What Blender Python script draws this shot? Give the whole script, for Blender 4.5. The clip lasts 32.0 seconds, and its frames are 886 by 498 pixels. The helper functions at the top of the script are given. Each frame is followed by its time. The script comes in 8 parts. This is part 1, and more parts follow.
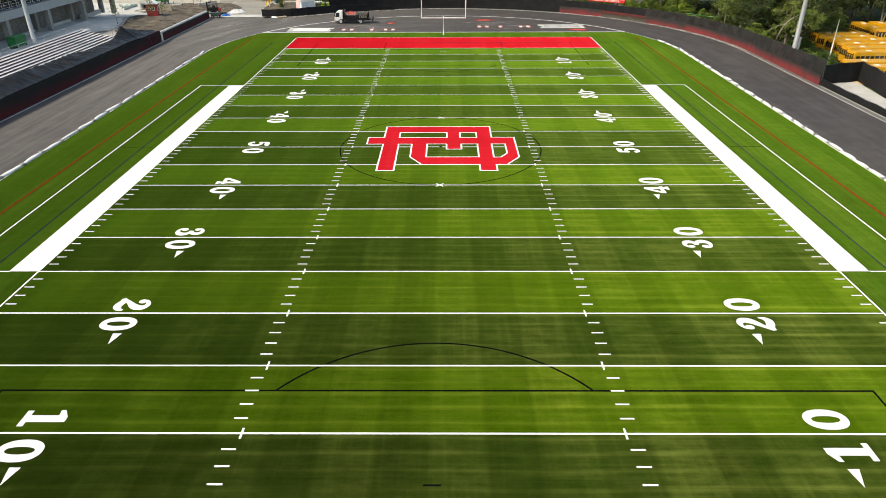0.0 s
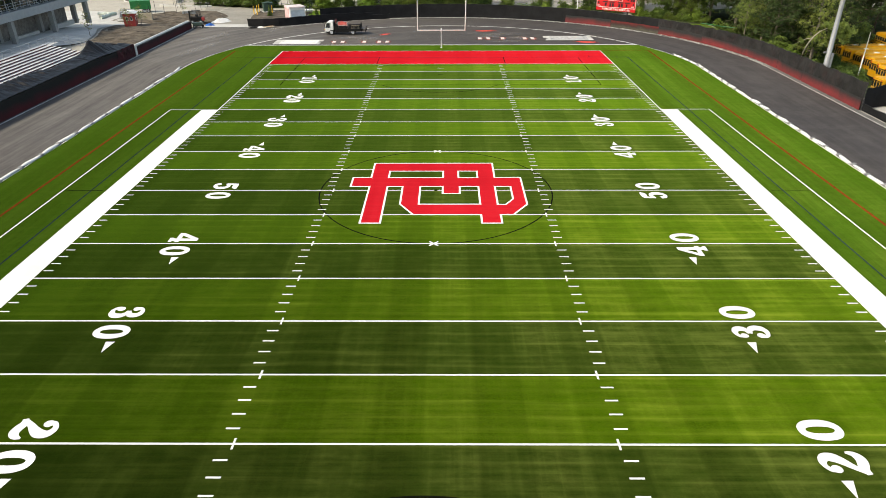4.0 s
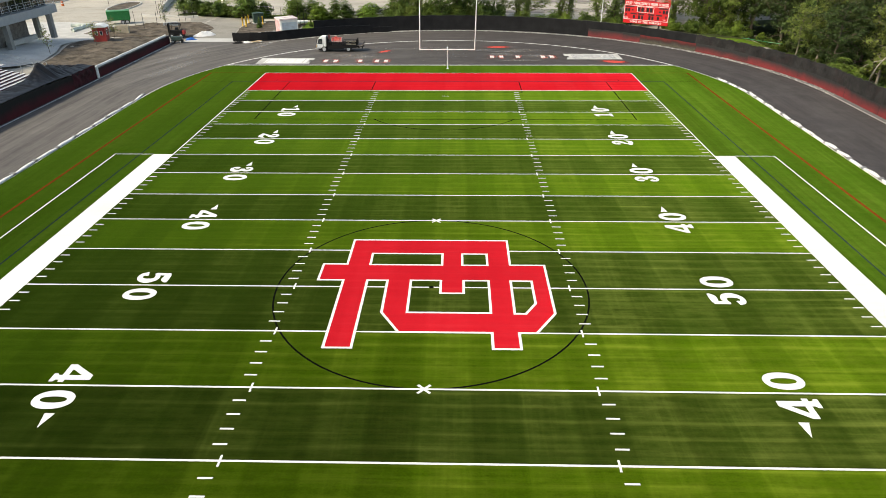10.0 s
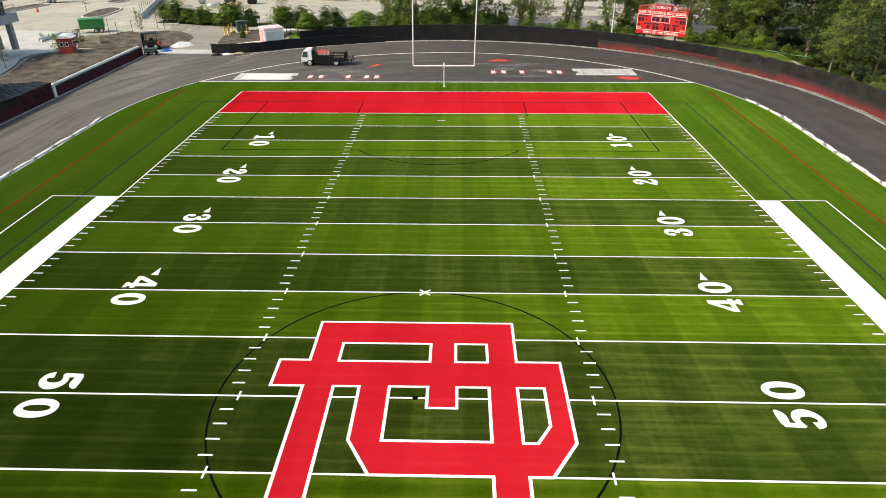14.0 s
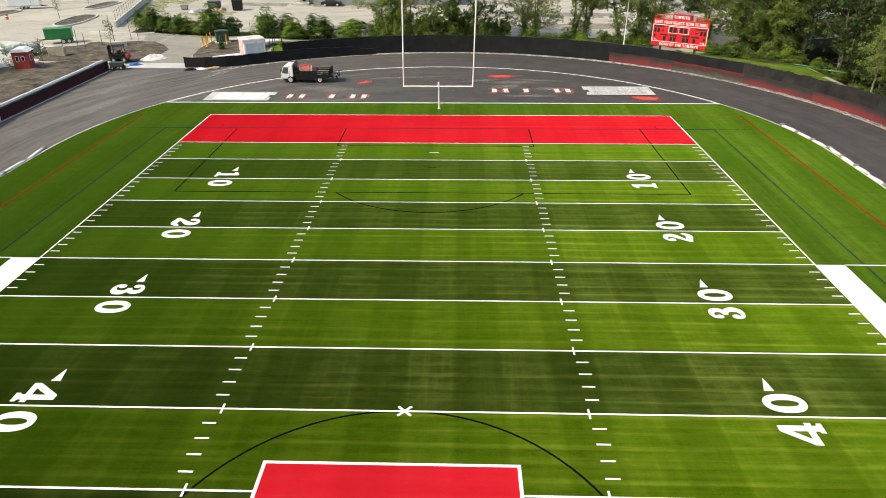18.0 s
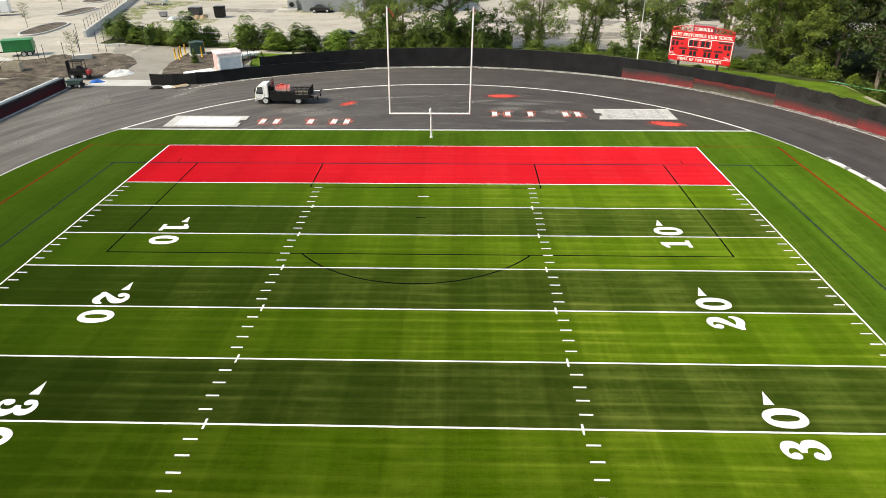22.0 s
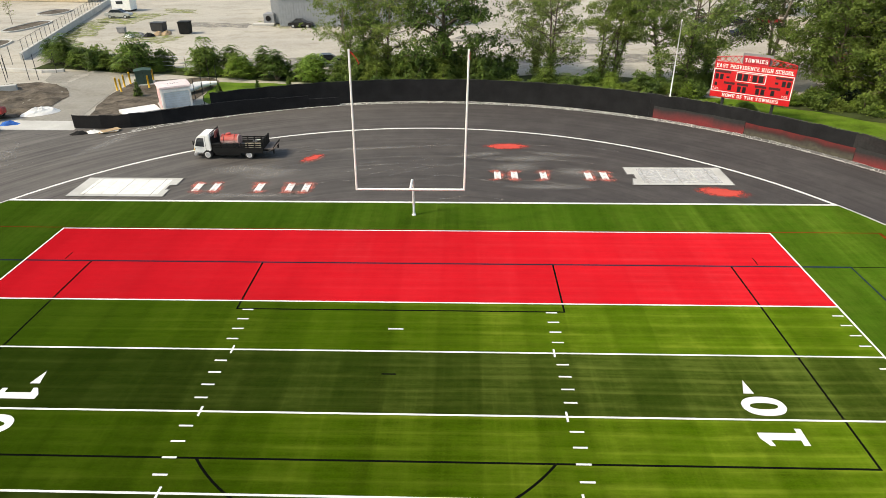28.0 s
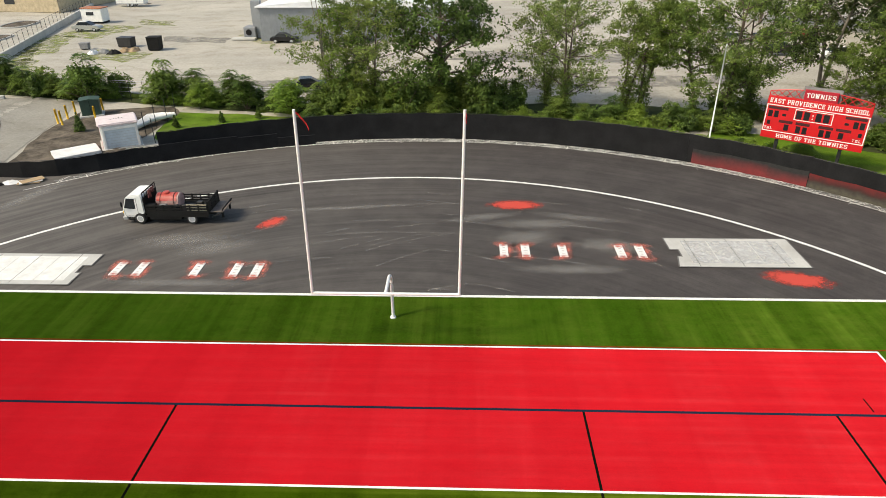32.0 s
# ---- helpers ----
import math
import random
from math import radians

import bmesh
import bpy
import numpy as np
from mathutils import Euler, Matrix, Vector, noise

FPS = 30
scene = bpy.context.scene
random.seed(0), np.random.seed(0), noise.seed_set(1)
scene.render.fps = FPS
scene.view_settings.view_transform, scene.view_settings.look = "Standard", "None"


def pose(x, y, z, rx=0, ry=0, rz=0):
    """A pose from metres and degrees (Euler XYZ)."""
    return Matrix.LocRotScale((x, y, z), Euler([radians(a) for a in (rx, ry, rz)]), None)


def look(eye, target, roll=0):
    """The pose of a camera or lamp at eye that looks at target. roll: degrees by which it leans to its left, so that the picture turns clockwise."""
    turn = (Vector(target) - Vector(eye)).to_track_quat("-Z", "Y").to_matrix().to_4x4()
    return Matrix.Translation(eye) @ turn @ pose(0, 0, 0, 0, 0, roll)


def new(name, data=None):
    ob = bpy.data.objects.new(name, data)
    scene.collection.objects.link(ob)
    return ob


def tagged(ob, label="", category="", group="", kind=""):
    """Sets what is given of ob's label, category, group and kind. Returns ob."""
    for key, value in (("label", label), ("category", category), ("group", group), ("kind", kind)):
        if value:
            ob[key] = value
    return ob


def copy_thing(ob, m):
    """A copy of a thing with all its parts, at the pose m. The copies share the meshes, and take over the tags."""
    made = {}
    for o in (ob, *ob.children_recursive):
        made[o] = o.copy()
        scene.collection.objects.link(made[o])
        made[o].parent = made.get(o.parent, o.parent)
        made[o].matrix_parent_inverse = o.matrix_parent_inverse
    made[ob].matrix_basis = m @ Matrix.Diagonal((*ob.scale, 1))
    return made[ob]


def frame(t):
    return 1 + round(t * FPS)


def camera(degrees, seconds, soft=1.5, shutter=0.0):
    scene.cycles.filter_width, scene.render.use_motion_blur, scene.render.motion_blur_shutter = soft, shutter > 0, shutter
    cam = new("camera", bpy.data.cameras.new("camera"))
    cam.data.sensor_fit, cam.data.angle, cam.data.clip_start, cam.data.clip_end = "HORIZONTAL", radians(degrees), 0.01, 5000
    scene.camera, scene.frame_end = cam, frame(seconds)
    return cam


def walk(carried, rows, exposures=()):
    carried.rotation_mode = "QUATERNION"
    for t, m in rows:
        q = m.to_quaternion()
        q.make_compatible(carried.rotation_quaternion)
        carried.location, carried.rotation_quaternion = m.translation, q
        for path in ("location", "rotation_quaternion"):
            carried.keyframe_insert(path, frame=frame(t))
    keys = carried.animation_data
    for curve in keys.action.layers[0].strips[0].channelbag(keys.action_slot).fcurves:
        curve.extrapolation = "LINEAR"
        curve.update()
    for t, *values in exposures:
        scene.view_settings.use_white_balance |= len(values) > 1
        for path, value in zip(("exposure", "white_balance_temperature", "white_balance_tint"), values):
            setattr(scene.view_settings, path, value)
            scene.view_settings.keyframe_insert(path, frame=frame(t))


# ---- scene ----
cam = camera(68.42, 32.0, soft=0.75)
# t, x, y, z, yaw, pitch, roll; the field's centre is the origin, y runs along the field
ROWS = [
    (0.0, 0.576, -57.243, 19.870, 0.301, -28.049, 0.176),
    (0.5, 0.625, -56.085, 19.929, 0.311, -28.044, 0.159),
    (1.0, 0.677, -54.914, 19.979, 0.302, -28.040, 0.162),
    (1.5, 0.697, -53.732, 20.028, 0.304, -28.037, 0.164),
    (2.0, 0.719, -52.581, 20.060, 0.306, -28.025, 0.146),
    (2.5, 0.742, -51.392, 20.100, 0.309, -28.024, 0.149),
    (3.0, 0.767, -50.210, 20.147, 0.311, -28.023, 0.152),
    (3.5, 0.827, -49.016, 20.168, 0.314, -28.023, 0.156),
    (5.5, 1.023, -44.177, 20.188, 0.358, -27.994, 0.171),
    (6.0, 1.076, -42.956, 20.198, 0.417, -27.985, 0.181),
    (6.5, 1.137, -41.714, 20.206, 0.561, -27.983, 0.189),
    (7.0, 1.190, -40.455, 20.188, 0.703, -27.961, 0.218),
    (7.5, 1.258, -39.219, 20.196, 0.785, -27.959, 0.217),
    (8.0, 1.310, -37.959, 20.196, 0.826, -27.987, 0.227),
    (8.5, 1.369, -36.700, 20.162, 0.938, -27.976, 0.246),
    (9.0, 1.419, -35.458, 20.163, 1.099, -27.995, 0.263),
    (9.5, 1.474, -34.192, 20.119, 1.235, -27.999, 0.260),
    (10.0, 1.529, -32.944, 20.093, 1.312, -27.993, 0.264),
    (10.5, 1.566, -31.715, 20.077, 1.339, -27.998, 0.246),
    (11.0, 1.620, -30.495, 20.060, 1.348, -28.014, 0.237),
    (11.5, 1.673, -29.261, 20.053, 1.357, -28.019, 0.227),
    (12.0, 1.743, -28.044, 20.037, 1.377, -28.005, 0.216),
    (12.5, 1.780, -26.828, 20.063, 1.377, -28.020, 0.216),
    (13.0, 1.833, -25.571, 20.005, 1.398, -27.985, 0.206),
    (13.5, 1.859, -24.344, 20.021, 1.412, -27.982, 0.207),
    (14.0, 1.920, -23.109, 20.012, 1.425, -27.957, 0.209),
    (14.5, 1.972, -21.866, 19.984, 1.430, -27.931, 0.214),
    (16.5, 2.169, -16.789, 19.928, 1.468, -27.934, 0.209),
    (17.0, 2.240, -15.514, 19.891, 1.502, -27.916, 0.227),
    (17.5, 2.293, -14.232, 19.862, 1.506, -27.909, 0.205),
    (18.0, 2.362, -12.933, 19.851, 1.509, -27.913, 0.233),
    (18.5, 2.414, -11.643, 19.840, 1.531, -27.928, 0.241),
    (19.0, 2.482, -10.404, 19.838, 1.553, -27.913, 0.258),
    (19.5, 2.545, -9.109, 19.793, 1.559, -27.894, 0.241),
    (20.0, 2.590, -7.856, 19.824, 1.565, -27.906, 0.243),
    (20.5, 2.660, -6.578, 19.830, 1.560, -27.919, 0.266),
    (21.0, 2.714, -5.326, 19.827, 1.546, -27.922, 0.269),
    (21.5, 2.760, -4.049, 19.808, 1.531, -27.925, 0.281),
    (22.0, 2.830, -2.755, 19.814, 1.537, -27.939, 0.284),
    (22.5, 2.902, -1.445, 19.802, 1.543, -27.923, 0.297),
    (23.0, 2.949, -0.110, 19.832, 1.540, -27.928, 0.271),
    (23.5, 3.010, 1.246, 19.854, 1.538, -27.917, 0.287),
    (24.0, 3.046, 2.636, 19.893, 1.516, -27.937, 0.273),
    (24.5, 3.108, 4.058, 19.905, 1.536, -27.946, 0.290),
    (25.0, 3.163, 5.489, 19.915, 1.537, -27.934, 0.287),
    (25.5, 3.243, 6.918, 19.932, 1.550, -27.940, 0.324),
    (27.5, 3.366, 13.007, 19.947, 1.604, -27.939, 0.305),
    (28.0, 3.414, 14.630, 19.907, 1.615, -27.900, 0.313),
    (28.5, 3.419, 16.266, 19.897, 1.617, -27.877, 0.321),
    (29.0, 3.424, 17.901, 19.882, 1.642, -27.858, 0.308),
    (29.5, 3.478, 19.549, 19.888, 1.669, -27.864, 0.336),
    (30.0, 3.539, 21.220, 19.856, 1.698, -27.844, 0.343),
    (30.5, 3.584, 22.870, 19.834, 1.720, -27.808, 0.380),
    (31.0, 3.635, 24.551, 19.774, 1.755, -27.755, 0.366),
    (31.5, 3.702, 26.220, 19.725, 1.792, -27.694, 0.373),
    (32.0, 3.817, 27.885, 19.753, 1.882, -27.696, 0.398),
]
EXPOSURES = [(0.0, 0.82, 7700, 6), (12.0, 0.76, 7700, 6), (22.0, 0.92, 7700, 6), (28.0, 0.82, 7700, 6), (32.0, 0.68, 7700, 6)]
walk(cam, [(t, pose(x, y, z, 90 + pitch, roll, yaw)) for t, x, y, z, yaw, pitch, roll in ROWS], EXPOSURES)

# ---- light: hazy daylight, sun to the left of the field ----
SUN_DIR = Vector((-0.67, -0.34, 0.76)).normalized()
world = bpy.data.worlds.new("sky")
scene.world = world
world.use_nodes = True
wn = world.node_tree.nodes
sky = wn.new("ShaderNodeTexSky")
sky.sky_type = "NISHITA"
sky.sun_disc = False
sky.sun_elevation = math.asin(SUN_DIR.z)
sky.sun_rotation = math.atan2(SUN_DIR.x, SUN_DIR.y)
sky.dust_density = 1.6
sky.air_density = 1.0
world.node_tree.links.new(sky.outputs["Color"], wn["Background"].inputs["Color"])
wn["Background"].inputs["Strength"].default_value = 0.13
sun_data = bpy.data.lights.new("sun", "SUN")
sun_data.energy = 2.15
sun_data.angle = radians(9.0)
sun_data.color = (1.0, 0.955, 0.88)
sun = new("sun", sun_data)
sun.matrix_world = look(SUN_DIR * 300, (0, 0, 0))

# ---- materials ----
def nodes_of(name):
    m = bpy.data.materials.new(name)
    m.use_nodes = True
    nt = m.node_tree
    return m, nt, nt.nodes["Principled BSDF"]


def noise_at(nt, scale, stretch=(1, 1, 1), detail=4.0, source="world", rough=0.55):
    """A noise value over world or object coordinates."""
    n = nt.nodes.new("ShaderNodeTexNoise")
    n.inputs["Scale"].default_value = scale
    n.inputs["Detail"].default_value = detail
    n.inputs["Roughness"].default_value = rough
    mp = nt.nodes.new("ShaderNodeMapping")
    mp.inputs["Scale"].default_value = stretch
    if source == "world":
        g = nt.nodes.new("ShaderNodeNewGeometry")
        nt.links.new(g.outputs["Position"], mp.inputs["Vector"])
    else:
        g = nt.nodes.new("ShaderNodeTexCoord")
        nt.links.new(g.outputs["Object"], mp.inputs["Vector"])
    nt.links.new(mp.outputs["Vector"], n.inputs["Vector"])
    return n.outputs["Fac"]


def remap(nt, value, a, b, c, d):
    r = nt.nodes.new("ShaderNodeMapRange")
    for k, v in zip(("From Min", "From Max", "To Min", "To Max"), (a, b, c, d)):
        r.inputs[k].default_value = v
    nt.links.new(value, r.inputs["Value"])
    return r.outputs["Result"]


def calc(nt, op, a, b):
    m = nt.nodes.new("ShaderNodeMath")
    m.operation = op
    for i, v in enumerate((a, b)):
        if isinstance(v, (int, float)):
            m.inputs[i].default_value = v
        else:
            nt.links.new(v, m.inputs[i])
    return m.outputs[0]


def mix(nt, fac, a, b, mode="MIX"):
    m = nt.nodes.new("ShaderNodeMix")
    m.data_type, m.blend_type = "RGBA", mode
    for sock, v in ((m.inputs["Factor"], fac), (m.inputs[6], a), (m.inputs[7], b)):
        if isinstance(v, (int, float)):
            sock.default_value = v
        elif isinstance(v, tuple):
            sock.default_value = (*v, 1.0)
        else:
            nt.links.new(v, sock)
    return m.outputs[2]


def add_bump(nt, bsdf, height, strength, dist):
    b = nt.nodes.new("ShaderNodeBump")
    b.inputs["Strength"].default_value = strength
    b.inputs["Distance"].default_value = dist
    nt.links.new(height, b.inputs["Height"])
    nt.links.new(b.outputs["Normal"], bsdf.inputs["Normal"])


def plain(name, color, rough=0.6, metal=0.0, vary=0.18, scale=1.5, fine=12.0, bump=0.1, source="object", dirt=None, dirt_amount=0.0, gloss=0.5):
    """A surface with broad and fine variation, optional dirt and fine relief."""
    m, nt, bsdf = nodes_of(name)
    broad = noise_at(nt, scale, source=source)
    grain = noise_at(nt, fine, source=source, detail=6)
    v = calc(nt, "ADD", remap(nt, broad, 0.3, 0.7, 1 - vary, 1 + vary), remap(nt, grain, 0.3, 0.7, -vary * 0.5, vary * 0.5))
    dark = nt.nodes.new("ShaderNodeVectorMath")
    dark.operation = "SCALE"
    dark.inputs[0].default_value = color
    nt.links.new(v, dark.inputs["Scale"])
    out = dark.outputs[0]
    if dirt:
        d = noise_at(nt, scale * 0.6, source=source, detail=8, rough=0.7)
        out = mix(nt, remap(nt, d, 0.5, 0.72, 0, dirt_amount), out, dirt)
    nt.links.new(out, bsdf.inputs["Base Color"])
    bsdf.inputs["Roughness"].default_value = rough
    bsdf.inputs["Metallic"].default_value = metal
    bsdf.inputs["Specular IOR Level"].default_value = gloss
    if bump:
        add_bump(nt, bsdf, grain, bump, 0.02)
    return m


def turf(name, color, streak=0.2, band=0.16, rough=0.9, pile=1.0, sheen=0.0, tint=(0.35, 0.66, 0.06), dusty=0.0, even=False, dust_color=(0.215, 0.26, 0.034), left=0.36):
    """Artificial grass: rake streaks across the field, roll bands along it, brush marks, pale infill dust, fine pile;
    shading towards the left is in the colour.
    """
    m, nt, bsdf = nodes_of(name)
    s1 = noise_at(nt, 1.0, (1.5, 0.03, 1) if even else (0.035, 2.4, 1), detail=6, rough=0.62)
    s2 = noise_at(nt, 1.0, (0.42, 0.010, 1), detail=2)
    s3 = noise_at(nt, 0.10, (1, 1, 1), detail=3)
    s4 = noise_at(nt, 12.0, (1, 1, 1), detail=6, rough=0.8)
    s5 = noise_at(nt, 1.0, (2.6, 0.13, 1), detail=5, rough=0.65)
    where = noise_at(nt, 0.13, (1, 1, 1), detail=4)
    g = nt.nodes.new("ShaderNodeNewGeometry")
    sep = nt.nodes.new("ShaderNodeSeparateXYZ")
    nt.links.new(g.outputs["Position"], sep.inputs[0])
    # painted light across the field: side scales colour and dust, low on the left
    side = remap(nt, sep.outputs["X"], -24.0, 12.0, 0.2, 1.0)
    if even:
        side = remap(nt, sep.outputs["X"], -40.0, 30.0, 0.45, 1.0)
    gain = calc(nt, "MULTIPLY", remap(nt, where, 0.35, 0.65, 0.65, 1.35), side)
    v = calc(nt, "MULTIPLY", remap(nt, s1, 0.3, 0.7, -streak, streak), gain)
    v = calc(nt, "ADD", v, calc(nt, "MULTIPLY", remap(nt, s5, 0.3, 0.7, -streak * 0.2, streak * 0.2), gain))
    lane = nt.nodes.new("ShaderNodeMath")
    lane.operation = "SINE"
    nt.links.new(calc(nt, "MULTIPLY", calc(nt, "ADD", sep.outputs["X"], calc(nt, "MULTIPLY", s5, 0.25)), 1.37), lane.inputs[0])
    v = calc(nt, "ADD", v, calc(nt, "MULTIPLY", remap(nt, lane.outputs[0], -0.2, 0.2, -band * 0.4, band * 0.4), remap(nt, where, 0.4, 0.6, 1.1, 0.6)))
    v = calc(nt, "ADD", v, remap(nt, s2, 0.38, 0.62, 1 - band * 0.5, 1 + band * 0.5))
    v = calc(nt, "ADD", v, remap(nt, s3, 0.3, 0.7, -0.10, 0.10))
    v = calc(nt, "ADD", v, remap(nt, s4, 0.25, 0.75, -streak * 1.9, streak * 1.9))
    s6 = noise_at(nt, 1.9, (1.0, 0.55, 1) if even else (0.6, 1.3, 1), detail=8, rough=0.78)
    v = calc(nt, "ADD", v, remap(nt, s6, 0.3, 0.7, -streak * 1.1, streak * 1.1))
    sc = nt.nodes.new("ShaderNodeVectorMath")
    sc.operation = "SCALE"
    sc.inputs[0].default_value = color
    # base colour darkened towards the left as baked shading; left is its floor
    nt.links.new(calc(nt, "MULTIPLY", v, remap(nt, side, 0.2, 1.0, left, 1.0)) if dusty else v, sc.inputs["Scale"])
    out = sc.outputs[0]
    if dusty:
        rake = nt.nodes.new("ShaderNodeMath")
        rake.operation = "SINE"
        nt.links.new(calc(nt, "MULTIPLY", calc(nt, "ADD", sep.outputs["Y"], calc(nt, "MULTIPLY", s3, 0.8)), 6.87), rake.inputs[0])
        lines = calc(nt, "MULTIPLY", remap(nt, rake.outputs[0], 0.35, 1.0, 0.0, 1.0), remap(nt, s1, 0.35, 0.65, 0.2, 1.1))
        patchy_dust = noise_at(nt, 0.9, (0.7, 1.6, 1), detail=7, rough=0.7)
        d = calc(nt, "ADD", calc(nt, "MULTIPLY", remap(nt, s1, 0.46, 0.76, 0.0, 1.0), 0.45), calc(nt, "MULTIPLY", remap(nt, s5, 0.48, 0.76, 0.0, 1.0), 0.3))
        d = calc(nt, "ADD", calc(nt, "ADD", d, calc(nt, "MULTIPLY", lines, 0.0 if even else 0.6)), remap(nt, patchy_dust, 0.40, 0.75, 0.0, 0.6))
        d = calc(nt, "ADD", d, 0.24)
        d = calc(nt, "MULTIPLY", d, remap(nt, lane.outputs[0], -0.2, 0.2, 0.78, 1.22))
        # real dust streaks; their thinning to the left adds to the painted shading
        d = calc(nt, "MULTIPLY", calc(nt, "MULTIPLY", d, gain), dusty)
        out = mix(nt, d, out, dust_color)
    nt.links.new(out, bsdf.inputs["Base Color"])
    bsdf.inputs["Roughness"].default_value = rough
    bsdf.inputs["Specular IOR Level"].default_value = 0.0
    bsdf.inputs["Diffuse Roughness"].default_value = pile
    bsdf.inputs["Sheen Weight"].default_value = sheen
    bsdf.inputs["Sheen Roughness"].default_value = 0.4
    bsdf.inputs["Sheen Tint"].default_value = (*tint, 1)
    add_bump(nt, bsdf, s4, 0.35, 0.02)
    return m


def asphalt_mat(name, color):
    m, nt, bsdf = nodes_of(name)
    a = noise_at(nt, 0.07, (0.5, 1.2, 1), detail=4, rough=0.5)
    b = noise_at(nt, 14.0, detail=8, rough=0.8)
    g0 = nt.nodes.new("ShaderNodeNewGeometry")
    s0 = nt.nodes.new("ShaderNodeSeparateXYZ")
    nt.links.new(g0.outputs["Position"], s0.inputs[0])
    bend = calc(nt, "MAXIMUM", calc(nt, "SUBTRACT", s0.outputs["Y"], 42.5), 0.0)
    lane_r = calc(nt, "SQRT", calc(nt, "ADD", calc(nt, "POWER", s0.outputs["X"], 2.0), calc(nt, "POWER", bend, 2.0)), 0.0)
    along = nt.nodes.new("ShaderNodeCombineXYZ")
    nt.links.new(lane_r, along.inputs["X"])
    nt.links.new(calc(nt, "MULTIPLY", s0.outputs["Y"], 0.05), along.inputs["Y"])
    nt.links.new(calc(nt, "MULTIPLY", s0.outputs["X"], 0.03), along.inputs["Z"])
    nc = nt.nodes.new("ShaderNodeTexNoise")
    nc.inputs["Scale"].default_value = 1.3
    nc.inputs["Detail"].default_value = 8
    nc.inputs["Roughness"].default_value = 0.74
    nt.links.new(along.outputs[0], nc.inputs["Vector"])
    c = nc.outputs["Fac"]
    d = noise_at(nt, 0.35, detail=8, rough=0.7)
    v = calc(nt, "ADD", remap(nt, a, 0.3, 0.7, 0.88, 1.14), remap(nt, b, 0.3, 0.7, -0.2, 0.2))
    v = calc(nt, "ADD", v, remap(nt, c, 0.3, 0.7, -0.30, 0.32))
    sc = nt.nodes.new("ShaderNodeVectorMath")
    sc.operation = "SCALE"
    sc.inputs[0].default_value = color
    nt.links.new(v, sc.inputs["Scale"])
    g = nt.nodes.new("ShaderNodeNewGeometry")
    sep = nt.nodes.new("ShaderNodeSeparateXYZ")
    nt.links.new(g.outputs["Position"], sep.inputs[0])
    gate_dust = remap(nt, sep.outputs["X"], 10.0, -42.0, 0.0, 0.46)
    gate_dust = calc(nt, "MULTIPLY", gate_dust, remap(nt, sep.outputs["Y"], -15.0, 48.0, 0.5, 1.0))
    dust = mix(nt, calc(nt, "ADD", remap(nt, d, 0.45, 0.8, 0, 0.22), calc(nt, "MULTIPLY", gate_dust, remap(nt, c, 0.32, 0.68, 0.25, 1.65))), sc.outputs[0], (0.20, 0.185, 0.165))
    nt.links.new(dust, bsdf.inputs["Base Color"])
    nt.links.new(remap(nt, a, 0.3, 0.7, 0.72, 0.95), bsdf.inputs["Roughness"])
    bsdf.inputs["Specular IOR Level"].default_value = 0.3
    add_bump(nt, bsdf, b, 0.5, 0.01)
    return m


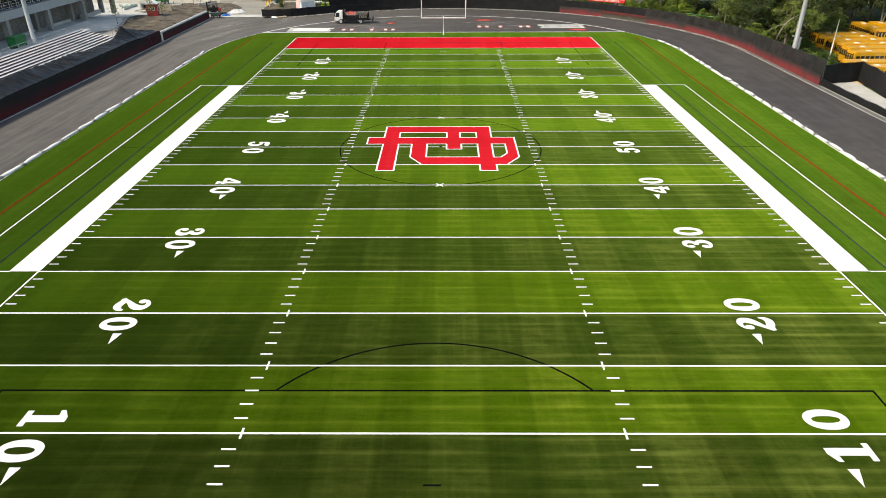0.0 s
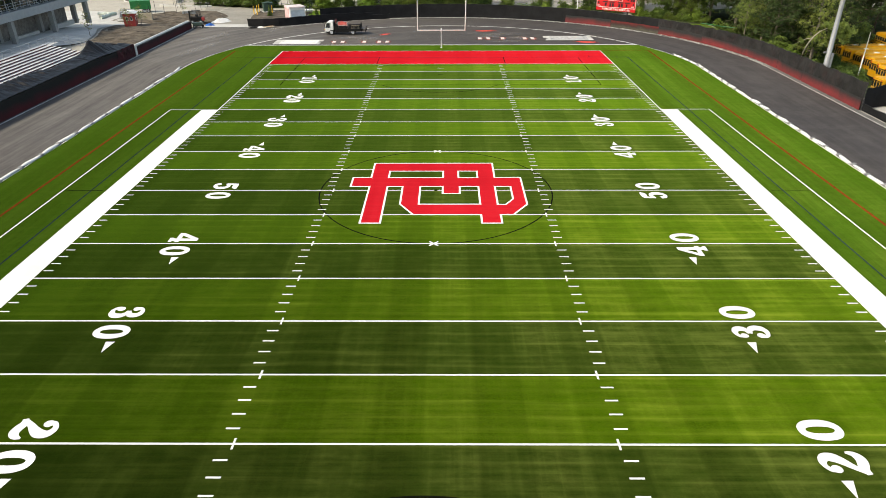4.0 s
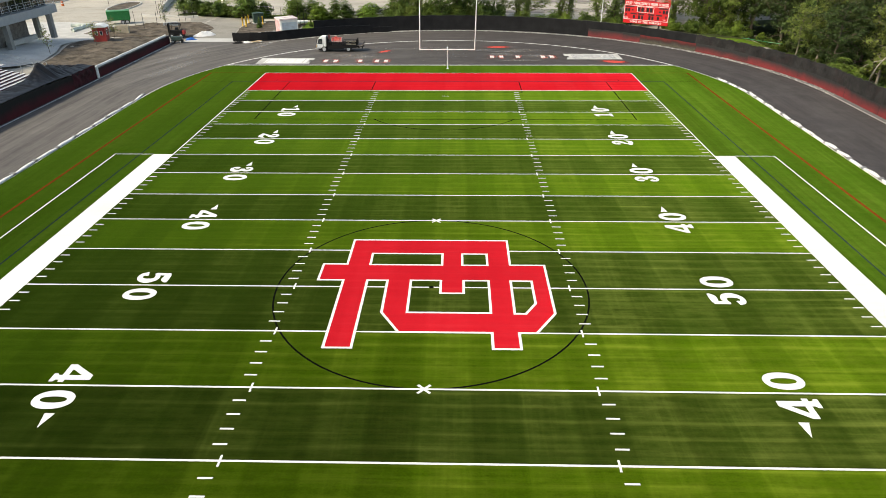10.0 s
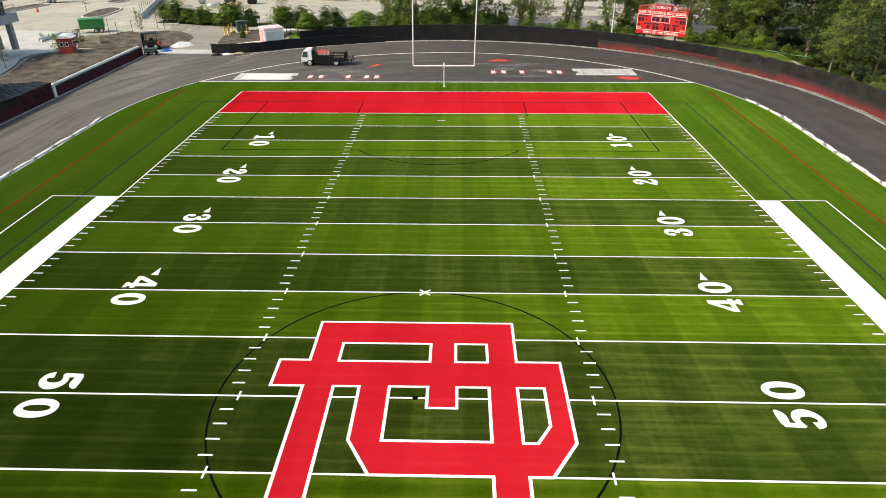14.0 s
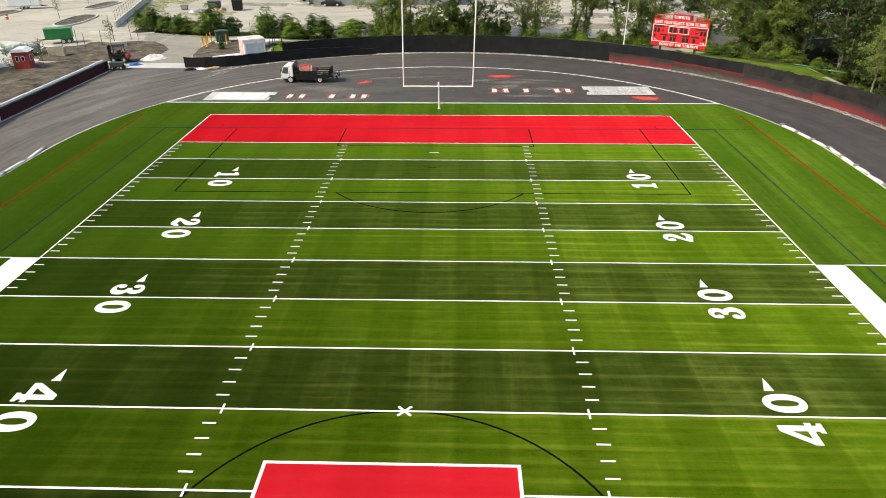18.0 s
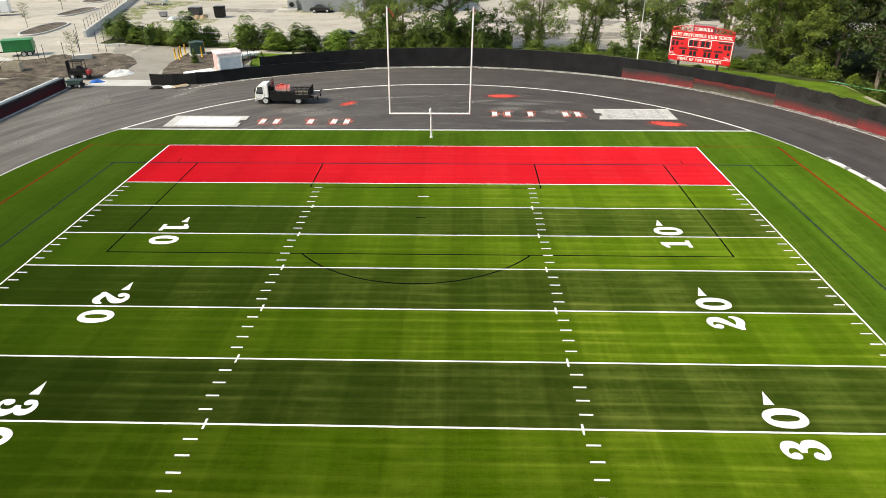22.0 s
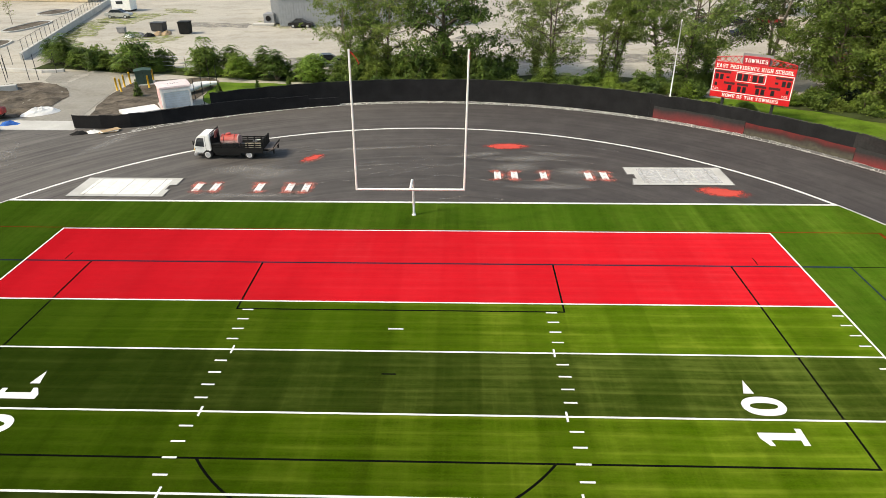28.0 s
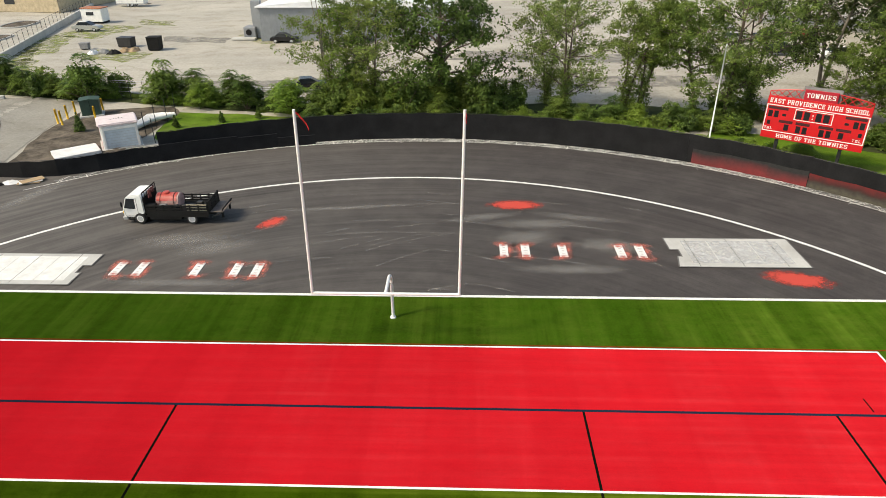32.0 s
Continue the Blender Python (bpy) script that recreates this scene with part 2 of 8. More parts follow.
def lot_mat(name, tint=(1.0, 1.0, 1.0)):
    """Old gravelled paving: pale dust, brown tracks, grit, cracks with weeds."""
    m, nt, bsdf = nodes_of(name)
    a = noise_at(nt, 0.045, detail=4)
    b = noise_at(nt, 0.25, (0.7, 1.0, 1), detail=8, rough=0.7)
    c = noise_at(nt, 3.0, detail=8, rough=0.8)
    d = noise_at(nt, 1.0, (0.05, 0.16, 1), detail=6, rough=0.6)
    col = mix(nt, remap(nt, a, 0.35, 0.65, 0, 1), (0.47, 0.435, 0.37), (0.37, 0.345, 0.30))
    col = mix(nt, remap(nt, b, 0.48, 0.72, 0, 0.75), col, (0.25, 0.225, 0.185))
    col = mix(nt, remap(nt, d, 0.5, 0.75, 0, 0.5), col, (0.53, 0.50, 0.44))
    v = nt.nodes.new("ShaderNodeTexVoronoi")
    v.feature = "DISTANCE_TO_EDGE"
    v.inputs["Scale"].default_value = 0.11
    v.inputs["Randomness"].default_value = 1.0
    g = nt.nodes.new("ShaderNodeNewGeometry")
    w = nt.nodes.new("ShaderNodeVectorMath")
    w.operation = "ADD"
    nw = nt.nodes.new("ShaderNodeTexNoise")
    nw.inputs["Scale"].default_value = 0.3
    nw.inputs["Detail"].default_value = 5
    nt.links.new(g.outputs["Position"], nw.inputs["Vector"])
    k = nt.nodes.new("ShaderNodeVectorMath")
    k.operation = "SCALE"
    k.inputs["Scale"].default_value = 4.0
    nt.links.new(nw.outputs["Color"], k.inputs[0])
    nt.links.new(g.outputs["Position"], w.inputs[0])
    nt.links.new(k.outputs[0], w.inputs[1])
    nt.links.new(w.outputs[0], v.inputs["Vector"])
    crack = calc(nt, "MULTIPLY", remap(nt, v.outputs["Distance"], 0.0, 0.012, 1.0, 0.0), remap(nt, c, 0.35, 0.6, 0.05, 0.5))
    col = mix(nt, calc(nt, "MULTIPLY", crack, remap(nt, b, 0.4, 0.6, 0.15, 1.0)), col, (0.15, 0.16, 0.075))
    col = mix(nt, 1.0, col, tint, "MULTIPLY")
    sc = nt.nodes.new("ShaderNodeVectorMath")
    sc.operation = "SCALE"
    nt.links.new(col, sc.inputs[0])
    nt.links.new(remap(nt, c, 0.25, 0.75, 0.74, 1.26), sc.inputs["Scale"])
    nt.links.new(sc.outputs[0], bsdf.inputs["Base Color"])
    bsdf.inputs["Roughness"].default_value = 0.95
    bsdf.inputs["Specular IOR Level"].default_value = 0.2
    add_bump(nt, bsdf, c, 0.6, 0.05)
    return m


def leaf_mat(name, c1, c2, translucent=0.25):
    m, nt, bsdf = nodes_of(name)
    g = nt.nodes.new("ShaderNodeNewGeometry")
    big = noise_at(nt, 0.9, detail=3)
    f = calc(nt, "ADD", calc(nt, "MULTIPLY", g.outputs["Random Per Island"], 0.5), remap(nt, big, 0.35, 0.65, -0.2, 0.65))
    col = mix(nt, f, c1, c2)
    oi = nt.nodes.new("ShaderNodeObjectInfo")
    col = mix(nt, remap(nt, oi.outputs["Random"], 0, 1, 0.0, 0.35), col, (c2[0] * 1.25, c2[1] * 0.95, c2[2] * 0.8))
    nt.links.new(col, bsdf.inputs["Base Color"])
    bsdf.inputs["Roughness"].default_value = 0.55
    bsdf.inputs["Specular IOR Level"].default_value = 0.35
    tr = nt.nodes.new("ShaderNodeBsdfTranslucent")
    nt.links.new(col, tr.inputs["Color"])
    ms = nt.nodes.new("ShaderNodeMixShader")
    ms.inputs[0].default_value = translucent
    nt.links.new(bsdf.outputs[0], ms.inputs[1])
    nt.links.new(tr.outputs[0], ms.inputs[2])
    nt.links.new(ms.outputs[0], nt.nodes["Material Output"].inputs["Surface"])
    return m


def glass_mat(name, color=(0.02, 0.025, 0.03)):
    m, nt, bsdf = nodes_of(name)
    bsdf.inputs["Base Color"].default_value = (*color, 1)
    bsdf.inputs["Roughness"].default_value = 0.06
    bsdf.inputs["Specular IOR Level"].default_value = 0.8
    return m


def sprayed(name, color, top, reach, patch=0.25, cloth=0.028):
    """Black mesh cloth with overspray or stain that fades out above a height."""
    m, nt, bsdf = nodes_of(name)
    g = nt.nodes.new("ShaderNodeNewGeometry")
    sep = nt.nodes.new("ShaderNodeSeparateXYZ")
    nt.links.new(g.outputs["Position"], sep.inputs[0])
    n = noise_at(nt, patch, detail=3, rough=0.5)
    n2 = noise_at(nt, 5.0, detail=6)
    n3 = noise_at(nt, 1.2, detail=4)
    hgt = calc(nt, "ADD", sep.outputs["Z"], remap(nt, n, 0.3, 0.7, 0.10, -0.10))
    hgt = calc(nt, "ADD", hgt, remap(nt, n3, 0.3, 0.7, 0.05, -0.05))
    oi = nt.nodes.new("ShaderNodeObjectInfo")
    hgt = calc(nt, "ADD", hgt, remap(nt, oi.outputs["Random"], 0, 1, 0.14, -0.10))
    red = remap(nt, hgt, top, top - reach, 0.0, 1.0)
    red = calc(nt, "MULTIPLY", red, remap(nt, n2, 0.2, 0.75, 0.75, 1.0))
    red = calc(nt, "MULTIPLY", red, remap(nt, n, 0.35, 0.6, 0.7, 1.0))
    dark = mix(nt, n2, (cloth * 0.55, cloth * 0.55, cloth * 0.58), (cloth * 1.35, cloth * 1.33, cloth * 1.3))
    col = mix(nt, red, dark, color)
    nt.links.new(col, bsdf.inputs["Base Color"])
    bsdf.inputs["Roughness"].default_value = 0.8
    bsdf.inputs["Specular IOR Level"].default_value = 0.25
    add_bump(nt, bsdf, n2, 0.3, 0.02)
    return m


def faded(name):
    """Banner cloth sprayed red along its top and washed out to a dull olive grey towards its foot."""
    m, nt, bsdf = nodes_of(name)
    g = nt.nodes.new("ShaderNodeNewGeometry")
    sep = nt.nodes.new("ShaderNodeSeparateXYZ")
    nt.links.new(g.outputs["Position"], sep.inputs[0])
    n = noise_at(nt, 0.5, detail=4)
    n2 = noise_at(nt, 4.0, detail=6)
    hgt = calc(nt, "ADD", sep.outputs["Z"], remap(nt, n, 0.3, 0.7, -0.22, 0.22))
    col = mix(nt, remap(nt, hgt, 0.15, 0.75, 0.0, 1.0), (0.085, 0.078, 0.06), (0.032, 0.024, 0.022))
    col = mix(nt, remap(nt, hgt, 0.55, 1.15, 0.0, 0.9), col, (0.15, 0.022, 0.022))
    col = mix(nt, remap(nt, n2, 0.4, 0.75, 0.0, 0.5), col, (0.028, 0.024, 0.024))
    nt.links.new(col, bsdf.inputs["Base Color"])
    bsdf.inputs["Roughness"].default_value = 0.85
    bsdf.inputs["Specular IOR Level"].default_value = 0.2
    add_bump(nt, bsdf, n2, 0.3, 0.02)
    return m


def sparse(name, color, low=0.48, high=0.62, amount=0.85, scale=0.9):
    """Thin growth or wear that lets the ground show through."""
    m, nt, bsdf = nodes_of(name)
    n = noise_at(nt, scale, detail=8, rough=0.72)
    n2 = noise_at(nt, 3.0, detail=6)
    nt.links.new(mix(nt, n2, tuple(c * 0.6 for c in color), tuple(c * 1.4 for c in color)), bsdf.inputs["Base Color"])
    bsdf.inputs["Roughness"].default_value = 0.95
    nt.links.new(remap(nt, n, low, high, 0.0, amount), bsdf.inputs["Alpha"])
    return m


def patchy(name, color, edge=(0.5, 0.7), strength=1.0, rough=0.9, under=None):
    """Thin paint or dust: fades out at its own ragged edge."""
    m, nt, bsdf = nodes_of(name)
    tc = nt.nodes.new("ShaderNodeTexCoord")
    ln = nt.nodes.new("ShaderNodeVectorMath")
    ln.operation = "LENGTH"
    nt.links.new(tc.outputs["Object"], ln.inputs[0])
    n = noise_at(nt, 1.6, detail=8, rough=0.75)
    r = calc(nt, "ADD", ln.outputs["Value"], remap(nt, n, 0.25, 0.75, -0.38, 0.38))
    a = remap(nt, r, edge[0], edge[1], strength, 0.0)
    bsdf.inputs["Base Color"].default_value = (*color, 1)
    bsdf.inputs["Roughness"].default_value = rough
    nt.links.new(a, bsdf.inputs["Alpha"])
    return m


# left: share of the colour that the painted shading keeps at the left edge
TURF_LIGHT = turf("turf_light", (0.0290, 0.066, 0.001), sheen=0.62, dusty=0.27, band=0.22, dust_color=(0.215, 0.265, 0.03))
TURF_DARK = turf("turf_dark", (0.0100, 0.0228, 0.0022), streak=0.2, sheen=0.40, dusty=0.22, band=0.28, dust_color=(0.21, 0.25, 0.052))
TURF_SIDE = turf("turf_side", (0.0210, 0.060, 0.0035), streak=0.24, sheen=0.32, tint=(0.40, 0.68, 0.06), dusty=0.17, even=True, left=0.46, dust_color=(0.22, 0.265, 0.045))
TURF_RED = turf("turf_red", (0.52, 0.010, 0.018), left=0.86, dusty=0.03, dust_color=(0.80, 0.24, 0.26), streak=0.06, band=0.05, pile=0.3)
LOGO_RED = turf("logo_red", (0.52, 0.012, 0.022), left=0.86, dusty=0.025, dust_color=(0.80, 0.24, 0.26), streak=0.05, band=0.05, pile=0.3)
WHITE_TURF = turf("turf_white", (0.78, 0.77, 0.74), streak=0.03, band=0.03, pile=0.0)
BLACK_TURF = turf("turf_black", (0.006, 0.007, 0.005), streak=0.1, band=0.1)
BLUE_TURF = turf("turf_blue", (0.013, 0.023, 0.043), streak=0.1, band=0.1)
ORANGE_TURF = turf("turf_orange", (0.145, 0.034, 0.008), streak=0.25, band=0.1)
ASPHALT = asphalt_mat("asphalt", (0.0540, 0.0473, 0.0454))
LINE_PAINT = plain("line_paint", (0.74, 0.73, 0.69), 0.7, vary=0.12, source="world")
CONCRETE = plain("concrete", (0.50, 0.49, 0.46), 0.85, vary=0.12, scale=0.4, fine=6, source="world", dirt=(0.3, 0.28, 0.25), dirt_amount=0.5)
CONCRETE_DARK = plain("concrete_dark", (0.13, 0.125, 0.12), 0.85, vary=0.25, scale=0.8, fine=6, source="world")
LOT = lot_mat("gravel_lot")
OLD_DRIVE = lot_mat("worn_drive", (0.70, 0.71, 0.72))
DIRT = plain("bare_soil", (0.102, 0.085, 0.066), 0.95, vary=0.55, scale=0.7, fine=3.5, bump=1.5, source="world", dirt=(0.23, 0.19, 0.15), dirt_amount=0.8, gloss=0.15)
LAWN = plain("lawn", (0.092, 0.160, 0.014), 0.9, vary=0.35, scale=0.5, fine=8.0, bump=0.6, source="world", dirt=(0.17, 0.19, 0.05), dirt_amount=0.6, gloss=0.1)
BRUSH = plain("undergrowth", (0.045, 0.06, 0.02), 0.95, gloss=0.1, vary=0.4, scale=0.4, fine=4.0, bump=0.8, source="world", dirt=(0.10, 0.085, 0.05), dirt_amount=0.5)
BLACK_CLOTH = plain("black_mesh_cloth", (0.012, 0.012, 0.013), 0.85, gloss=0.2, vary=0.35, scale=0.7, fine=9, bump=0.3, source="world")
SPRAYED_CLOTH = sprayed("sprayed_mesh_cloth", (0.21, 0.028, 0.030), 1.14, 0.85, 0.4)
SPRAYED_DULL = sprayed("dull_sprayed_cloth", (0.19, 0.028, 0.028), 0.95, 0.85, 0.4)
FADED_CLOTH = faded("faded_banner_cloth")
WORN_CLOTH = plain("worn_mesh_cloth", (0.023, 0.022, 0.022), 0.85, gloss=0.2, vary=0.4, scale=0.6, fine=7, bump=0.5, source="world", dirt=(0.05, 0.02, 0.02), dirt_amount=0.3)
LOOSE_MAROON = plain("loose_maroon_cloth", (0.042, 0.007, 0.011), 0.7, vary=0.7, scale=0.7, fine=5, bump=0.2, source="world", gloss=0.2)
MAROON_CLOTH = sprayed("maroon_cloth", (0.085, 0.008, 0.013), 1.25, 0.9, 0.3, 0.013)
RISER = plain("maroon_riser", (0.11, 0.026, 0.035), 0.7, source="world")
TARP = plain("black_tarpaulin", (0.008, 0.008, 0.009), 0.45, vary=0.35, scale=0.8, fine=5, bump=0.2, source="world", gloss=0.3)
WHITE_PLASTIC = plain("white_plastic", (0.78, 0.77, 0.74), 0.45, vary=0.08, scale=1.5, fine=7, bump=0.4, source="world", dirt=(0.5, 0.47, 0.42), dirt_amount=0.5)
GOAL_WHITE = plain("goal_white", (0.82, 0.82, 0.80), 0.35, vary=0.03, bump=0.02)
WHITE_PAINT = plain("white_paint", (0.80, 0.80, 0.78), 0.35, vary=0.06, dirt=(0.5, 0.47, 0.42), dirt_amount=0.2)
GREY_CLOTH = plain("grey_cloth", (0.22, 0.22, 0.22), 0.8, source="world")
STEEL = plain("galvanised_steel", (0.42, 0.43, 0.44), 0.5, 0.15, vary=0.1)
ALUMINIUM = plain("aluminium", (0.66, 0.66, 0.66), 0.5, 0.1, vary=0.1, source="world")
DARK_STEEL = plain("dark_steel", (0.03, 0.03, 0.032), 0.5, 0.3)
BLACK_PAINT = plain("black_paint", (0.010, 0.010, 0.010), 0.7, gloss=0.2)
RUBBER = plain("rubber", (0.02, 0.02, 0.02), 0.85)
BOARD_RED = plain("board_red", (0.58, 0.011, 0.016), 0.4, vary=0.05)
TANK_RED = plain("tank_red", (0.45, 0.06, 0.045), 0.45, vary=0.15, dirt=(0.6, 0.5, 0.46), dirt_amount=0.5)
YELLOW = plain("safety_yellow", (0.72, 0.42, 0.02), 0.5)
BUS_YELLOW = plain("bus_yellow", (0.66, 0.33, 0.01), 0.35, vary=0.08, dirt=(0.7, 0.6, 0.4), dirt_amount=0.3)
GREEN_PAINT = plain("green_paint", (0.015, 0.20, 0.05), 0.45, vary=0.15)
DARK_GREEN = plain("transformer_green", (0.035, 0.07, 0.05), 0.5)
BOOTH_RED = plain("booth_red", (0.36, 0.035, 0.03), 0.6, vary=0.15)
BLUE_TARP = plain("blue_tarpaulin", (0.03, 0.13, 0.45), 0.8, vary=0.35, scale=0.8, fine=5, bump=0.5, source="world", gloss=0.15)
CARDBOARD = plain("cardboard", (0.42, 0.30, 0.18), 0.9)
WOOD = plain("pale_timber", (0.55, 0.47, 0.34), 0.8, vary=0.2)
METAL_SIDING = plain("metal_siding", (0.27, 0.285, 0.30), 0.5, 0.1, vary=0.08, source="world")
ROOF_WHITE = plain("white_roof", (0.72, 0.73, 0.74), 0.6, vary=0.08, source="world")
RUST = plain("rusty_roof", (0.38, 0.15, 0.08), 0.8, vary=0.25)
STONE = plain("grey_stone", (0.17, 0.155, 0.14), 0.9, vary=0.35, scale=2.2, fine=5, bump=0.8, source="world")
PIER = plain("grey_pier", (0.29, 0.285, 0.27), 0.8, vary=0.15, scale=0.6, fine=6, source="world", dirt=(0.2, 0.19, 0.17), dirt_amount=0.5)
FASCIA = plain("grey_fascia", (0.33, 0.355, 0.38), 0.5, vary=0.07, source="world")
PLASTIC_PINK = plain("printed_wrap", (0.74, 0.62, 0.61), 0.45, vary=0.12)
GLASS = glass_mat("dark_glass")
CHALK = sparse("chalk_wash", (0.60, 0.60, 0.60), 0.30, 0.66, 0.8, 1.6)
MAST_GREY = plain("mast_grey", (0.25, 0.26, 0.27), 0.55, 0.2, vary=0.1)
BARK = plain("bark", (0.13, 0.10, 0.075), 0.95, vary=0.35, scale=1.5, fine=8, bump=0.8)
BARK_PALE = plain("pale_bark", (0.21, 0.18, 0.145), 0.9, vary=0.3, scale=1.5, fine=8, bump=0.6)
LEAF_DARK = leaf_mat("leaf_dark", (0.025, 0.052, 0.010), (0.145, 0.235, 0.045), 0.32)
LEAF_MID = leaf_mat("leaf_mid", (0.040, 0.082, 0.014), (0.215, 0.32, 0.065), 0.34)
LEAF_LIGHT = leaf_mat("leaf_light", (0.083, 0.138, 0.028), (0.275, 0.365, 0.09), 0.38)
LEAF_FOREST = leaf_mat("leaf_forest", (0.013, 0.029, 0.008), (0.073, 0.124, 0.028), 0.28)
LEAF_WOOD = leaf_mat("leaf_wood", (0.020, 0.039, 0.011), (0.096, 0.138, 0.034), 0.3)
LEAF_BRIGHT = leaf_mat("leaf_bright", (0.09, 0.18, 0.022), (0.26, 0.39, 0.065), 0.38)


# ---- mesh tools ----
SLAB_GLYPHS = {
    "E": ((0.16, 0, 0.16, 1), (0, 0.93, 0.72, 0.93), (0, 0.07, 0.72, 0.07), (0.16, 0.5, 0.52, 0.5), (0.66, 0.98, 0.66, 0.7), (0.66, 0.02, 0.66, 0.3), (0.5, 0.36, 0.5, 0.64)),
    "A": ((0.13, 0, 0.36, 1), (0.67, 0, 0.44, 1), (0.2, 0.3, 0.6, 0.3), (0, 0.07, 0.28, 0.07), (0.52, 0.07, 0.8, 0.07), (0.22, 0.93, 0.58, 0.93)),
    "S": ((0.68, 0.7, 0.68, 0.95), (0.68, 0.92, 0.1, 0.92), (0.12, 0.95, 0.12, 0.5), (0.1, 0.53, 0.66, 0.47), (0.64, 0.5, 0.64, 0.05), (0.66, 0.08, 0.08, 0.08), (0.1, 0.05, 0.1, 0.3)),
    "T": ((0.36, 0, 0.36, 1), (0, 0.92, 0.72, 0.92), (0.06, 0.98, 0.06, 0.66), (0.66, 0.98, 0.66, 0.66), (0.18, 0.07, 0.54, 0.07)),
    "P": ((0.18, 0, 0.18, 1), (0, 0.93, 0.62, 0.93), (0.64, 0.95, 0.64, 0.45), (0.18, 0.47, 0.66, 0.47), (0, 0.07, 0.4, 0.07)),
    "R": ((0.18, 0, 0.18, 1), (0, 0.93, 0.62, 0.93), (0.62, 0.95, 0.62, 0.5), (0.18, 0.5, 0.64, 0.5), (0.42, 0.5, 0.66, 0), (0, 0.07, 0.36, 0.07), (0.52, 0.07, 0.8, 0.07)),
    "O": ((0.12, 0.08, 0.12, 0.92), (0.64, 0.08, 0.64, 0.92), (0.08, 0.92, 0.68, 0.92), (0.08, 0.08, 0.68, 0.08)),
    "V": ((0.14, 1, 0.38, 0), (0.66, 1, 0.42, 0), (0, 0.93, 0.3, 0.93), (0.5, 0.93, 0.8, 0.93)),
    "I": ((0.2, 0, 0.2, 1), (0, 0.93, 0.4, 0.93), (0, 0.07, 0.4, 0.07)),
    "D": ((0.18, 0, 0.18, 1), (0, 0.93, 0.58, 0.93), (0, 0.07, 0.58, 0.07), (0.65, 0.15, 0.65, 0.85), (0.56, 0.95, 0.68, 0.8), (0.56, 0.05, 0.68, 0.2)),
    "N": ((0.14, 0, 0.14, 1), (0.66, 0, 0.66, 1), (0.14, 0.95, 0.66, 0.05), (0, 0.07, 0.3, 0.07), (0.5, 0.93, 0.8, 0.93), (0, 0.93, 0.16, 0.93)),
    "C": ((0.12, 0.08, 0.12, 0.92), (0.08, 0.92, 0.7, 0.92), (0.08, 0.08, 0.7, 0.08), (0.66, 0.96, 0.66, 0.66), (0.66, 0.04, 0.66, 0.32)),
    "H": ((0.16, 0, 0.16, 1), (0.64, 0, 0.64, 1), (0.16, 0.5, 0.64, 0.5), (0, 0.07, 0.32, 0.07), (0.48, 0.07, 0.8, 0.07), (0, 0.93, 0.32, 0.93), (0.48, 0.93, 0.8, 0.93)),
    "G": ((0.12, 0.08, 0.12, 0.92), (0.08, 0.92, 0.7, 0.92), (0.08, 0.08, 0.7, 0.08), (0.66, 0.96, 0.66, 0.68), (0.64, 0.04, 0.64, 0.46), (0.4, 0.45, 0.76, 0.45)),
    "L": ((0.18, 0, 0.18, 1), (0, 0.07, 0.68, 0.07), (0, 0.93, 0.38, 0.93), (0.62, 0.02, 0.62, 0.36)),
    "M": ((0.14, 0, 0.14, 1), (0.84, 0, 0.84, 1), (0.16, 0.98, 0.49, 0.25), (0.82, 0.98, 0.49, 0.25), (0, 0.07, 0.28, 0.07), (0.7, 0.07, 0.98, 0.07), (0, 0.93, 0.18, 0.93), (0.8, 0.93, 0.98, 0.93)),
    "F": ((0.18, 0, 0.18, 1), (0, 0.93, 0.7, 0.93), (0.18, 0.5, 0.52, 0.5), (0.64, 0.98, 0.64, 0.68), (0, 0.07, 0.4, 0.07), (0.5, 0.36, 0.5, 0.64)),
    "W": ((0.14, 1, 0.3, 0), (0.5, 0.95, 0.32, 0), (0.5, 0.95, 0.7, 0), (0.88, 1, 0.72, 0), (0, 0.93, 0.3, 0.93), (0.72, 0.93, 1.02, 0.93)),
    ".": ((0.1, 0, 0.1, 0.2),),
}
def B():
    return bmesh.new()


def finish(bm, name, material, smooth=False):
    me = bpy.data.meshes.new(name)
    bm.normal_update()
    bm.to_mesh(me)
    bm.free()
    for m in (material if isinstance(material, (list, tuple)) else [material]):
        me.materials.append(m)
    if smooth:
        me.polygons.foreach_set("use_smooth", [True] * len(me.polygons))
    return me


def part(name, bm, material, parent=None, label="", smooth=False, at=None):
    """Links a bmesh (or a ready mesh) as one mesh object, under a thing or a part."""
    me = bm if isinstance(bm, bpy.types.Mesh) else finish(bm, name, material, smooth)
    ob = new(name, me)
    if parent is not None:
        ob.parent = parent
    if at is not None:
        ob.matrix_basis = at
    if label:
        ob["label"] = label
    return ob


def thing(name, label, category, m=None, group="", kind=""):
    ob = new(name)
    ob.empty_display_size = 0.2
    if m is not None:
        ob.matrix_basis = m
    return tagged(ob, label, category, group, kind)


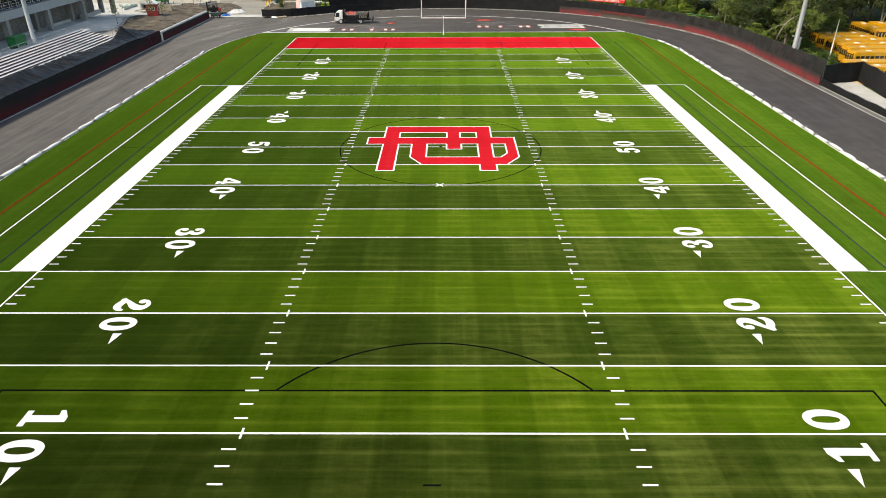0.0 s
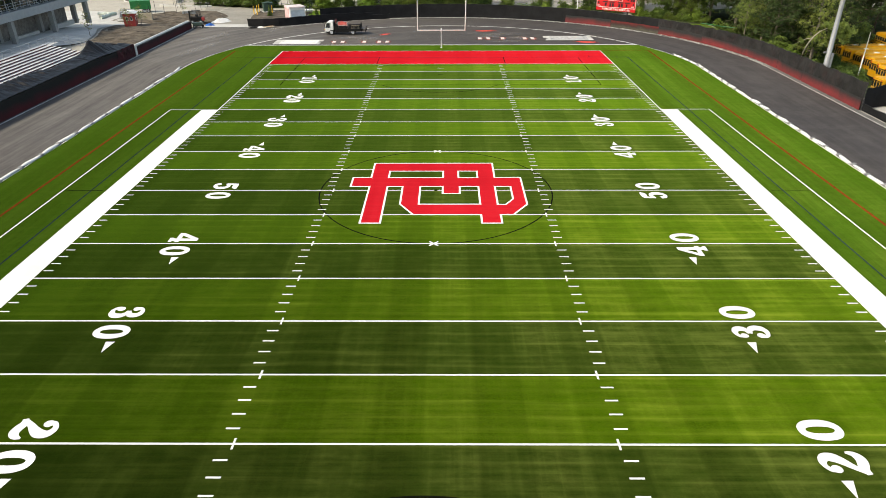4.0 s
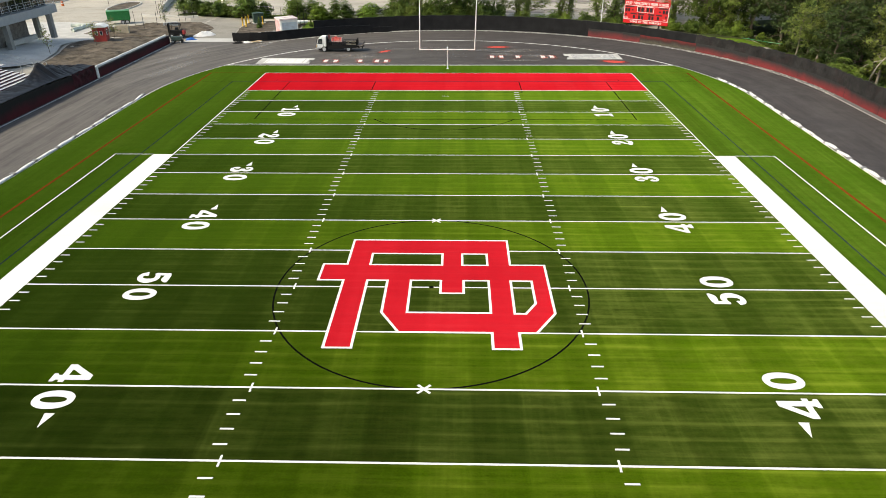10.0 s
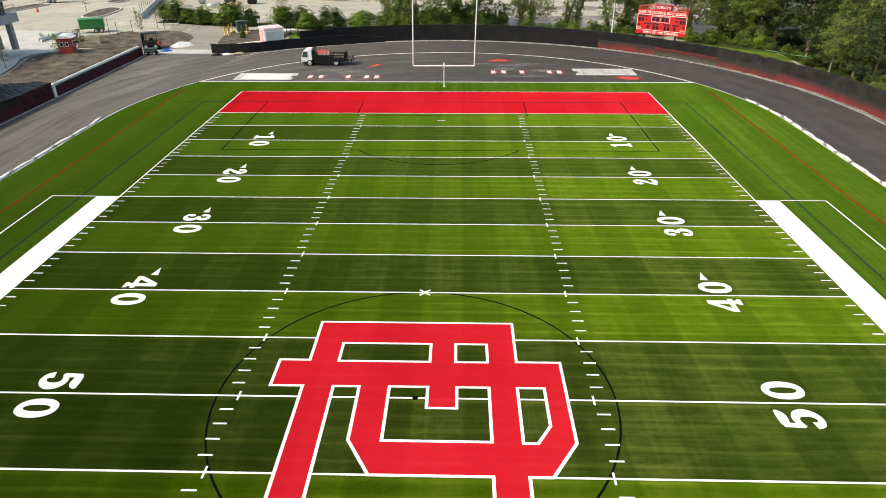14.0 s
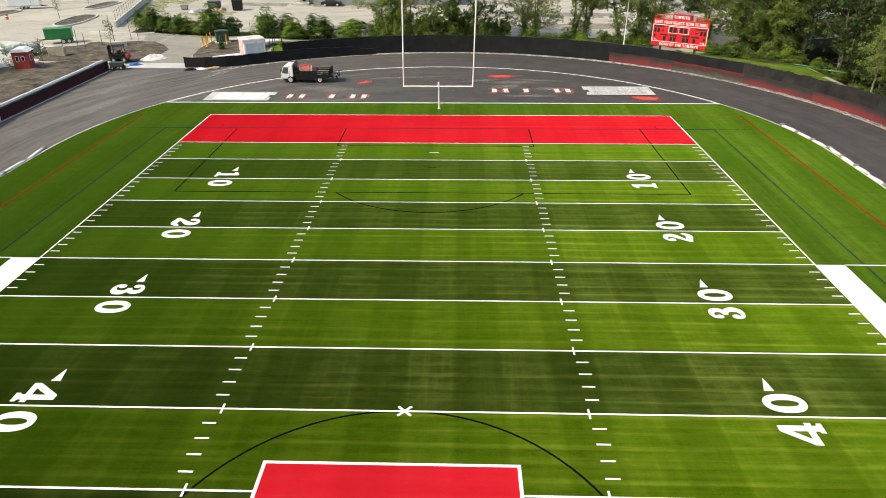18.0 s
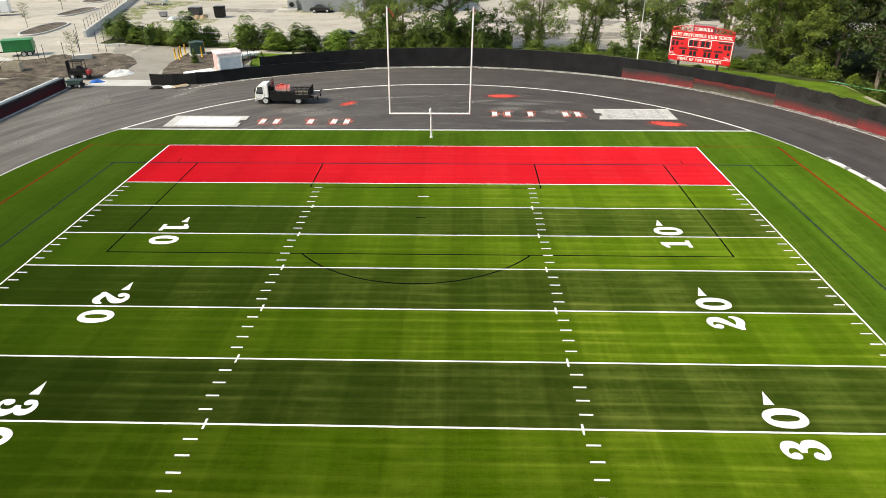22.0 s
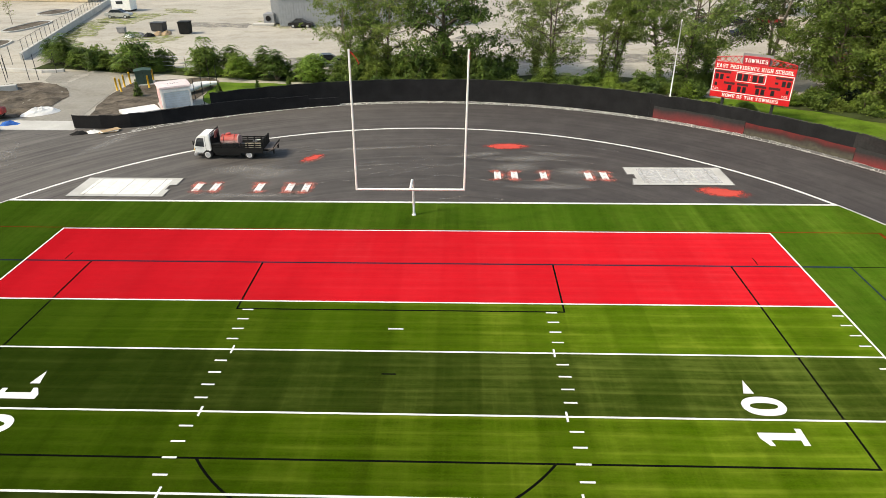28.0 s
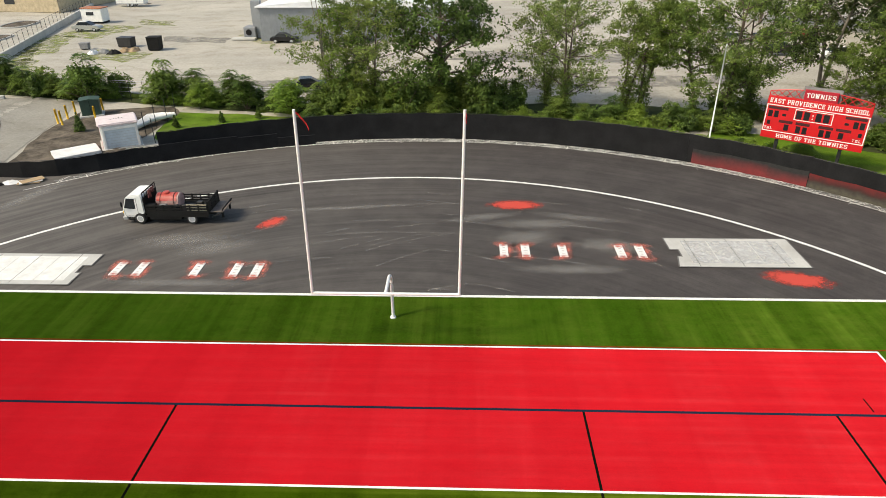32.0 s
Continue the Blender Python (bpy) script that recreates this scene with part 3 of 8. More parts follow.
def box(bm, x0, x1, y0, y1, z0, z1, bevel=0.0, m=None, seg=1):
    vs = [bm.verts.new(p) for p in ((x0, y0, z0), (x1, y0, z0), (x1, y1, z0), (x0, y1, z0), (x0, y0, z1), (x1, y0, z1), (x1, y1, z1), (x0, y1, z1))]
    fs = [bm.faces.new([vs[i] for i in f]) for f in ((3, 2, 1, 0), (4, 5, 6, 7), (0, 1, 5, 4), (1, 2, 6, 5), (2, 3, 7, 6), (3, 0, 4, 7))]
    if m is not None:
        for v in vs:
            v.co = m @ v.co
    if bevel:
        bmesh.ops.bevel(bm, geom=list({e for f in fs for e in f.edges}), offset=bevel, segments=seg, affect="EDGES")
    return bm


def tube(bm, pts, radii, n=8, cap=True):
    """A round tube along a polyline."""
    pts = [Vector(p) for p in pts]
    if isinstance(radii, (int, float)):
        radii = [radii] * len(pts)
    rings = []
    for i, p in enumerate(pts):
        d = (pts[min(i + 1, len(pts) - 1)] - pts[max(i - 1, 0)]).normalized()
        a = d.orthogonal().normalized() if abs(d.z) > 0.99 else d.cross(Vector((0, 0, 1))).normalized()
        b = d.cross(a)
        rings.append([bm.verts.new(p + (a * math.cos(2 * math.pi * k / n) + b * math.sin(2 * math.pi * k / n)) * radii[i]) for k in range(n)])
    for r0, r1 in zip(rings, rings[1:]):
        for k in range(n):
            bm.faces.new((r0[k], r0[(k + 1) % n], r1[(k + 1) % n], r1[k]))
    if cap:
        bm.faces.new(rings[0])
        bm.faces.new(rings[-1][::-1])
    return bm


def rect(bm, x0, x1, y0, y1, z=0.0):
    bm.faces.new([bm.verts.new(p) for p in ((x0, y0, z), (x1, y0, z), (x1, y1, z), (x0, y1, z))])
    return bm


def ribbon(bm, pts, width, z=0.0, closed=False):
    """A flat strip of a given width (or widths) along a line in the plane."""
    pts = [Vector(p[:2]) for p in pts]
    n = len(pts)
    wd = width if isinstance(width, (list, tuple)) else [width] * n
    row = []
    for i, p in enumerate(pts):
        a = pts[(i - 1) % n] if closed or i else pts[0]
        b = pts[(i + 1) % n] if closed or i < n - 1 else pts[-1]
        if closed or 0 < i < n - 1:
            d0, d1 = (p - a).normalized(), (b - p).normalized()
            nrm = Vector((-(d0.y + d1.y), d0.x + d1.x)).normalized()
            k = 1.0 / max(0.35, nrm.dot(Vector((-d0.y, d0.x))))
        else:
            d = (b - a).normalized()
            nrm, k = Vector((-d.y, d.x)), 1.0
        row.append([bm.verts.new((*(p + nrm * wd[i] * 0.5 * k * s), z)) for s in (-1, 1)])
    for i in range(n if closed else n - 1):
        (a, b), (c, d) = row[i], row[(i + 1) % n]
        bm.faces.new((a, c, d, b))
    return bm


def filled(name, loops, material, z=0.0):
    """A flat mesh from closed outlines; inner ones are holes."""
    cu = bpy.data.curves.new(name, "CURVE")
    cu.dimensions, cu.fill_mode = "2D", "BOTH"
    for loop in loops:
        sp = cu.splines.new("POLY")
        sp.points.add(len(loop) - 1)
        for q, p in zip(sp.points, loop):
            q.co = (p[0], p[1], 0, 1)
        sp.use_cyclic_u = True
    tmp = new("outline", cu)
    me = bpy.data.meshes.new_from_object(tmp)
    bpy.data.objects.remove(tmp)
    me.name = name
    me.transform(Matrix.Translation((0, 0, z)))
    me.materials.clear()
    me.materials.append(material)
    return me


def lettering(name, text, size, material, depth=0.01, stretch=1.0):
    """Text with the built-in font as a mesh, centred, in the x-z plane facing -y; size is the height of a capital."""
    cu = bpy.data.curves.new(name, "FONT")
    cu.body, cu.align_x, cu.align_y = text, "CENTER", "CENTER"
    cu.size, cu.extrude, cu.offset = size * 1.4, depth, size * 0.055
    tmp = new("words", cu)
    me = bpy.data.meshes.new_from_object(tmp)
    bpy.data.objects.remove(tmp)
    me.transform(Matrix.Rotation(radians(90), 4, "X") @ Matrix.Diagonal((stretch, 1, 1, 1)))
    me.materials.clear()
    me.materials.append(material)
    return me


def slab_letters(text, size, width):
    """Block letters with slab serifs: for each its place along the line and its mesh, in the x-z plane facing -y."""
    xs, x = [], 0.0
    for ch in text:
        xs.append(x)
        x += 0.42 if ch == " " else max(max(q[0], q[2]) for q in SLAB_GLYPHS[ch]) + 0.2
    k = width / (x - 0.2)
    for ch, x0 in zip(text, xs):
        if ch == " ":
            continue
        bm = B()
        for i, (ax, ay, bx, by) in enumerate(SLAB_GLYPHS[ch]):
            rise = abs(by - ay)
            ribbon(bm, [(ax, ay), (bx, by)], 0.15 if rise < 0.1 else (0.2 if rise > 0.4 else 0.11), z=i * 0.0006)
        for v in bm.verts:
            v.co = (v.co.x * k, -0.012 - v.co.z, (v.co.y - 0.5) * size)
        yield x0 * k - width / 2, bm


def arc(cx, cy, r, a0, a1, n):
    return [(cx + r * math.cos(radians(a0 + (a1 - a0) * i / n)), cy + r * math.sin(radians(a0 + (a1 - a0) * i / n))) for i in range(n + 1)]


def smooth01(a, b, v):
    t = min(1.0, max(0.0, (v - a) / (b - a)))
    return t * t * (3 - 2 * t)


# ---- ground, track and turf ----
YD = 0.9144
ARC_Y, R_IN, R_OUT = 42.5, 35.7, 45.9


def ground_z(x, y):
    """The terrain outside the oval: a terrace behind the left wall, level ground elsewhere."""
    west = smooth01(-46.2, -46.8, x) * (1.15 - 0.95 * smooth01(66, 82, y)) + 0.9 * smooth01(-57, -60, x) * (1 - smooth01(55, 75, y))
    west *= 1 - smooth01(95, 112, y)
    east = -4.6 * smooth01(49, 58, x) * (1 - smooth01(74, 92, y - 1.2 * max(0, x - 66))) * (1 - smooth01(140, 170, x))
    return -0.06 + west + east


def build_ground():
    xs = sorted(set([-3000, -1200, -500, -250, -160] + [-120 + 2 * i for i in range(0, 121)] + [-46.3, -46.7, 160, 250, 500, 1200, 3000]))
    ys = sorted(set([-3000, -1200, -500, -200] + [-90 + 3 * i for i in range(0, 101)] + [260, 350, 600, 1200, 3000]))
    bm = B()
    grid = [[bm.verts.new((x, y, ground_z(x, y))) for x in xs] for y in ys]
    for r0, r1 in zip(grid, grid[1:]):
        for i in range(len(xs) - 1):
            bm.faces.new((r0[i], r0[i + 1], r1[i + 1], r1[i]))
    return tagged(part("ground", bm, LOT, smooth=True), "pale gravel and worn paving ground round the stadium", "ground", kind="structure")


build_ground()


def oval(r, a=ARC_Y, n=48):
    return arc(0, a, r, 0, 180, n) + arc(0, -a, r, 180, 360, n)


track = tagged(part("track", filled("track", [oval(R_OUT)], ASPHALT, -0.03), None), "freshly laid dark grey asphalt running track base", "track", kind="structure")

D_FRONT = 59.7
_ang = math.degrees(math.asin((D_FRONT - ARC_Y) / R_IN))
turf_loop = arc(0, ARC_Y, R_IN, 0, _ang, 16) + arc(0, ARC_Y, R_IN, 180 - _ang, 180, 16) + arc(0, -ARC_Y, R_IN, 180, 180 + _ang, 16) + arc(0, -ARC_Y, R_IN, 360 - _ang, 360, 16)
field = tagged(part("field", filled("field", [turf_loop], TURF_SIDE, -0.006), None), "green artificial turf football field with white yard lines", "field", kind="structure")

SIDE, HASH = 24.384, 8.128
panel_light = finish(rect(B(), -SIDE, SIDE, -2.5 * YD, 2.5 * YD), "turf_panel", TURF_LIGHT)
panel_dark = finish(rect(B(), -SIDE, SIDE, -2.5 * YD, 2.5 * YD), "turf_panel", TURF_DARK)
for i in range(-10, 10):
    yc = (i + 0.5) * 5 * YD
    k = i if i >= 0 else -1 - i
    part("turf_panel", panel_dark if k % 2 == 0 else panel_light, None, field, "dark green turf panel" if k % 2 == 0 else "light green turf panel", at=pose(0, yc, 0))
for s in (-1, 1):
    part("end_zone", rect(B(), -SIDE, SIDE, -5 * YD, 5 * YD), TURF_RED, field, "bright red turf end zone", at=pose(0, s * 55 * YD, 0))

LW = 0.11
Z1, Z2 = 0.005, 0.009
# blue, orange and black lines of the other games, under the white ones
for s in (-1, 1):
    part("touchline", rect(B(), -0.05, 0.05, -50.29, 50.29), BLUE_TURF, field, "dark blue line", at=pose(s * 27.43, 0, Z1 - 0.002))
    part("goal_line", rect(B(), -27.48, 27.48, -0.075, 0.075), BLUE_TURF, field, "dark blue line", at=pose(0, s * 50.24, Z1))
    part("boundary_line", rect(B(), -0.115, 0.115, -55.0, 55.0), ORANGE_TURF, field, "orange red line", at=pose(s * 31.8, 0, Z1 - 0.001))
    part("boundary_line", rect(B(), -31.86, 31.86, -0.05, 0.05), ORANGE_TURF, field, "orange red line", at=pose(0, s * 55.02, Z1 - 0.002))
    bm = B()
    ribbon(bm, [(-20.02, 50.2 * s), (-20.02, 33.83 * s), (20.12, 33.83 * s), (20.12, 50.2 * s)], 0.11)
    part("penalty_area_line", bm, BLACK_TURF, field, "thin black line", at=pose(0, 0, Z1 - 0.001))
    part("goal_area_line", ribbon(B(), [(-9.06, 50.2 * s), (-9.06, 44.9 * s), (9.144, 44.9 * s), (9.144, 50.2 * s)], 0.11), BLACK_TURF, field, "thin black line", at=pose(0, 0, Z1 - 0.001))
    a = math.degrees(math.asin(5.486 / 9.144))
    part("penalty_arc", ribbon(B(), arc(0, 39.32 * s, 9.144, -180 + a if s > 0 else a, -a if s > 0 else 180 - a, 32), 0.11), BLACK_TURF, field, "thin black line", at=pose(0, 0, Z1 - 0.0005))
    part("penalty_spot", rect(B(), -0.35, 0.35, -0.05, 0.05), BLACK_TURF, field, "short black mark", at=pose(0, 39.35 * s, Z1))
    for x in (-21.85, 21.85):
        part("corner_tick", ribbon(B(), [(0, -0.45), (0, 0.45)], 0.07), BLACK_TURF, field, "short black mark", at=pose(x, 50.9 * s, Z1))
    part("halfway_line", rect(B(), -1.5, 1.5, -0.04, 0.04), BLACK_TURF, field, "thin black line", at=pose(s * 28.0, 0, Z1 - 0.0015))
    for x in (-29.4, 29.4):
        part("corner_line", rect(B(), -1.95, 1.95, -0.035, 0.035), BLACK_TURF, field, "thin dark line", at=pose(x, s * 50.24, Z1 - 0.002))
part("centre_circle", ribbon(B(), arc(0, 0, 9.144, 0, 360, 96)[:-1], 0.1, closed=True), BLACK_TURF, field, "thin black circle", at=pose(0, 0, Z1 - 0.0005))

# white football lines
yard_mesh = finish(rect(B(), -SIDE, SIDE, -LW / 2, LW / 2), "yard_line", WHITE_TURF)
for i in range(-10, 11):
    if i:
        part("yard_line", yard_mesh, None, field, at=pose(0, i * 5 * YD, Z2))
bm = rect(B(), -SIDE, SIDE, -LW / 2, LW / 2)
part("yard_line", bm, WHITE_TURF, field, at=pose(0, 0, Z2))
for s in (-1, 1):
    part("end_line", rect(B(), -SIDE - 0.06, SIDE + 0.06, -LW / 2, LW / 2), WHITE_TURF, field, at=pose(0, s * 60 * YD, Z2 + 0.001))
    part("sideline", rect(B(), -LW / 2, LW / 2, -60 * YD, 60 * YD), WHITE_TURF, field, at=pose(s * SIDE, 0, Z2 + 0.002))
    part("sideline_strip", rect(B(), 24.4 * s if s > 0 else -26.2, 26.2 if s > 0 else -24.4, -25 * YD, 25 * YD), WHITE_TURF, field, "broad white strip beside the sideline", at=pose(0, 0, Z2))
    part("coaching_line", rect(B(), -LW / 2, LW / 2, -25 * YD, 25 * YD), WHITE_TURF, field, at=pose(s * 29.7, 0, Z2))
    for e in (-1, 1):
        part("coaching_line", rect(B(), -1.75, 1.8, -LW / 2, LW / 2), WHITE_TURF, field, at=pose(s * 27.97, e * 25 * YD, Z2))
hash_mesh = finish(rect(B(), -0.305, 0.305, -0.05, 0.05), "hash_mark", WHITE_TURF)
tick_mesh = finish(rect(B(), -0.05, 0.05, -0.32, 0.32), "cross_mark", WHITE_TURF)
for i in range(-50, 51):
    for s in (-1, 1):
        if i % 5:
            part("hash_mark", hash_mesh, None, field, at=pose(s * (HASH + 0.29), i * YD, Z2))
            part("sideline_mark", hash_mesh, None, field, at=pose(s * (SIDE - 0.46), i * YD, Z2))
        elif abs(i) < 50:
            part("cross_mark", tick_mesh, None, field, at=pose(s * HASH, i * YD, Z2 + 0.002))
for s in (-1, 1):
    part("try_mark", rect(B(), -0.4, 0.4, -0.05, 0.05), WHITE_TURF, field, at=pose(0, s * 43.1, Z2))
    bm = B()
    for a in (45, -45):
        ribbon(bm, [(-0.42 * math.cos(radians(a)), -0.42 * math.sin(radians(a))), (0.42 * math.cos(radians(a)), 0.42 * math.sin(radians(a)))], 0.13, z=0.001 if a > 0 else 0)
    part("kick_off_mark", bm, WHITE_TURF, field, "white cross mark", at=pose(0, s * 10 * YD, Z2 + 0.003))
part("centre_spot", filled("centre_spot", [arc(0, 0, 0.14, 0, 360, 16)[:-1]], BLACK_TURF), None, field, "black centre spot", at=pose(0, 0, Z2 + 0.004))


# numerals: u to the right, v up, one unit high
def oval_loop(cx, cy, a, b, n=40, p=2.4):
    out = []
    for i in range(n):
        c, s = math.cos(2 * math.pi * i / n), math.sin(2 * math.pi * i / n)
        out.append((cx + a * math.copysign(abs(c) ** (2 / p), c), cy + b * math.copysign(abs(s) ** (2 / p), s)))
    return out


def eased(pts, widths, k=6):
    """Rounds off a line of points and widths by Catmull-Rom."""
    q = [Vector((p[0], p[1], w)) for p, w in zip(pts, widths)]
    q = [2 * q[0] - q[1]] + q + [2 * q[-1] - q[-2]]
    out = []
    for i in range(1, len(q) - 2):
        p0, p1, p2, p3 = q[i - 1:i + 3]
        for j in range(k):
            t = j / k
            out.append(0.5 * (2 * p1 + (p2 - p0) * t + (2 * p0 - 5 * p1 + 4 * p2 - p3) * t * t + (3 * p1 - p0 - 3 * p2 + p3) * t ** 3))
    out.append(q[-2])
    return [(v.x, v.y) for v in out], [v.z for v in out]


def numeral(d):
    bm = B()
    if d == 0:
        return filled("numeral", [oval_loop(0, 0, 0.36, 0.5, p=2.2), oval_loop(0, 0, 0.12, 0.32, p=2.2)], WHITE_TURF)
    if d == 1:
        return filled("numeral", [[(-0.28, -0.5), (0.28, -0.5), (0.28, -0.36), (0.13, -0.36), (0.13, 0.5), (-0.05, 0.5), (-0.3, 0.36), (-0.3, 0.25), (-0.11, 0.28), (-0.11, -0.36), (-0.28, -0.36)]], WHITE_TURF)
    if d == 4:
        return filled("numeral", [[(0.02, -0.5), (0.36, -0.5), (0.36, -0.39), (0.28, -0.36), (0.28, -0.27), (0.38, -0.27), (0.38, -0.12), (0.28, -0.12), (0.28, 0.5), (0.08, 0.5), (-0.38, -0.1), (-0.38, -0.27), (0.08, -0.27), (0.08, -0.36), (0.02, -0.39)], [(-0.17, -0.11), (0.08, 0.22), (0.08, -0.11)]], WHITE_TURF)
    if d == 2:
        ribbon(bm, *eased([(-0.2, 0.23), (-0.19, 0.34), (-0.06, 0.42), (0.08, 0.41), (0.19, 0.31), (0.18, 0.16), (0.08, 0.02), (-0.08, -0.13), (-0.22, -0.28), (-0.3, -0.4)], [0.14, 0.12, 0.13, 0.18, 0.25, 0.28, 0.24, 0.17, 0.13, 0.12]))
        ribbon(bm, *eased([(-0.34, -0.39), (-0.17, -0.35), (0.0, -0.4), (0.16, -0.41), (0.29, -0.32), (0.34, -0.18)], [0.12, 0.21, 0.24, 0.23, 0.17, 0.06]), z=0.0006)
        bm.faces.new([bm.verts.new((-0.17 + 0.12 * math.cos(k * 0.4488), 0.22 + 0.12 * math.sin(k * 0.4488), 0.0012)) for k in range(14)])
    if d == 3:
        ribbon(bm, *eased([(-0.21, 0.25), (-0.19, 0.36), (-0.06, 0.43), (0.08, 0.41), (0.18, 0.32), (0.18, 0.19), (0.09, 0.09), (-0.06, 0.05)], [0.13, 0.12, 0.13, 0.18, 0.23, 0.23, 0.16, 0.12]))
        ribbon(bm, *eased([(-0.06, 0.04), (0.1, 0.0), (0.21, -0.12), (0.21, -0.28), (0.1, -0.4), (-0.06, -0.43), (-0.2, -0.37), (-0.23, -0.25)], [0.12, 0.16, 0.24, 0.26, 0.19, 0.13, 0.12, 0.14]), z=0.0006)
        for yb, rb in ((0.235, 0.11), (-0.225, 0.12)):
            bm.faces.new([bm.verts.new((-0.17 + rb * math.cos(k * 0.4488), yb + rb * math.sin(k * 0.4488), 0.0012)) for k in range(14)])
    if d == 5:
        ribbon(bm, *eased([(-0.22, 0.44), (-0.05, 0.42), (0.15, 0.43), (0.32, 0.5)], [0.166, 0.230, 0.230, 0.077]))
        ribbon(bm, *eased([(-0.21, 0.48), (-0.24, 0.02)], [0.166, 0.166]), z=0.0006)
        ribbon(bm, *eased([(-0.28, 0.0), (-0.14, 0.1), (0.04, 0.12), (0.18, 0.02), (0.22, -0.15), (0.14, -0.33), (-0.03, -0.42), (-0.2, -0.36), (-0.24, -0.22)], [0.07, 0.15, 0.18, 0.25, 0.28, 0.21, 0.16, 0.2, 0.26]), z=0.0012)
    return finish(bm, "numeral", WHITE_TURF)


NUM = {d: numeral(d) for d in range(6)}
arrow_mesh = filled("arrow", [[(-0.24, 0), (0.24, 0), (0.06, 0.94)]], WHITE_TURF)
for i in range(-4, 5):
    val = 5 - abs(i)
    yl = i * 10 * YD
    for s in (-1, 1):
        turn = -90 if s < 0 else 90
        for d, up in ((val, s < 0), (0, s > 0)):
            ob = part("numeral", NUM[d], None, field, at=pose(s * 17.0, yl + (0.88 if up else -1.02), Z2 + 0.003, 0, 0, turn))
            ob.scale = (1.76, 1.94, 1)
        if i:
            e = 1 if i > 0 else -1
            part("arrow", arrow_mesh, None, field, at=pose(s * 16.65, yl + (1.72 if e > 0 else -1.92), Z2 + 0.003, 0, 0, 0 if e > 0 else 180))

# the monogram in midfield: a red shape with a white edge
LOGO = [(-5.40, 6.05), (4.82, 6.05), (4.82, 2.72), (6.95, 2.72), (6.95, -2.7), (5.75, -4.58), (4.82, -4.58), (4.82, -6.0), (3.38, -6.0), (3.38, -4.58), (-1.6, -4.58), (-2.68, -2.7), (-2.68, 0.76), (-3.9, 0.76), (-3.9, -6.0), (-5.35, -6.0), (-5.35, 0.76), (-6.88, 0.76), (-6.88, 2.72), (-5.40, 2.72)]
LOGO_HOLES = [
    [(-3.95, 4.15), (0.56, 4.15), (0.56, 2.67), (-3.95, 2.67)],
    [(1.83, 4.15), (3.4, 4.15), (3.4, 2.67), (1.83, 2.67)],
    [(-1.26, 0.78), (0.54, 0.78), (0.54, -0.66), (1.9, -0.66), (1.9, 0.78), (3.4, 0.78), (3.4, -2.7), (-1.26, -2.7)],
    [(4.72, 0.78), (5.97, 0.78), (5.97, -1.7), (5.33, -2.75), (4.72, -2.75)],
]
part("monogram", filled("monogram", [LOGO] + LOGO_HOLES, LOGO_RED), None, field, "large bright red turf monogram with white edging", at=pose(0, 0, Z2 + 0.004))
for loop in [LOGO] + LOGO_HOLES:
    part("monogram_edge", ribbon(B(), loop, 0.15, closed=True), WHITE_TURF, field, "white edging", at=pose(0, 0, Z2 + 0.007))

# white edge round the turf and the end of the track's inner bay
edge = [p for p in arc(0, ARC_Y, R_IN, 0, 180, 64)] + [p for p in arc(0, -ARC_Y, R_IN, 180, 360, 64)]
part("inner_kerb", ribbon(B(), edge, 0.28, closed=True), LINE_PAINT, track, "white line along the inside of the track", at=pose(0, 0, -0.02))
for s in (-1, 1):
    part("bay_kerb", box(B(), -31.3, 31.3, -0.11, 0.11, -0.03, 0.02, 0.01), LINE_PAINT, track, "white kerb at the edge of the turf", at=pose(0, s * D_FRONT, 0))
outer = arc(0, ARC_Y, R_OUT - 0.75, 0, 134, 64)
part("outer_line", ribbon(B(), outer, 0.1), LINE_PAINT, track, "white line along the outside of the track", at=pose(0, 0, -0.022))
part("outer_line", rect(B(), -0.05, 0.05, -ARC_Y, ARC_Y), LINE_PAINT, track, "white line along the outside of the track", at=pose(R_OUT - 0.75, 0, -0.022))
part("outer_line", rect(B(), -0.07, 0.07, -ARC_Y, 76.3), LINE_PAINT, track, "white line along the outside of the track", at=pose(-45.42, 0, -0.018))
bm = B()
ribbon(bm, arc(0, ARC_Y, R_OUT - 0.35, 0, 131, 64), 0.62)
part("drain_strip", bm, CONCRETE_DARK, track, "dusty grey strip at the foot of the fence", at=pose(0, 0, -0.024))
part("drain_strip", rect(B(), -0.31, 0.31, -ARC_Y, ARC_Y), CONCRETE_DARK, track, "dusty grey strip at the foot of the fence", at=pose(R_OUT - 0.35, 0, -0.024))
# asphalt that runs on from the track to the gate
part("gate_apron", filled("gate_apron", [[(-46.0, 40), (-40, 40), (-26, 79.8), (-30.5, 78.4), (-36, 77.6), (-35.6, 78.3), (-46.0, 78.3)]], ASPHALT), None, track, "dark asphalt apron", at=pose(0, 0, -0.034))
# ---- fences and walls round the oval ----
rng = random.Random(7)


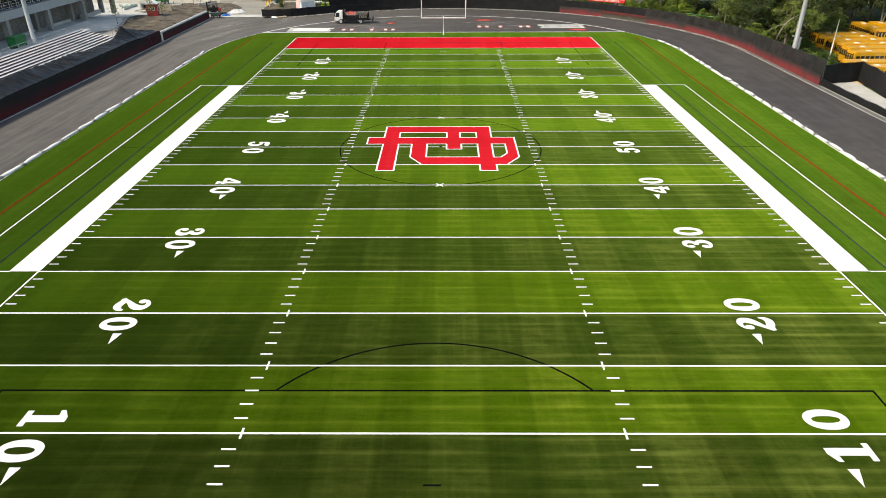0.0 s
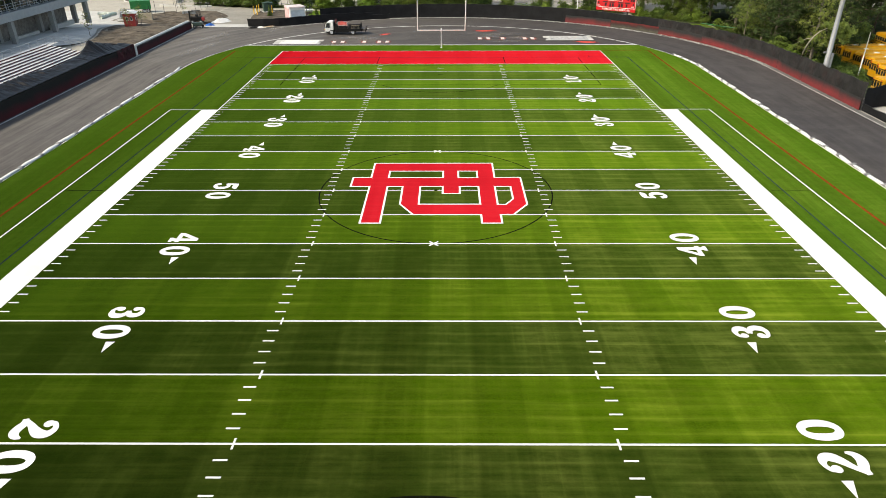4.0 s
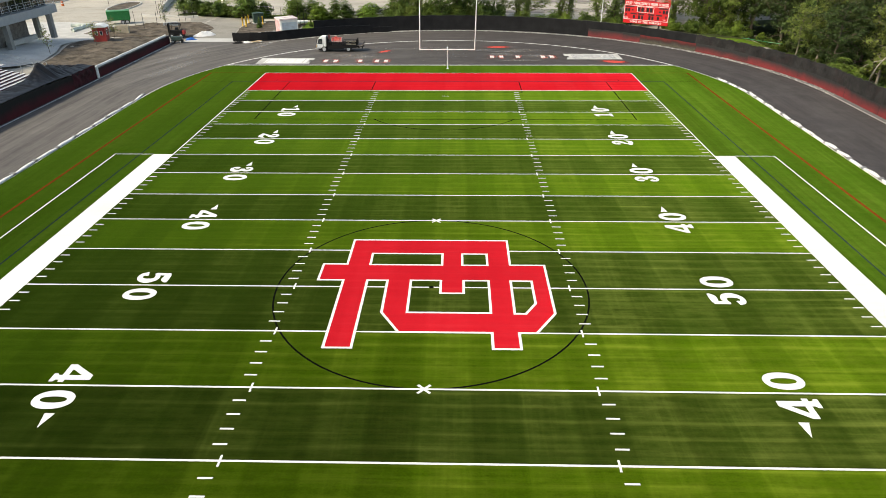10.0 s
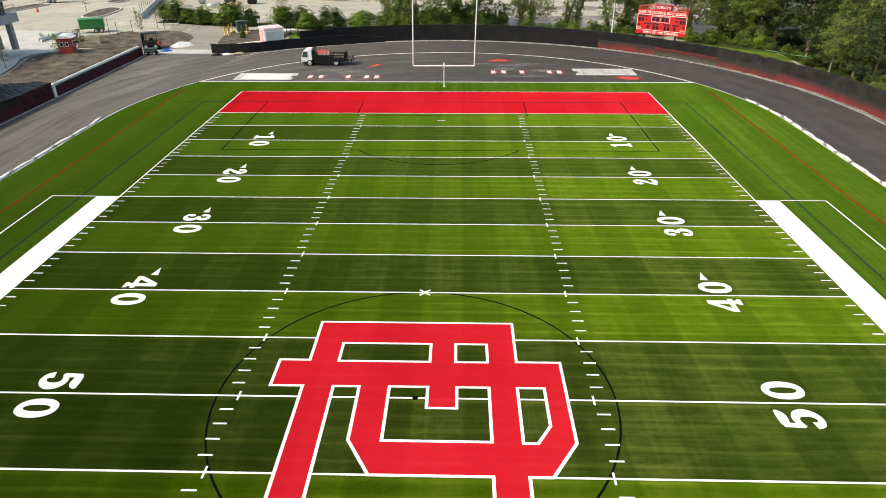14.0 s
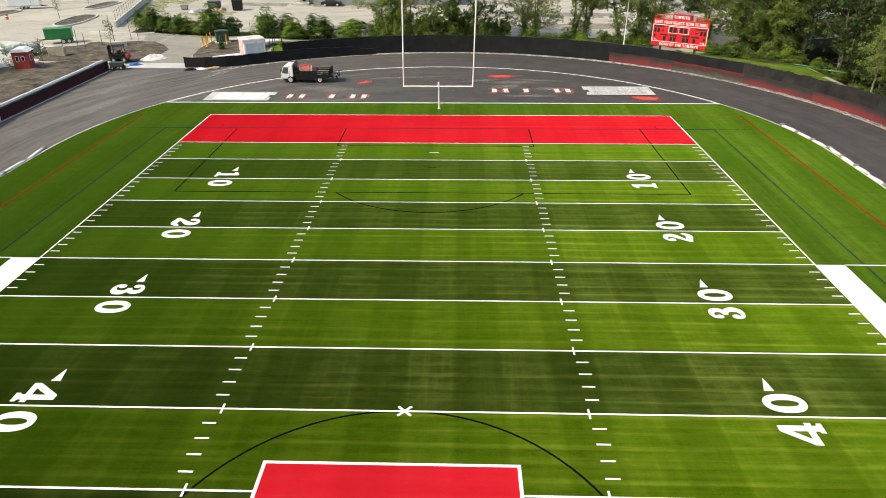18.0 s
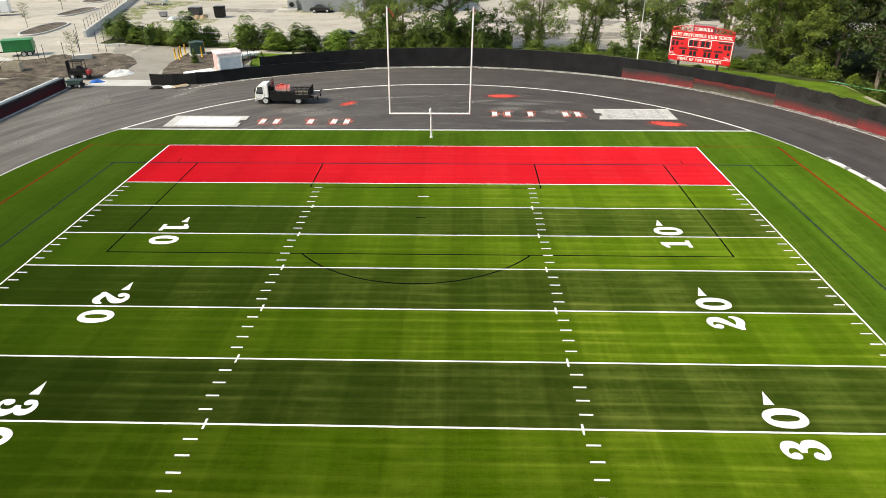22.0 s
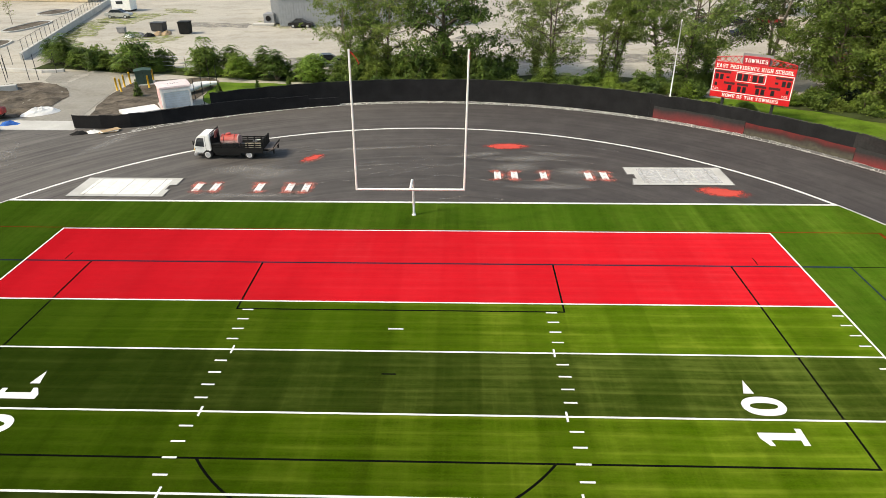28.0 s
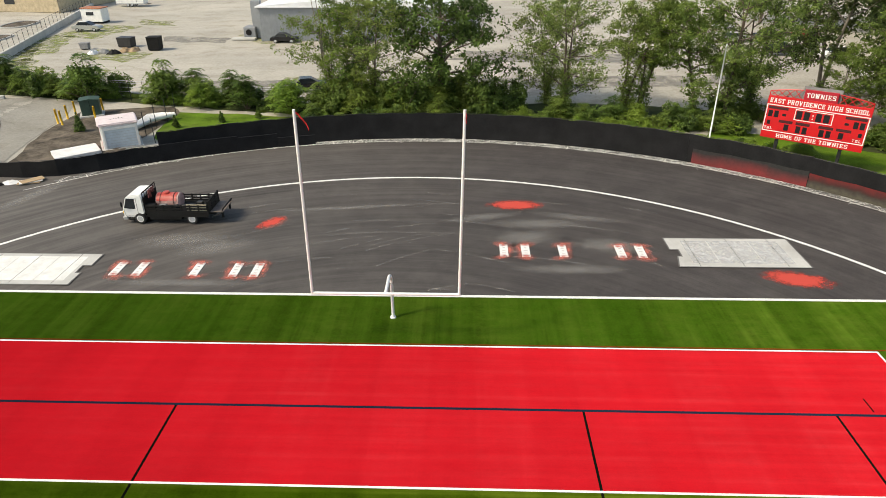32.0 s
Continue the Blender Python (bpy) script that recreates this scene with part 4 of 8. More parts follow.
def cloth_panel(width, height, seed, sag=0.08, wrinkle=0.05, nx=8, nz=5, fold=0.0):
    """A wrinkled sheet of mesh cloth in the x-z plane, foot at z = 0."""
    bm = B()
    g = []
    for j in range(nz + 1):
        row = []
        for i in range(nx + 1):
            u, v = i / nx, j / nz
            n = noise.noise(Vector((u * width * 0.9 + seed * 7.3, v * height * 1.4, seed)))
            n2 = noise.noise(Vector((u * width * 2.5 + seed * 3.1, v * 3, seed + 5)))
            edge_u = min(1.0, 6 * min(u, 1 - u))
            top = -sag * v * math.sin(math.pi * u) * (0.6 + 0.8 * abs(n))
            out = n * wrinkle + n2 * wrinkle * 0.5
            if fold:
                n3 = noise.noise(Vector((u * width * 1.1 + v * 2.6 + seed * 1.9, v * 1.2 - u * 0.6, seed + 9)))
                n4 = noise.noise(Vector((u * width * 2.3 - v * 1.7 + seed * 2.7, v * 2.2, seed + 13)))
                out += fold * ((0.35 - abs(n3)) + 0.6 * (0.3 - abs(n4)))
                top += 0.28 * fold * v * v * (abs(n3) + n4)
            row.append(bm.verts.new(((u - 0.5) * width, out * edge_u * (0.3 + v * (1.3 - v)), v * height + top)))
        g.append(row)
    for a, b in zip(g, g[1:]):
        for i in range(nx):
            bm.faces.new((a[i], a[i + 1], b[i + 1], b[i]))
    return bm


def run_of_fence(fence, pts, heights, material, seed, side=1, wrinkle=0.05):
    """Posts, top rail and one cloth panel between each two points."""
    for i, (p, q) in enumerate(zip(pts, pts[1:])):
        p, q = Vector(p), Vector(q)
        d = q - p
        c = (p + q) / 2
        h = heights[min(i, len(heights) - 1)]
        mat = material
        turn = math.degrees(math.atan2(d.y, d.x))
        part("fence_panel", cloth_panel(d.length + 0.02, h, seed + i * 1.7, sag=0.08 if wrinkle < 0.1 else 0.1, wrinkle=wrinkle, nx=22 if wrinkle > 0.1 else 8, nz=13 if wrinkle > 0.1 else 5, fold=0.22 if wrinkle > 0.1 else 0.0), mat, fence, "black mesh cloth", smooth=True, at=pose(c.x, c.y, -0.02, 0, 0, turn))
        nrm = Vector((d.y, -d.x)).normalized() * 0.06 * side
        part("fence_post", tube(B(), [(0, 0, -0.1), (0, 0, h + 0.03)], 0.035, 8), DARK_STEEL, fence, at=pose(p.x + nrm.x, p.y + nrm.y, 0))
        part("top_rail", tube(B(), [(-d.length / 2, 0, 0), (d.length / 2, 0, 0)], 0.022, 6), DARK_STEEL, fence, at=pose(c.x + nrm.x, c.y + nrm.y, h - 0.04, 0, 0, turn))


fence_far = thing("mesh_fence", "tall black mesh cloth fence round the far bend", "fence")
a_end, a_red = 120.3, 60.0
pts = arc(0, ARC_Y, R_OUT + 0.05, a_red, a_end, 16)
run_of_fence(fence_far, pts, [2.5], BLACK_CLOTH, 3.0)
fence_red = thing("mesh_fence", "black mesh cloth fence with red paint overspray beside the track", "fence")
pts = [(R_OUT + 0.1, 22.4 + i * 3.35) for i in range(6)] + arc(0, ARC_Y, R_OUT + 0.1, 0, 36.0, 10)
run_of_fence(fence_red, pts, [3.0, 2.95, 2.9, 2.85, 2.8, 2.75, 2.7, 2.7, 2.65, 2.6, 2.6, 2.6, 2.55, 2.55, 2.5], WORN_CLOTH, 40.0, wrinkle=0.13)
run_of_fence(fence_red, arc(0, ARC_Y, R_OUT + 0.08, 36.0, a_red, 6), [2.45, 2.4, 2.4, 2.45, 2.5, 2.5], BLACK_CLOTH, 60.0, wrinkle=0.08)
# low banners tied in front of the cloth, sprayed over with red paint
R_BAN = R_OUT - 0.02
for k, (run, mat, lab) in enumerate((
        (arc(0, ARC_Y, R_BAN, 48.0, 59.4, 3), SPRAYED_CLOTH, "banner cloth thick with red overspray"),
        (arc(0, ARC_Y, R_BAN, 35.6, 47.95, 3), FADED_CLOTH, "banner cloth faded to olive with a red upper edge"),
        (arc(0, ARC_Y, R_BAN, 23.9, 35.55, 3), SPRAYED_DULL, "banner cloth with dull red overspray"),
        (arc(0, ARC_Y, R_BAN, 12.1, 23.87, 3), SPRAYED_CLOTH, "banner cloth thick with red overspray"),
        (arc(0, ARC_Y, R_BAN, 0.3, 12.07, 3), SPRAYED_CLOTH, "banner cloth thick with red overspray"),
        ([(R_BAN, 35.75), (R_BAN, 39.2), (R_BAN, 42.68)], SPRAYED_CLOTH, "banner cloth thick with red overspray"),
        ([(R_BAN, 22.5), (R_BAN, 26.9), (R_BAN, 31.3), (R_BAN, 35.7)], SPRAYED_CLOTH, "banner cloth thick with red overspray"))):
    for j, (p, q) in enumerate(zip(run, run[1:])):
        p, q = Vector(p), Vector(q)
        d, c = q - p, (p + q) / 2
        part("banner", cloth_panel(d.length, 1.3 - 0.12 * (k % 2), 300 + k * 5.1 + j, sag=0.06, wrinkle=0.045), mat, fence_red, lab, smooth=True, at=pose(c.x, c.y, -0.015, 0, 0, math.degrees(math.atan2(d.y, d.x))))
fence_low = thing("mesh_fence", "low black mesh cloth fence ending at the gate", "fence")
run_of_fence(fence_low, [(-35.9, 77.8), (-33.0, 77.65), (-30.2, 78.1), (-27.3, 79.3), (-24.9, 80.75), (-22.4, 82.0), (-19.6, 83.35), (-16.8, 84.5), (-13.6, 85.75), (-10.3, 86.65)], [1.35, 1.4, 1.45, 1.5, 1.5, 1.5, 1.45, 1.3, 0.9], BLACK_CLOTH, 90.0, -1)
recess = thing("mesh_fence", "black mesh cloth fence round a pale concrete pad beside the track", "fence")
run_of_fence(recess, [(46.1, 22.3), (46.1, 18.6), (46.1, 15), (46.1, 11.3), (46.1, 7.6), (46.1, 4), (46.1, 0), (46.1, -4)], [0.8], BLACK_CLOTH, 120.0, -1)
run_of_fence(recess, [(46.2, 22.5), (48.6, 23.7), (51.8, 24.6), (51.4, 21), (50.6, 17.2), (50.2, 13), (50, 9)], [2.4], BLACK_CLOTH, 140.0, -1)
part("concrete_pad", filled("concrete_pad", [[(46.5, 9), (49.9, 9), (50.5, 17), (51.6, 24.4), (48.6, 23.4), (46.5, 22.2)]], CONCRETE, -0.03), None, recess, "pale concrete pad")

# scraps of clear plastic along the drain strip
bm = B()
for i in range(1150):
    a = radians(rng.uniform(2, 131) if i % 2 == 0 else rng.uniform(50, 124))
    r = R_OUT - 0.05 - 0.85 * rng.random() ** 1.4
    c, s = math.cos(a), math.sin(a)
    L, th = rng.uniform(0.25, 1.3), a + math.pi / 2 + rng.gauss(0, 0.55)
    x, y = r * c, ARC_Y + r * s
    mid = (x + rng.uniform(-0.06, 0.06), y + rng.uniform(-0.06, 0.06))
    ribbon(bm, [(x - math.cos(th) * L / 2, y - math.sin(th) * L / 2), mid, (x + math.cos(th) * L / 2, y + math.sin(th) * L / 2)], rng.uniform(0.014, 0.042), z=-0.012 + rng.uniform(0, 0.015))
tagged(part("plastic_scraps", bm, LINE_PAINT), "thin white strings and plastic scraps at the fence foot", "scraps", kind="stuff")
for i, a in enumerate((128, 122, 115, 108, 101, 90.5, 79, 73, 62, 53, 40, 33, 24, 17)):
    part("lane_tick", ribbon(B(), [(R_OUT - 1.0, 0), (R_OUT - 0.25, 0)], 0.09), LINE_PAINT, track, "short white paint tick", at=Matrix.Translation((0, ARC_Y, -0.016)) @ pose(0, 0, 0, 0, 0, a))

# left: low wall with maroon cloth and a white padded top
wall = tagged(part("wall_left", box(B(), -46.35, -45.85, -62, 76.4, -0.1, 1.18, 0.02), CONCRETE_DARK), "low concrete wall behind maroon and black cloth", "wall", kind="structure")
n = 38
for i in range(n):
    y0, y1 = -38 + i * 3.0, -38 + (i + 1) * 3.0
    cp = cloth_panel(3.02, (1.95 if y1 < 40 else 1.95 - 0.035 * (y1 - 40)) if y1 < 53 else 1.15, 200 + i * 1.3)
    part("cloth_panel", cp, MAROON_CLOTH, wall, "maroon and black cloth", smooth=True, at=pose(-45.78, (y0 + y1) / 2, -0.02, 0, 0, 90))
bm = B()
tube(bm, [(-46.05 + 0.012 * math.sin(i * 1.7), 52.6 + i * 1.2, 1.27 + 0.01 * math.sin(i * 2.3)) for i in range(20)], [0.18 + 0.008 * math.sin(i * 3.1) for i in range(20)], 10)
part("padded_top", bm, WHITE_PLASTIC, wall, "white padded roll along the top of the wall", smooth=True)
part("cloth_bulge", cloth_panel(5.6, 1.76, 71.0, sag=0.02, wrinkle=0.2, nx=26, nz=10, fold=0.25), LOOSE_MAROON, wall, "loose maroon cloth bulging at the end of the stand", smooth=True, at=pose(-45.72, 49.0, -0.02, 0, 0, 90))
part("white_post", box(B(), -46.0, -45.62, 51.9, 52.35, -0.05, 1.5, 0.03), WHITE_PLASTIC, wall, "white post")

# black tarpaulin thrown over the front rail of the stand
TARP_TOP = ((-30, 2.6), (10, 2.65), (18, 2.8), (24, 2.55), (29, 2.5), (34.5, 1.9), (38, 2.0), (41.6, 2.25), (43.0, 2.75), (44.3, 3.6), (46, 2.95), (48.5, 2.35), (52, 1.5))


def tarp_height(y):
    for (a, za), (b, zb) in zip(TARP_TOP, TARP_TOP[1:]):
        if a <= y <= b:
            q = (y - a) / (b - a)
            return za + (zb - za) * (q if 41 < y < 47 else smooth01(0, 1, q))
    return 1.5


bm = B()
g = []
for i in range(660):
    y = -30 + i * 0.125
    zt = tarp_height(y)
    row = []
    for j in range(19):
        k = j / 18
        n1 = noise.noise(Vector((y * 0.55 + k * 0.5, k * 1.2, 3.0)))
        n2 = noise.noise(Vector((y * 1.25 - k * 0.9, k * 0.9, 8.0)))
        n3 = noise.noise(Vector((y * 2.6 + k * 1.4, k * 1.6, 5.0)))
        fan = smooth01(6, 2, abs(y - 43.6))
        if fan > 0 and k < 0.7:
            n3 += fan * (1.3 * noise.noise(Vector(((y - 44.3) / (1.15 - k / 0.7) * 1.5, 0.3, 21.0))) - 0.6 * n3)
        if k < 0.7:
            q = k / 0.7
            zf = 1.9 - 0.4 * smooth01(40, 52, y)
            x, z = -45.95 - 2.55 * q, zf + (zt - zf) * q ** 1.3
        else:
            q = (k - 0.7) / 0.3
            x, z = -48.5 - 1.3 * q, zt - (zt - 1.35) * q ** 0.8
        row.append(bm.verts.new((x + 0.15 * n2, y, z + (0.16 * (1 - 2.2 * abs(n1)) * 0.6 + 0.34 * (0.45 - abs(n2)) + 0.24 * (0.3 - abs(n3))) * math.sin(math.pi * min(1, k * 1.1)))))
    g.append(row)
for p, q in zip(g, g[1:]):
    for j in range(18):
        bm.faces.new((p[j], p[j + 1], q[j + 1], q[j]))
tagged(part("tarpaulin", bm, TARP, smooth=True), "crumpled black tarpaulin draped over the front of the bleachers", "tarpaulin")

# ---- bleachers, terrace and building on the left ----
stand = thing("bleachers", "aluminium bleachers with long bench rows", "bleachers")
for i in range(9):
    x, z = -50.4 - 0.53 * i, 1.25 + 0.175 * i
    part("bench", box(B(), x - 0.2, x + 0.15, -35, 46.5 - 0.2 * i, z + 0.30, z + 0.35, 0.01), ALUMINIUM, stand)
    part("bench_face", box(B(), x + 0.10, x + 0.14, -35, 46.5 - 0.2 * i, z + 0.20, z + 0.295), RISER, stand, "maroon face board")
    part("footboard", box(B(), x - 0.40, x - 0.13, -35, 46.8 - 0.2 * i, z - 0.03, z + 0.02, 0.01), ALUMINIUM, stand)
    part("riser", box(B(), x - 0.44, x - 0.41, -35, 46.8 - 0.2 * i, z - 0.03, z + 0.16), RISER, stand, "maroon riser board")
for y in range(-33, 47, 4):
    part("frame", tube(B(), [(-50.2, y, 0.9), (-50.3, y, 1.15), (-54.6, y, 2.55), (-54.7, y, 0.9)], 0.04, 6), STEEL, stand)
for y in (22.0, 34.0):
    bm = B()
    for s in (-0.5, 0.5):
        box(bm, -55.0, -50.3, y + s - 0.02, y + s + 0.02, 1.6, 1.66)
    part("aisle_stair", box(bm, -54.9, -50.3, y - 0.5, y + 0.5, 1.28, 1.31, m=None), ALUMINIUM, stand)
part("walkway", box(B(), -56.6, -55.1, -35, 48.6, 2.45, 2.52), ALUMINIUM, stand)
rail = thing("guard_rail", "galvanised steel guard rail behind the bleachers", "railing")
for z in (3.65, 3.2, 2.75):
    part("rail", tube(B(), [(-55.3, -35, z), (-55.3, 49, z), (-51.2, 50.6, z - 1.35)], 0.03, 6), STEEL, rail)
for y in range(-34, 50, 2):
    part("baluster", tube(B(), [(-55.3, y, 2.45), (-55.3, y, 3.65)], 0.035, 6), STEEL, rail)
for k in (0.33, 0.66, 1.0):
    part("baluster", tube(B(), [(-55.3 + 4.1 * k, 49 + 1.6 * k, 1.1), (-55.3 + 4.1 * k, 49 + 1.6 * k, 3.65 - 1.35 * k)], 0.035, 6), STEEL, rail)

plaza = filled("plaza", [[(-57.3, -40), (-57.3, 50), (-55.5, 56), (-56.5, 62), (-58, 66), (-59.5, 72), (-58, 80), (-62, 92), (-72, 96), (-84, 96), (-84, -40)]], CONCRETE, 0)
bmp = B()
bmp.from_mesh(plaza)
bmesh.ops.triangulate(bmp, faces=bmp.faces)
for it in range(5):
    long_edges = [e for e in bmp.edges if e.calc_length() > 6]
    if long_edges:
        bmesh.ops.subdivide_edges(bmp, edges=long_edges, cuts=1)
        bmesh.ops.triangulate(bmp, faces=bmp.faces)
for v in bmp.verts:
    v.co.z = max(ground_z(v.co.x, v.co.y), ground_z(v.co.x - 1.5, v.co.y), ground_z(v.co.x + 1.5, v.co.y)) + 0.06
tagged(part("plaza", bmp, CONCRETE), "pale new concrete plaza beside the stand", "pavement", kind="structure")

house = thing("field_house", "two-storey grey building with stone walls and concrete piers", "building")
BX = -62.2
part("floor_band", box(B(), BX - 14, BX + 0.25, -40, 74.2, 5.15, 6.35, 0.03), FASCIA, house, "pale grey fascia band")
part("roof", box(B(), BX - 14, BX + 0.6, -40, 74.6, 8.2, 8.6, 0.05), FASCIA, house)
part("stone_wall", box(B(), BX - 13.5, BX - 2.6, -40, 70.0, 1.5, 5.15), STONE, house, "grey stone wall")
part("upper_wall", box(B(), BX - 13.5, BX - 1.0, -40, 73.6, 6.35, 8.2), GLASS, house, "dark glazed upper storey")
y = 72.0
while y > -38:
    part("pier", box(B(), BX - 0.35, BX + 0.35, y - 0.35, y + 0.35, 1.6, 5.15, 0.02), PIER, house, "grey concrete pier")
    part("pier", box(B(), BX - 2.6, BX - 1.9, y - 0.35, y + 0.35, 1.6, 5.15, 0.02), PIER, house, "grey concrete pier")
    part("bench_wall", box(B(), BX - 2.3, BX - 1.7, y - 8.5, y - 1.5, 1.7, 2.4, 0.03), CONCRETE, house, "pale low wall")
    y -= 10.9
y = 73.4
while y > -38:
    part("mullion", box(B(), BX - 1.0, BX - 0.9, y - 0.06, y + 0.06, 6.35, 8.2), STEEL, house)
    y -= 1.8
for z in (6.75, 7.1, 7.45):
    part("balcony_rail", tube(B(), [(BX + 0.15, -40, z), (BX + 0.15, 74.1, z)], 0.025, 6), STEEL, house)
y = 74.0
while y > -38:
    part("balcony_post", tube(B(), [(BX + 0.15, y, 6.3), (BX + 0.15, y, 7.45)], 0.03, 6), STEEL, house)
    y -= 1.8
part("sill_band", box(B(), BX - 1.0, BX - 0.85, -40, 73.6, 7.9, 8.0), STEEL, house)
post = thing("steel_column", "tall blue-grey steel lighting column beside the stand", "column", pose(-57.0, 36.4, 1.9))
part("shaft", tube(B(), [(0, 0, 0), (0, 0, 14)], [0.32, 0.22], 14), FASCIA, post, smooth=True)
part("base_plate", box(B(), -0.4, 0.4, -0.4, 0.4, 0, 0.08, 0.01), STEEL, post)
skip = thing("refuse_bin", "green plastic wheeled refuse bin behind the bleachers", "bin", pose(-59.6, 36.6, 2.05))
part("body", box(B(), -0.6, 0.6, -1.3, 1.3, 0.2, 1.4, 0.06), GREEN_PAINT, skip)
part("lid", box(B(), -0.65, 0.65, -1.35, 1.35, 1.4, 1.52, 0.04), GREEN_PAINT, skip)
for sx in (-0.5, 0.5):
    for sy in (-1.2, 1.2):
        part("wheel", tube(B(), [(sx - 0.05, sy, 0.12), (sx + 0.05, sy, 0.12)], 0.12, 10), RUBBER, skip)
# ---- sand bags along the turf edge ----
def bag_mesh(seed, length=1.9):
    bm = B()
    rings = []
    n, m = 12, 10
    for i in range(n + 1):
        u = i / n
        e = max(0.0, math.sin(math.pi * (0.03 + 0.94 * u))) ** 0.4
        ring = []
        for k in range(m):
            a = 2 * math.pi * k / m
            q = 1 + 0.22 * noise.noise(Vector((u * 3, math.cos(a), math.sin(a) + seed)))
            ring.append(bm.verts.new((math.cos(a) * 0.23 * e * q + 0.05 * math.sin(u * 6 + seed), (u - 0.5) * length + 0.0, max(0.0, 0.10 + math.sin(a) * 0.13 * e * q))))
        rings.append(ring)
    for r0, r1 in zip(rings, rings[1:]):
        for k in range(m):
            bm.faces.new((r0[k], r0[(k + 1) % m], r1[(k + 1) % m], r1[k]))
    bm.faces.new(rings[0])
    bm.faces.new(rings[-1][::-1])
    return finish(bm, "bag", WHITE_PLASTIC, smooth=True)


bag_meshes = [bag_mesh(i * 3.7) for i in range(6)]
tie_mesh = finish(box(B(), -0.22, 0.22, -0.16, 0.16, 0.0, 0.2, 0.05), "tie", GREY_CLOTH)
for s in (-1, 1):
    i, d = 0, -16.0
    while d < (43.0 if s < 0 else 51.0):
        if d < ARC_Y:
            x, y, turn = s * (R_IN + 0.28), d, 0.0
        else:
            a = (d - ARC_Y) / R_IN
            x, y, turn = s * (R_IN + 0.28) * math.cos(a), ARC_Y + (R_IN + 0.28) * math.sin(a), s * math.degrees(a)
        small = rng.uniform(0.72, 0.98)
        bag = thing("edge_bag", "long white plastic bag lying along the turf edge", "bag", pose(x + rng.uniform(-0.08, 0.08), y, -0.03, 0, 0, turn + rng.uniform(-4, 4)), group="bags along the turf edge")
        ob = part("sack", bag_meshes[i % 6], None, bag)
        ln = (1.65 if s < 0 else 1.12) * rng.uniform(0.9, 1.08)
        ob.scale = (small, ln, small)
        if rng.random() < 0.75:
            part("tied_end", tie_mesh, None, bag, "grey tied end", at=pose(0, 0.99 * ln, 0.01, 0, 0, rng.uniform(-20, 20)))
        i += 1
        d += (1.97 if s < 0 else 2.06) * ln

# ---- goal post ----
goal = thing("goal_post", "white gooseneck goal post with tall uprights", "goal post", pose(0, 57.45, 0))
neck = [(0, 0, -0.05), (0, 0, 2.0)] + [(0, -1.05 + 1.05 * math.cos(radians(a)), 2.0 + 1.05 * math.sin(radians(a))) for a in range(15, 91, 15)] + [(0, -2.5, 3.05)]
part("gooseneck", tube(B(), neck, 0.085, 16, cap=False), GOAL_WHITE, goal, smooth=True)
part("crossbar", tube(B(), [(-3.62, -2.52, 3.05), (3.62, -2.52, 3.05)], 0.075, 16), GOAL_WHITE, goal)
part("base_collar", tube(B(), [(0, 0, -0.02), (0, 0, 0.06)], 0.16, 14), GOAL_WHITE, goal)
for s, lean in ((-1, 0.12), (1, 0.2)):
    up = part("upright", tube(B(), [(s * 3.6, -2.52, 3.0), (s * 3.6 + lean, -2.52, 12.18)], [0.07, 0.066], 16), GOAL_WHITE, goal)
    bm = B()
    if s < 0:
        pts = [(-3.45 + 0.11 * i, -2.52 + 0.05 * math.sin(i * 2.1), 12.05 - 0.05 * i - 0.02 * i * i) for i in range(6)]
    else:
        pts = [(3.86 + 0.03 * math.sin(i * 2), -2.6 - 0.02 * i, 12.0 - 0.09 * i) for i in range(5)]
    for p, q in zip(pts, pts[1:]):
        bm.faces.new([bm.verts.new(v) for v in ((p[0], p[1], p[2] + 0.05), (q[0], q[1], q[2] + 0.05), (q[0], q[1], q[2] - 0.05), (p[0], p[1], p[2] - 0.05))])
    part("ribbon", bm, BOARD_RED, up, "small red wind ribbon")

# ---- markings and pads in the far bay ----
MARK_RED = patchy("red_overspray", (0.58, 0.065, 0.045), (0.5, 0.98), 0.95)
DUST_RED = patchy("faint_red_overspray", (0.58, 0.17, 0.13), (0.05, 0.95), 0.7)
DUST_WHITE = patchy("pale_dust", (0.38, 0.36, 0.335), (0.05, 1.0), 0.36)
blot = filled("paint_patch", [arc(0, 0, 1.25, 0, 360, 24)[:-1]], MARK_RED)
halo = filled("paint_patch", [arc(0, 0, 1.25, 0, 360, 24)[:-1]], DUST_RED)
dust = filled("dust_patch", [arc(0, 0, 1.25, 0, 360, 24)[:-1]], DUST_WHITE)


def patch(me, x, y, rx, ry, turn=0, z=-0.022, label="red sprayed paint patch"):
    layer = 0.00003 * sum(1 for c in track.children if c.name.startswith(("paint_patch", "dust_patch")))
    ob = part("paint_patch" if me is not dust else "dust_patch", me, None, track, label, at=pose(x, y, z + layer, 0, 0, turn))
    ob.scale = (rx, ry, 1)


patch(blot, -9.9, 69.4, 0.6, 1.35, -38)
patch(halo, -9.8, 69.3, 0.9, 1.5, -38, -0.0232)
patch(blot, 7.6, 72.75, 2.2, 0.95, 0)
patch(blot, 23.7, 62.1, 2.1, 1.05, -12)
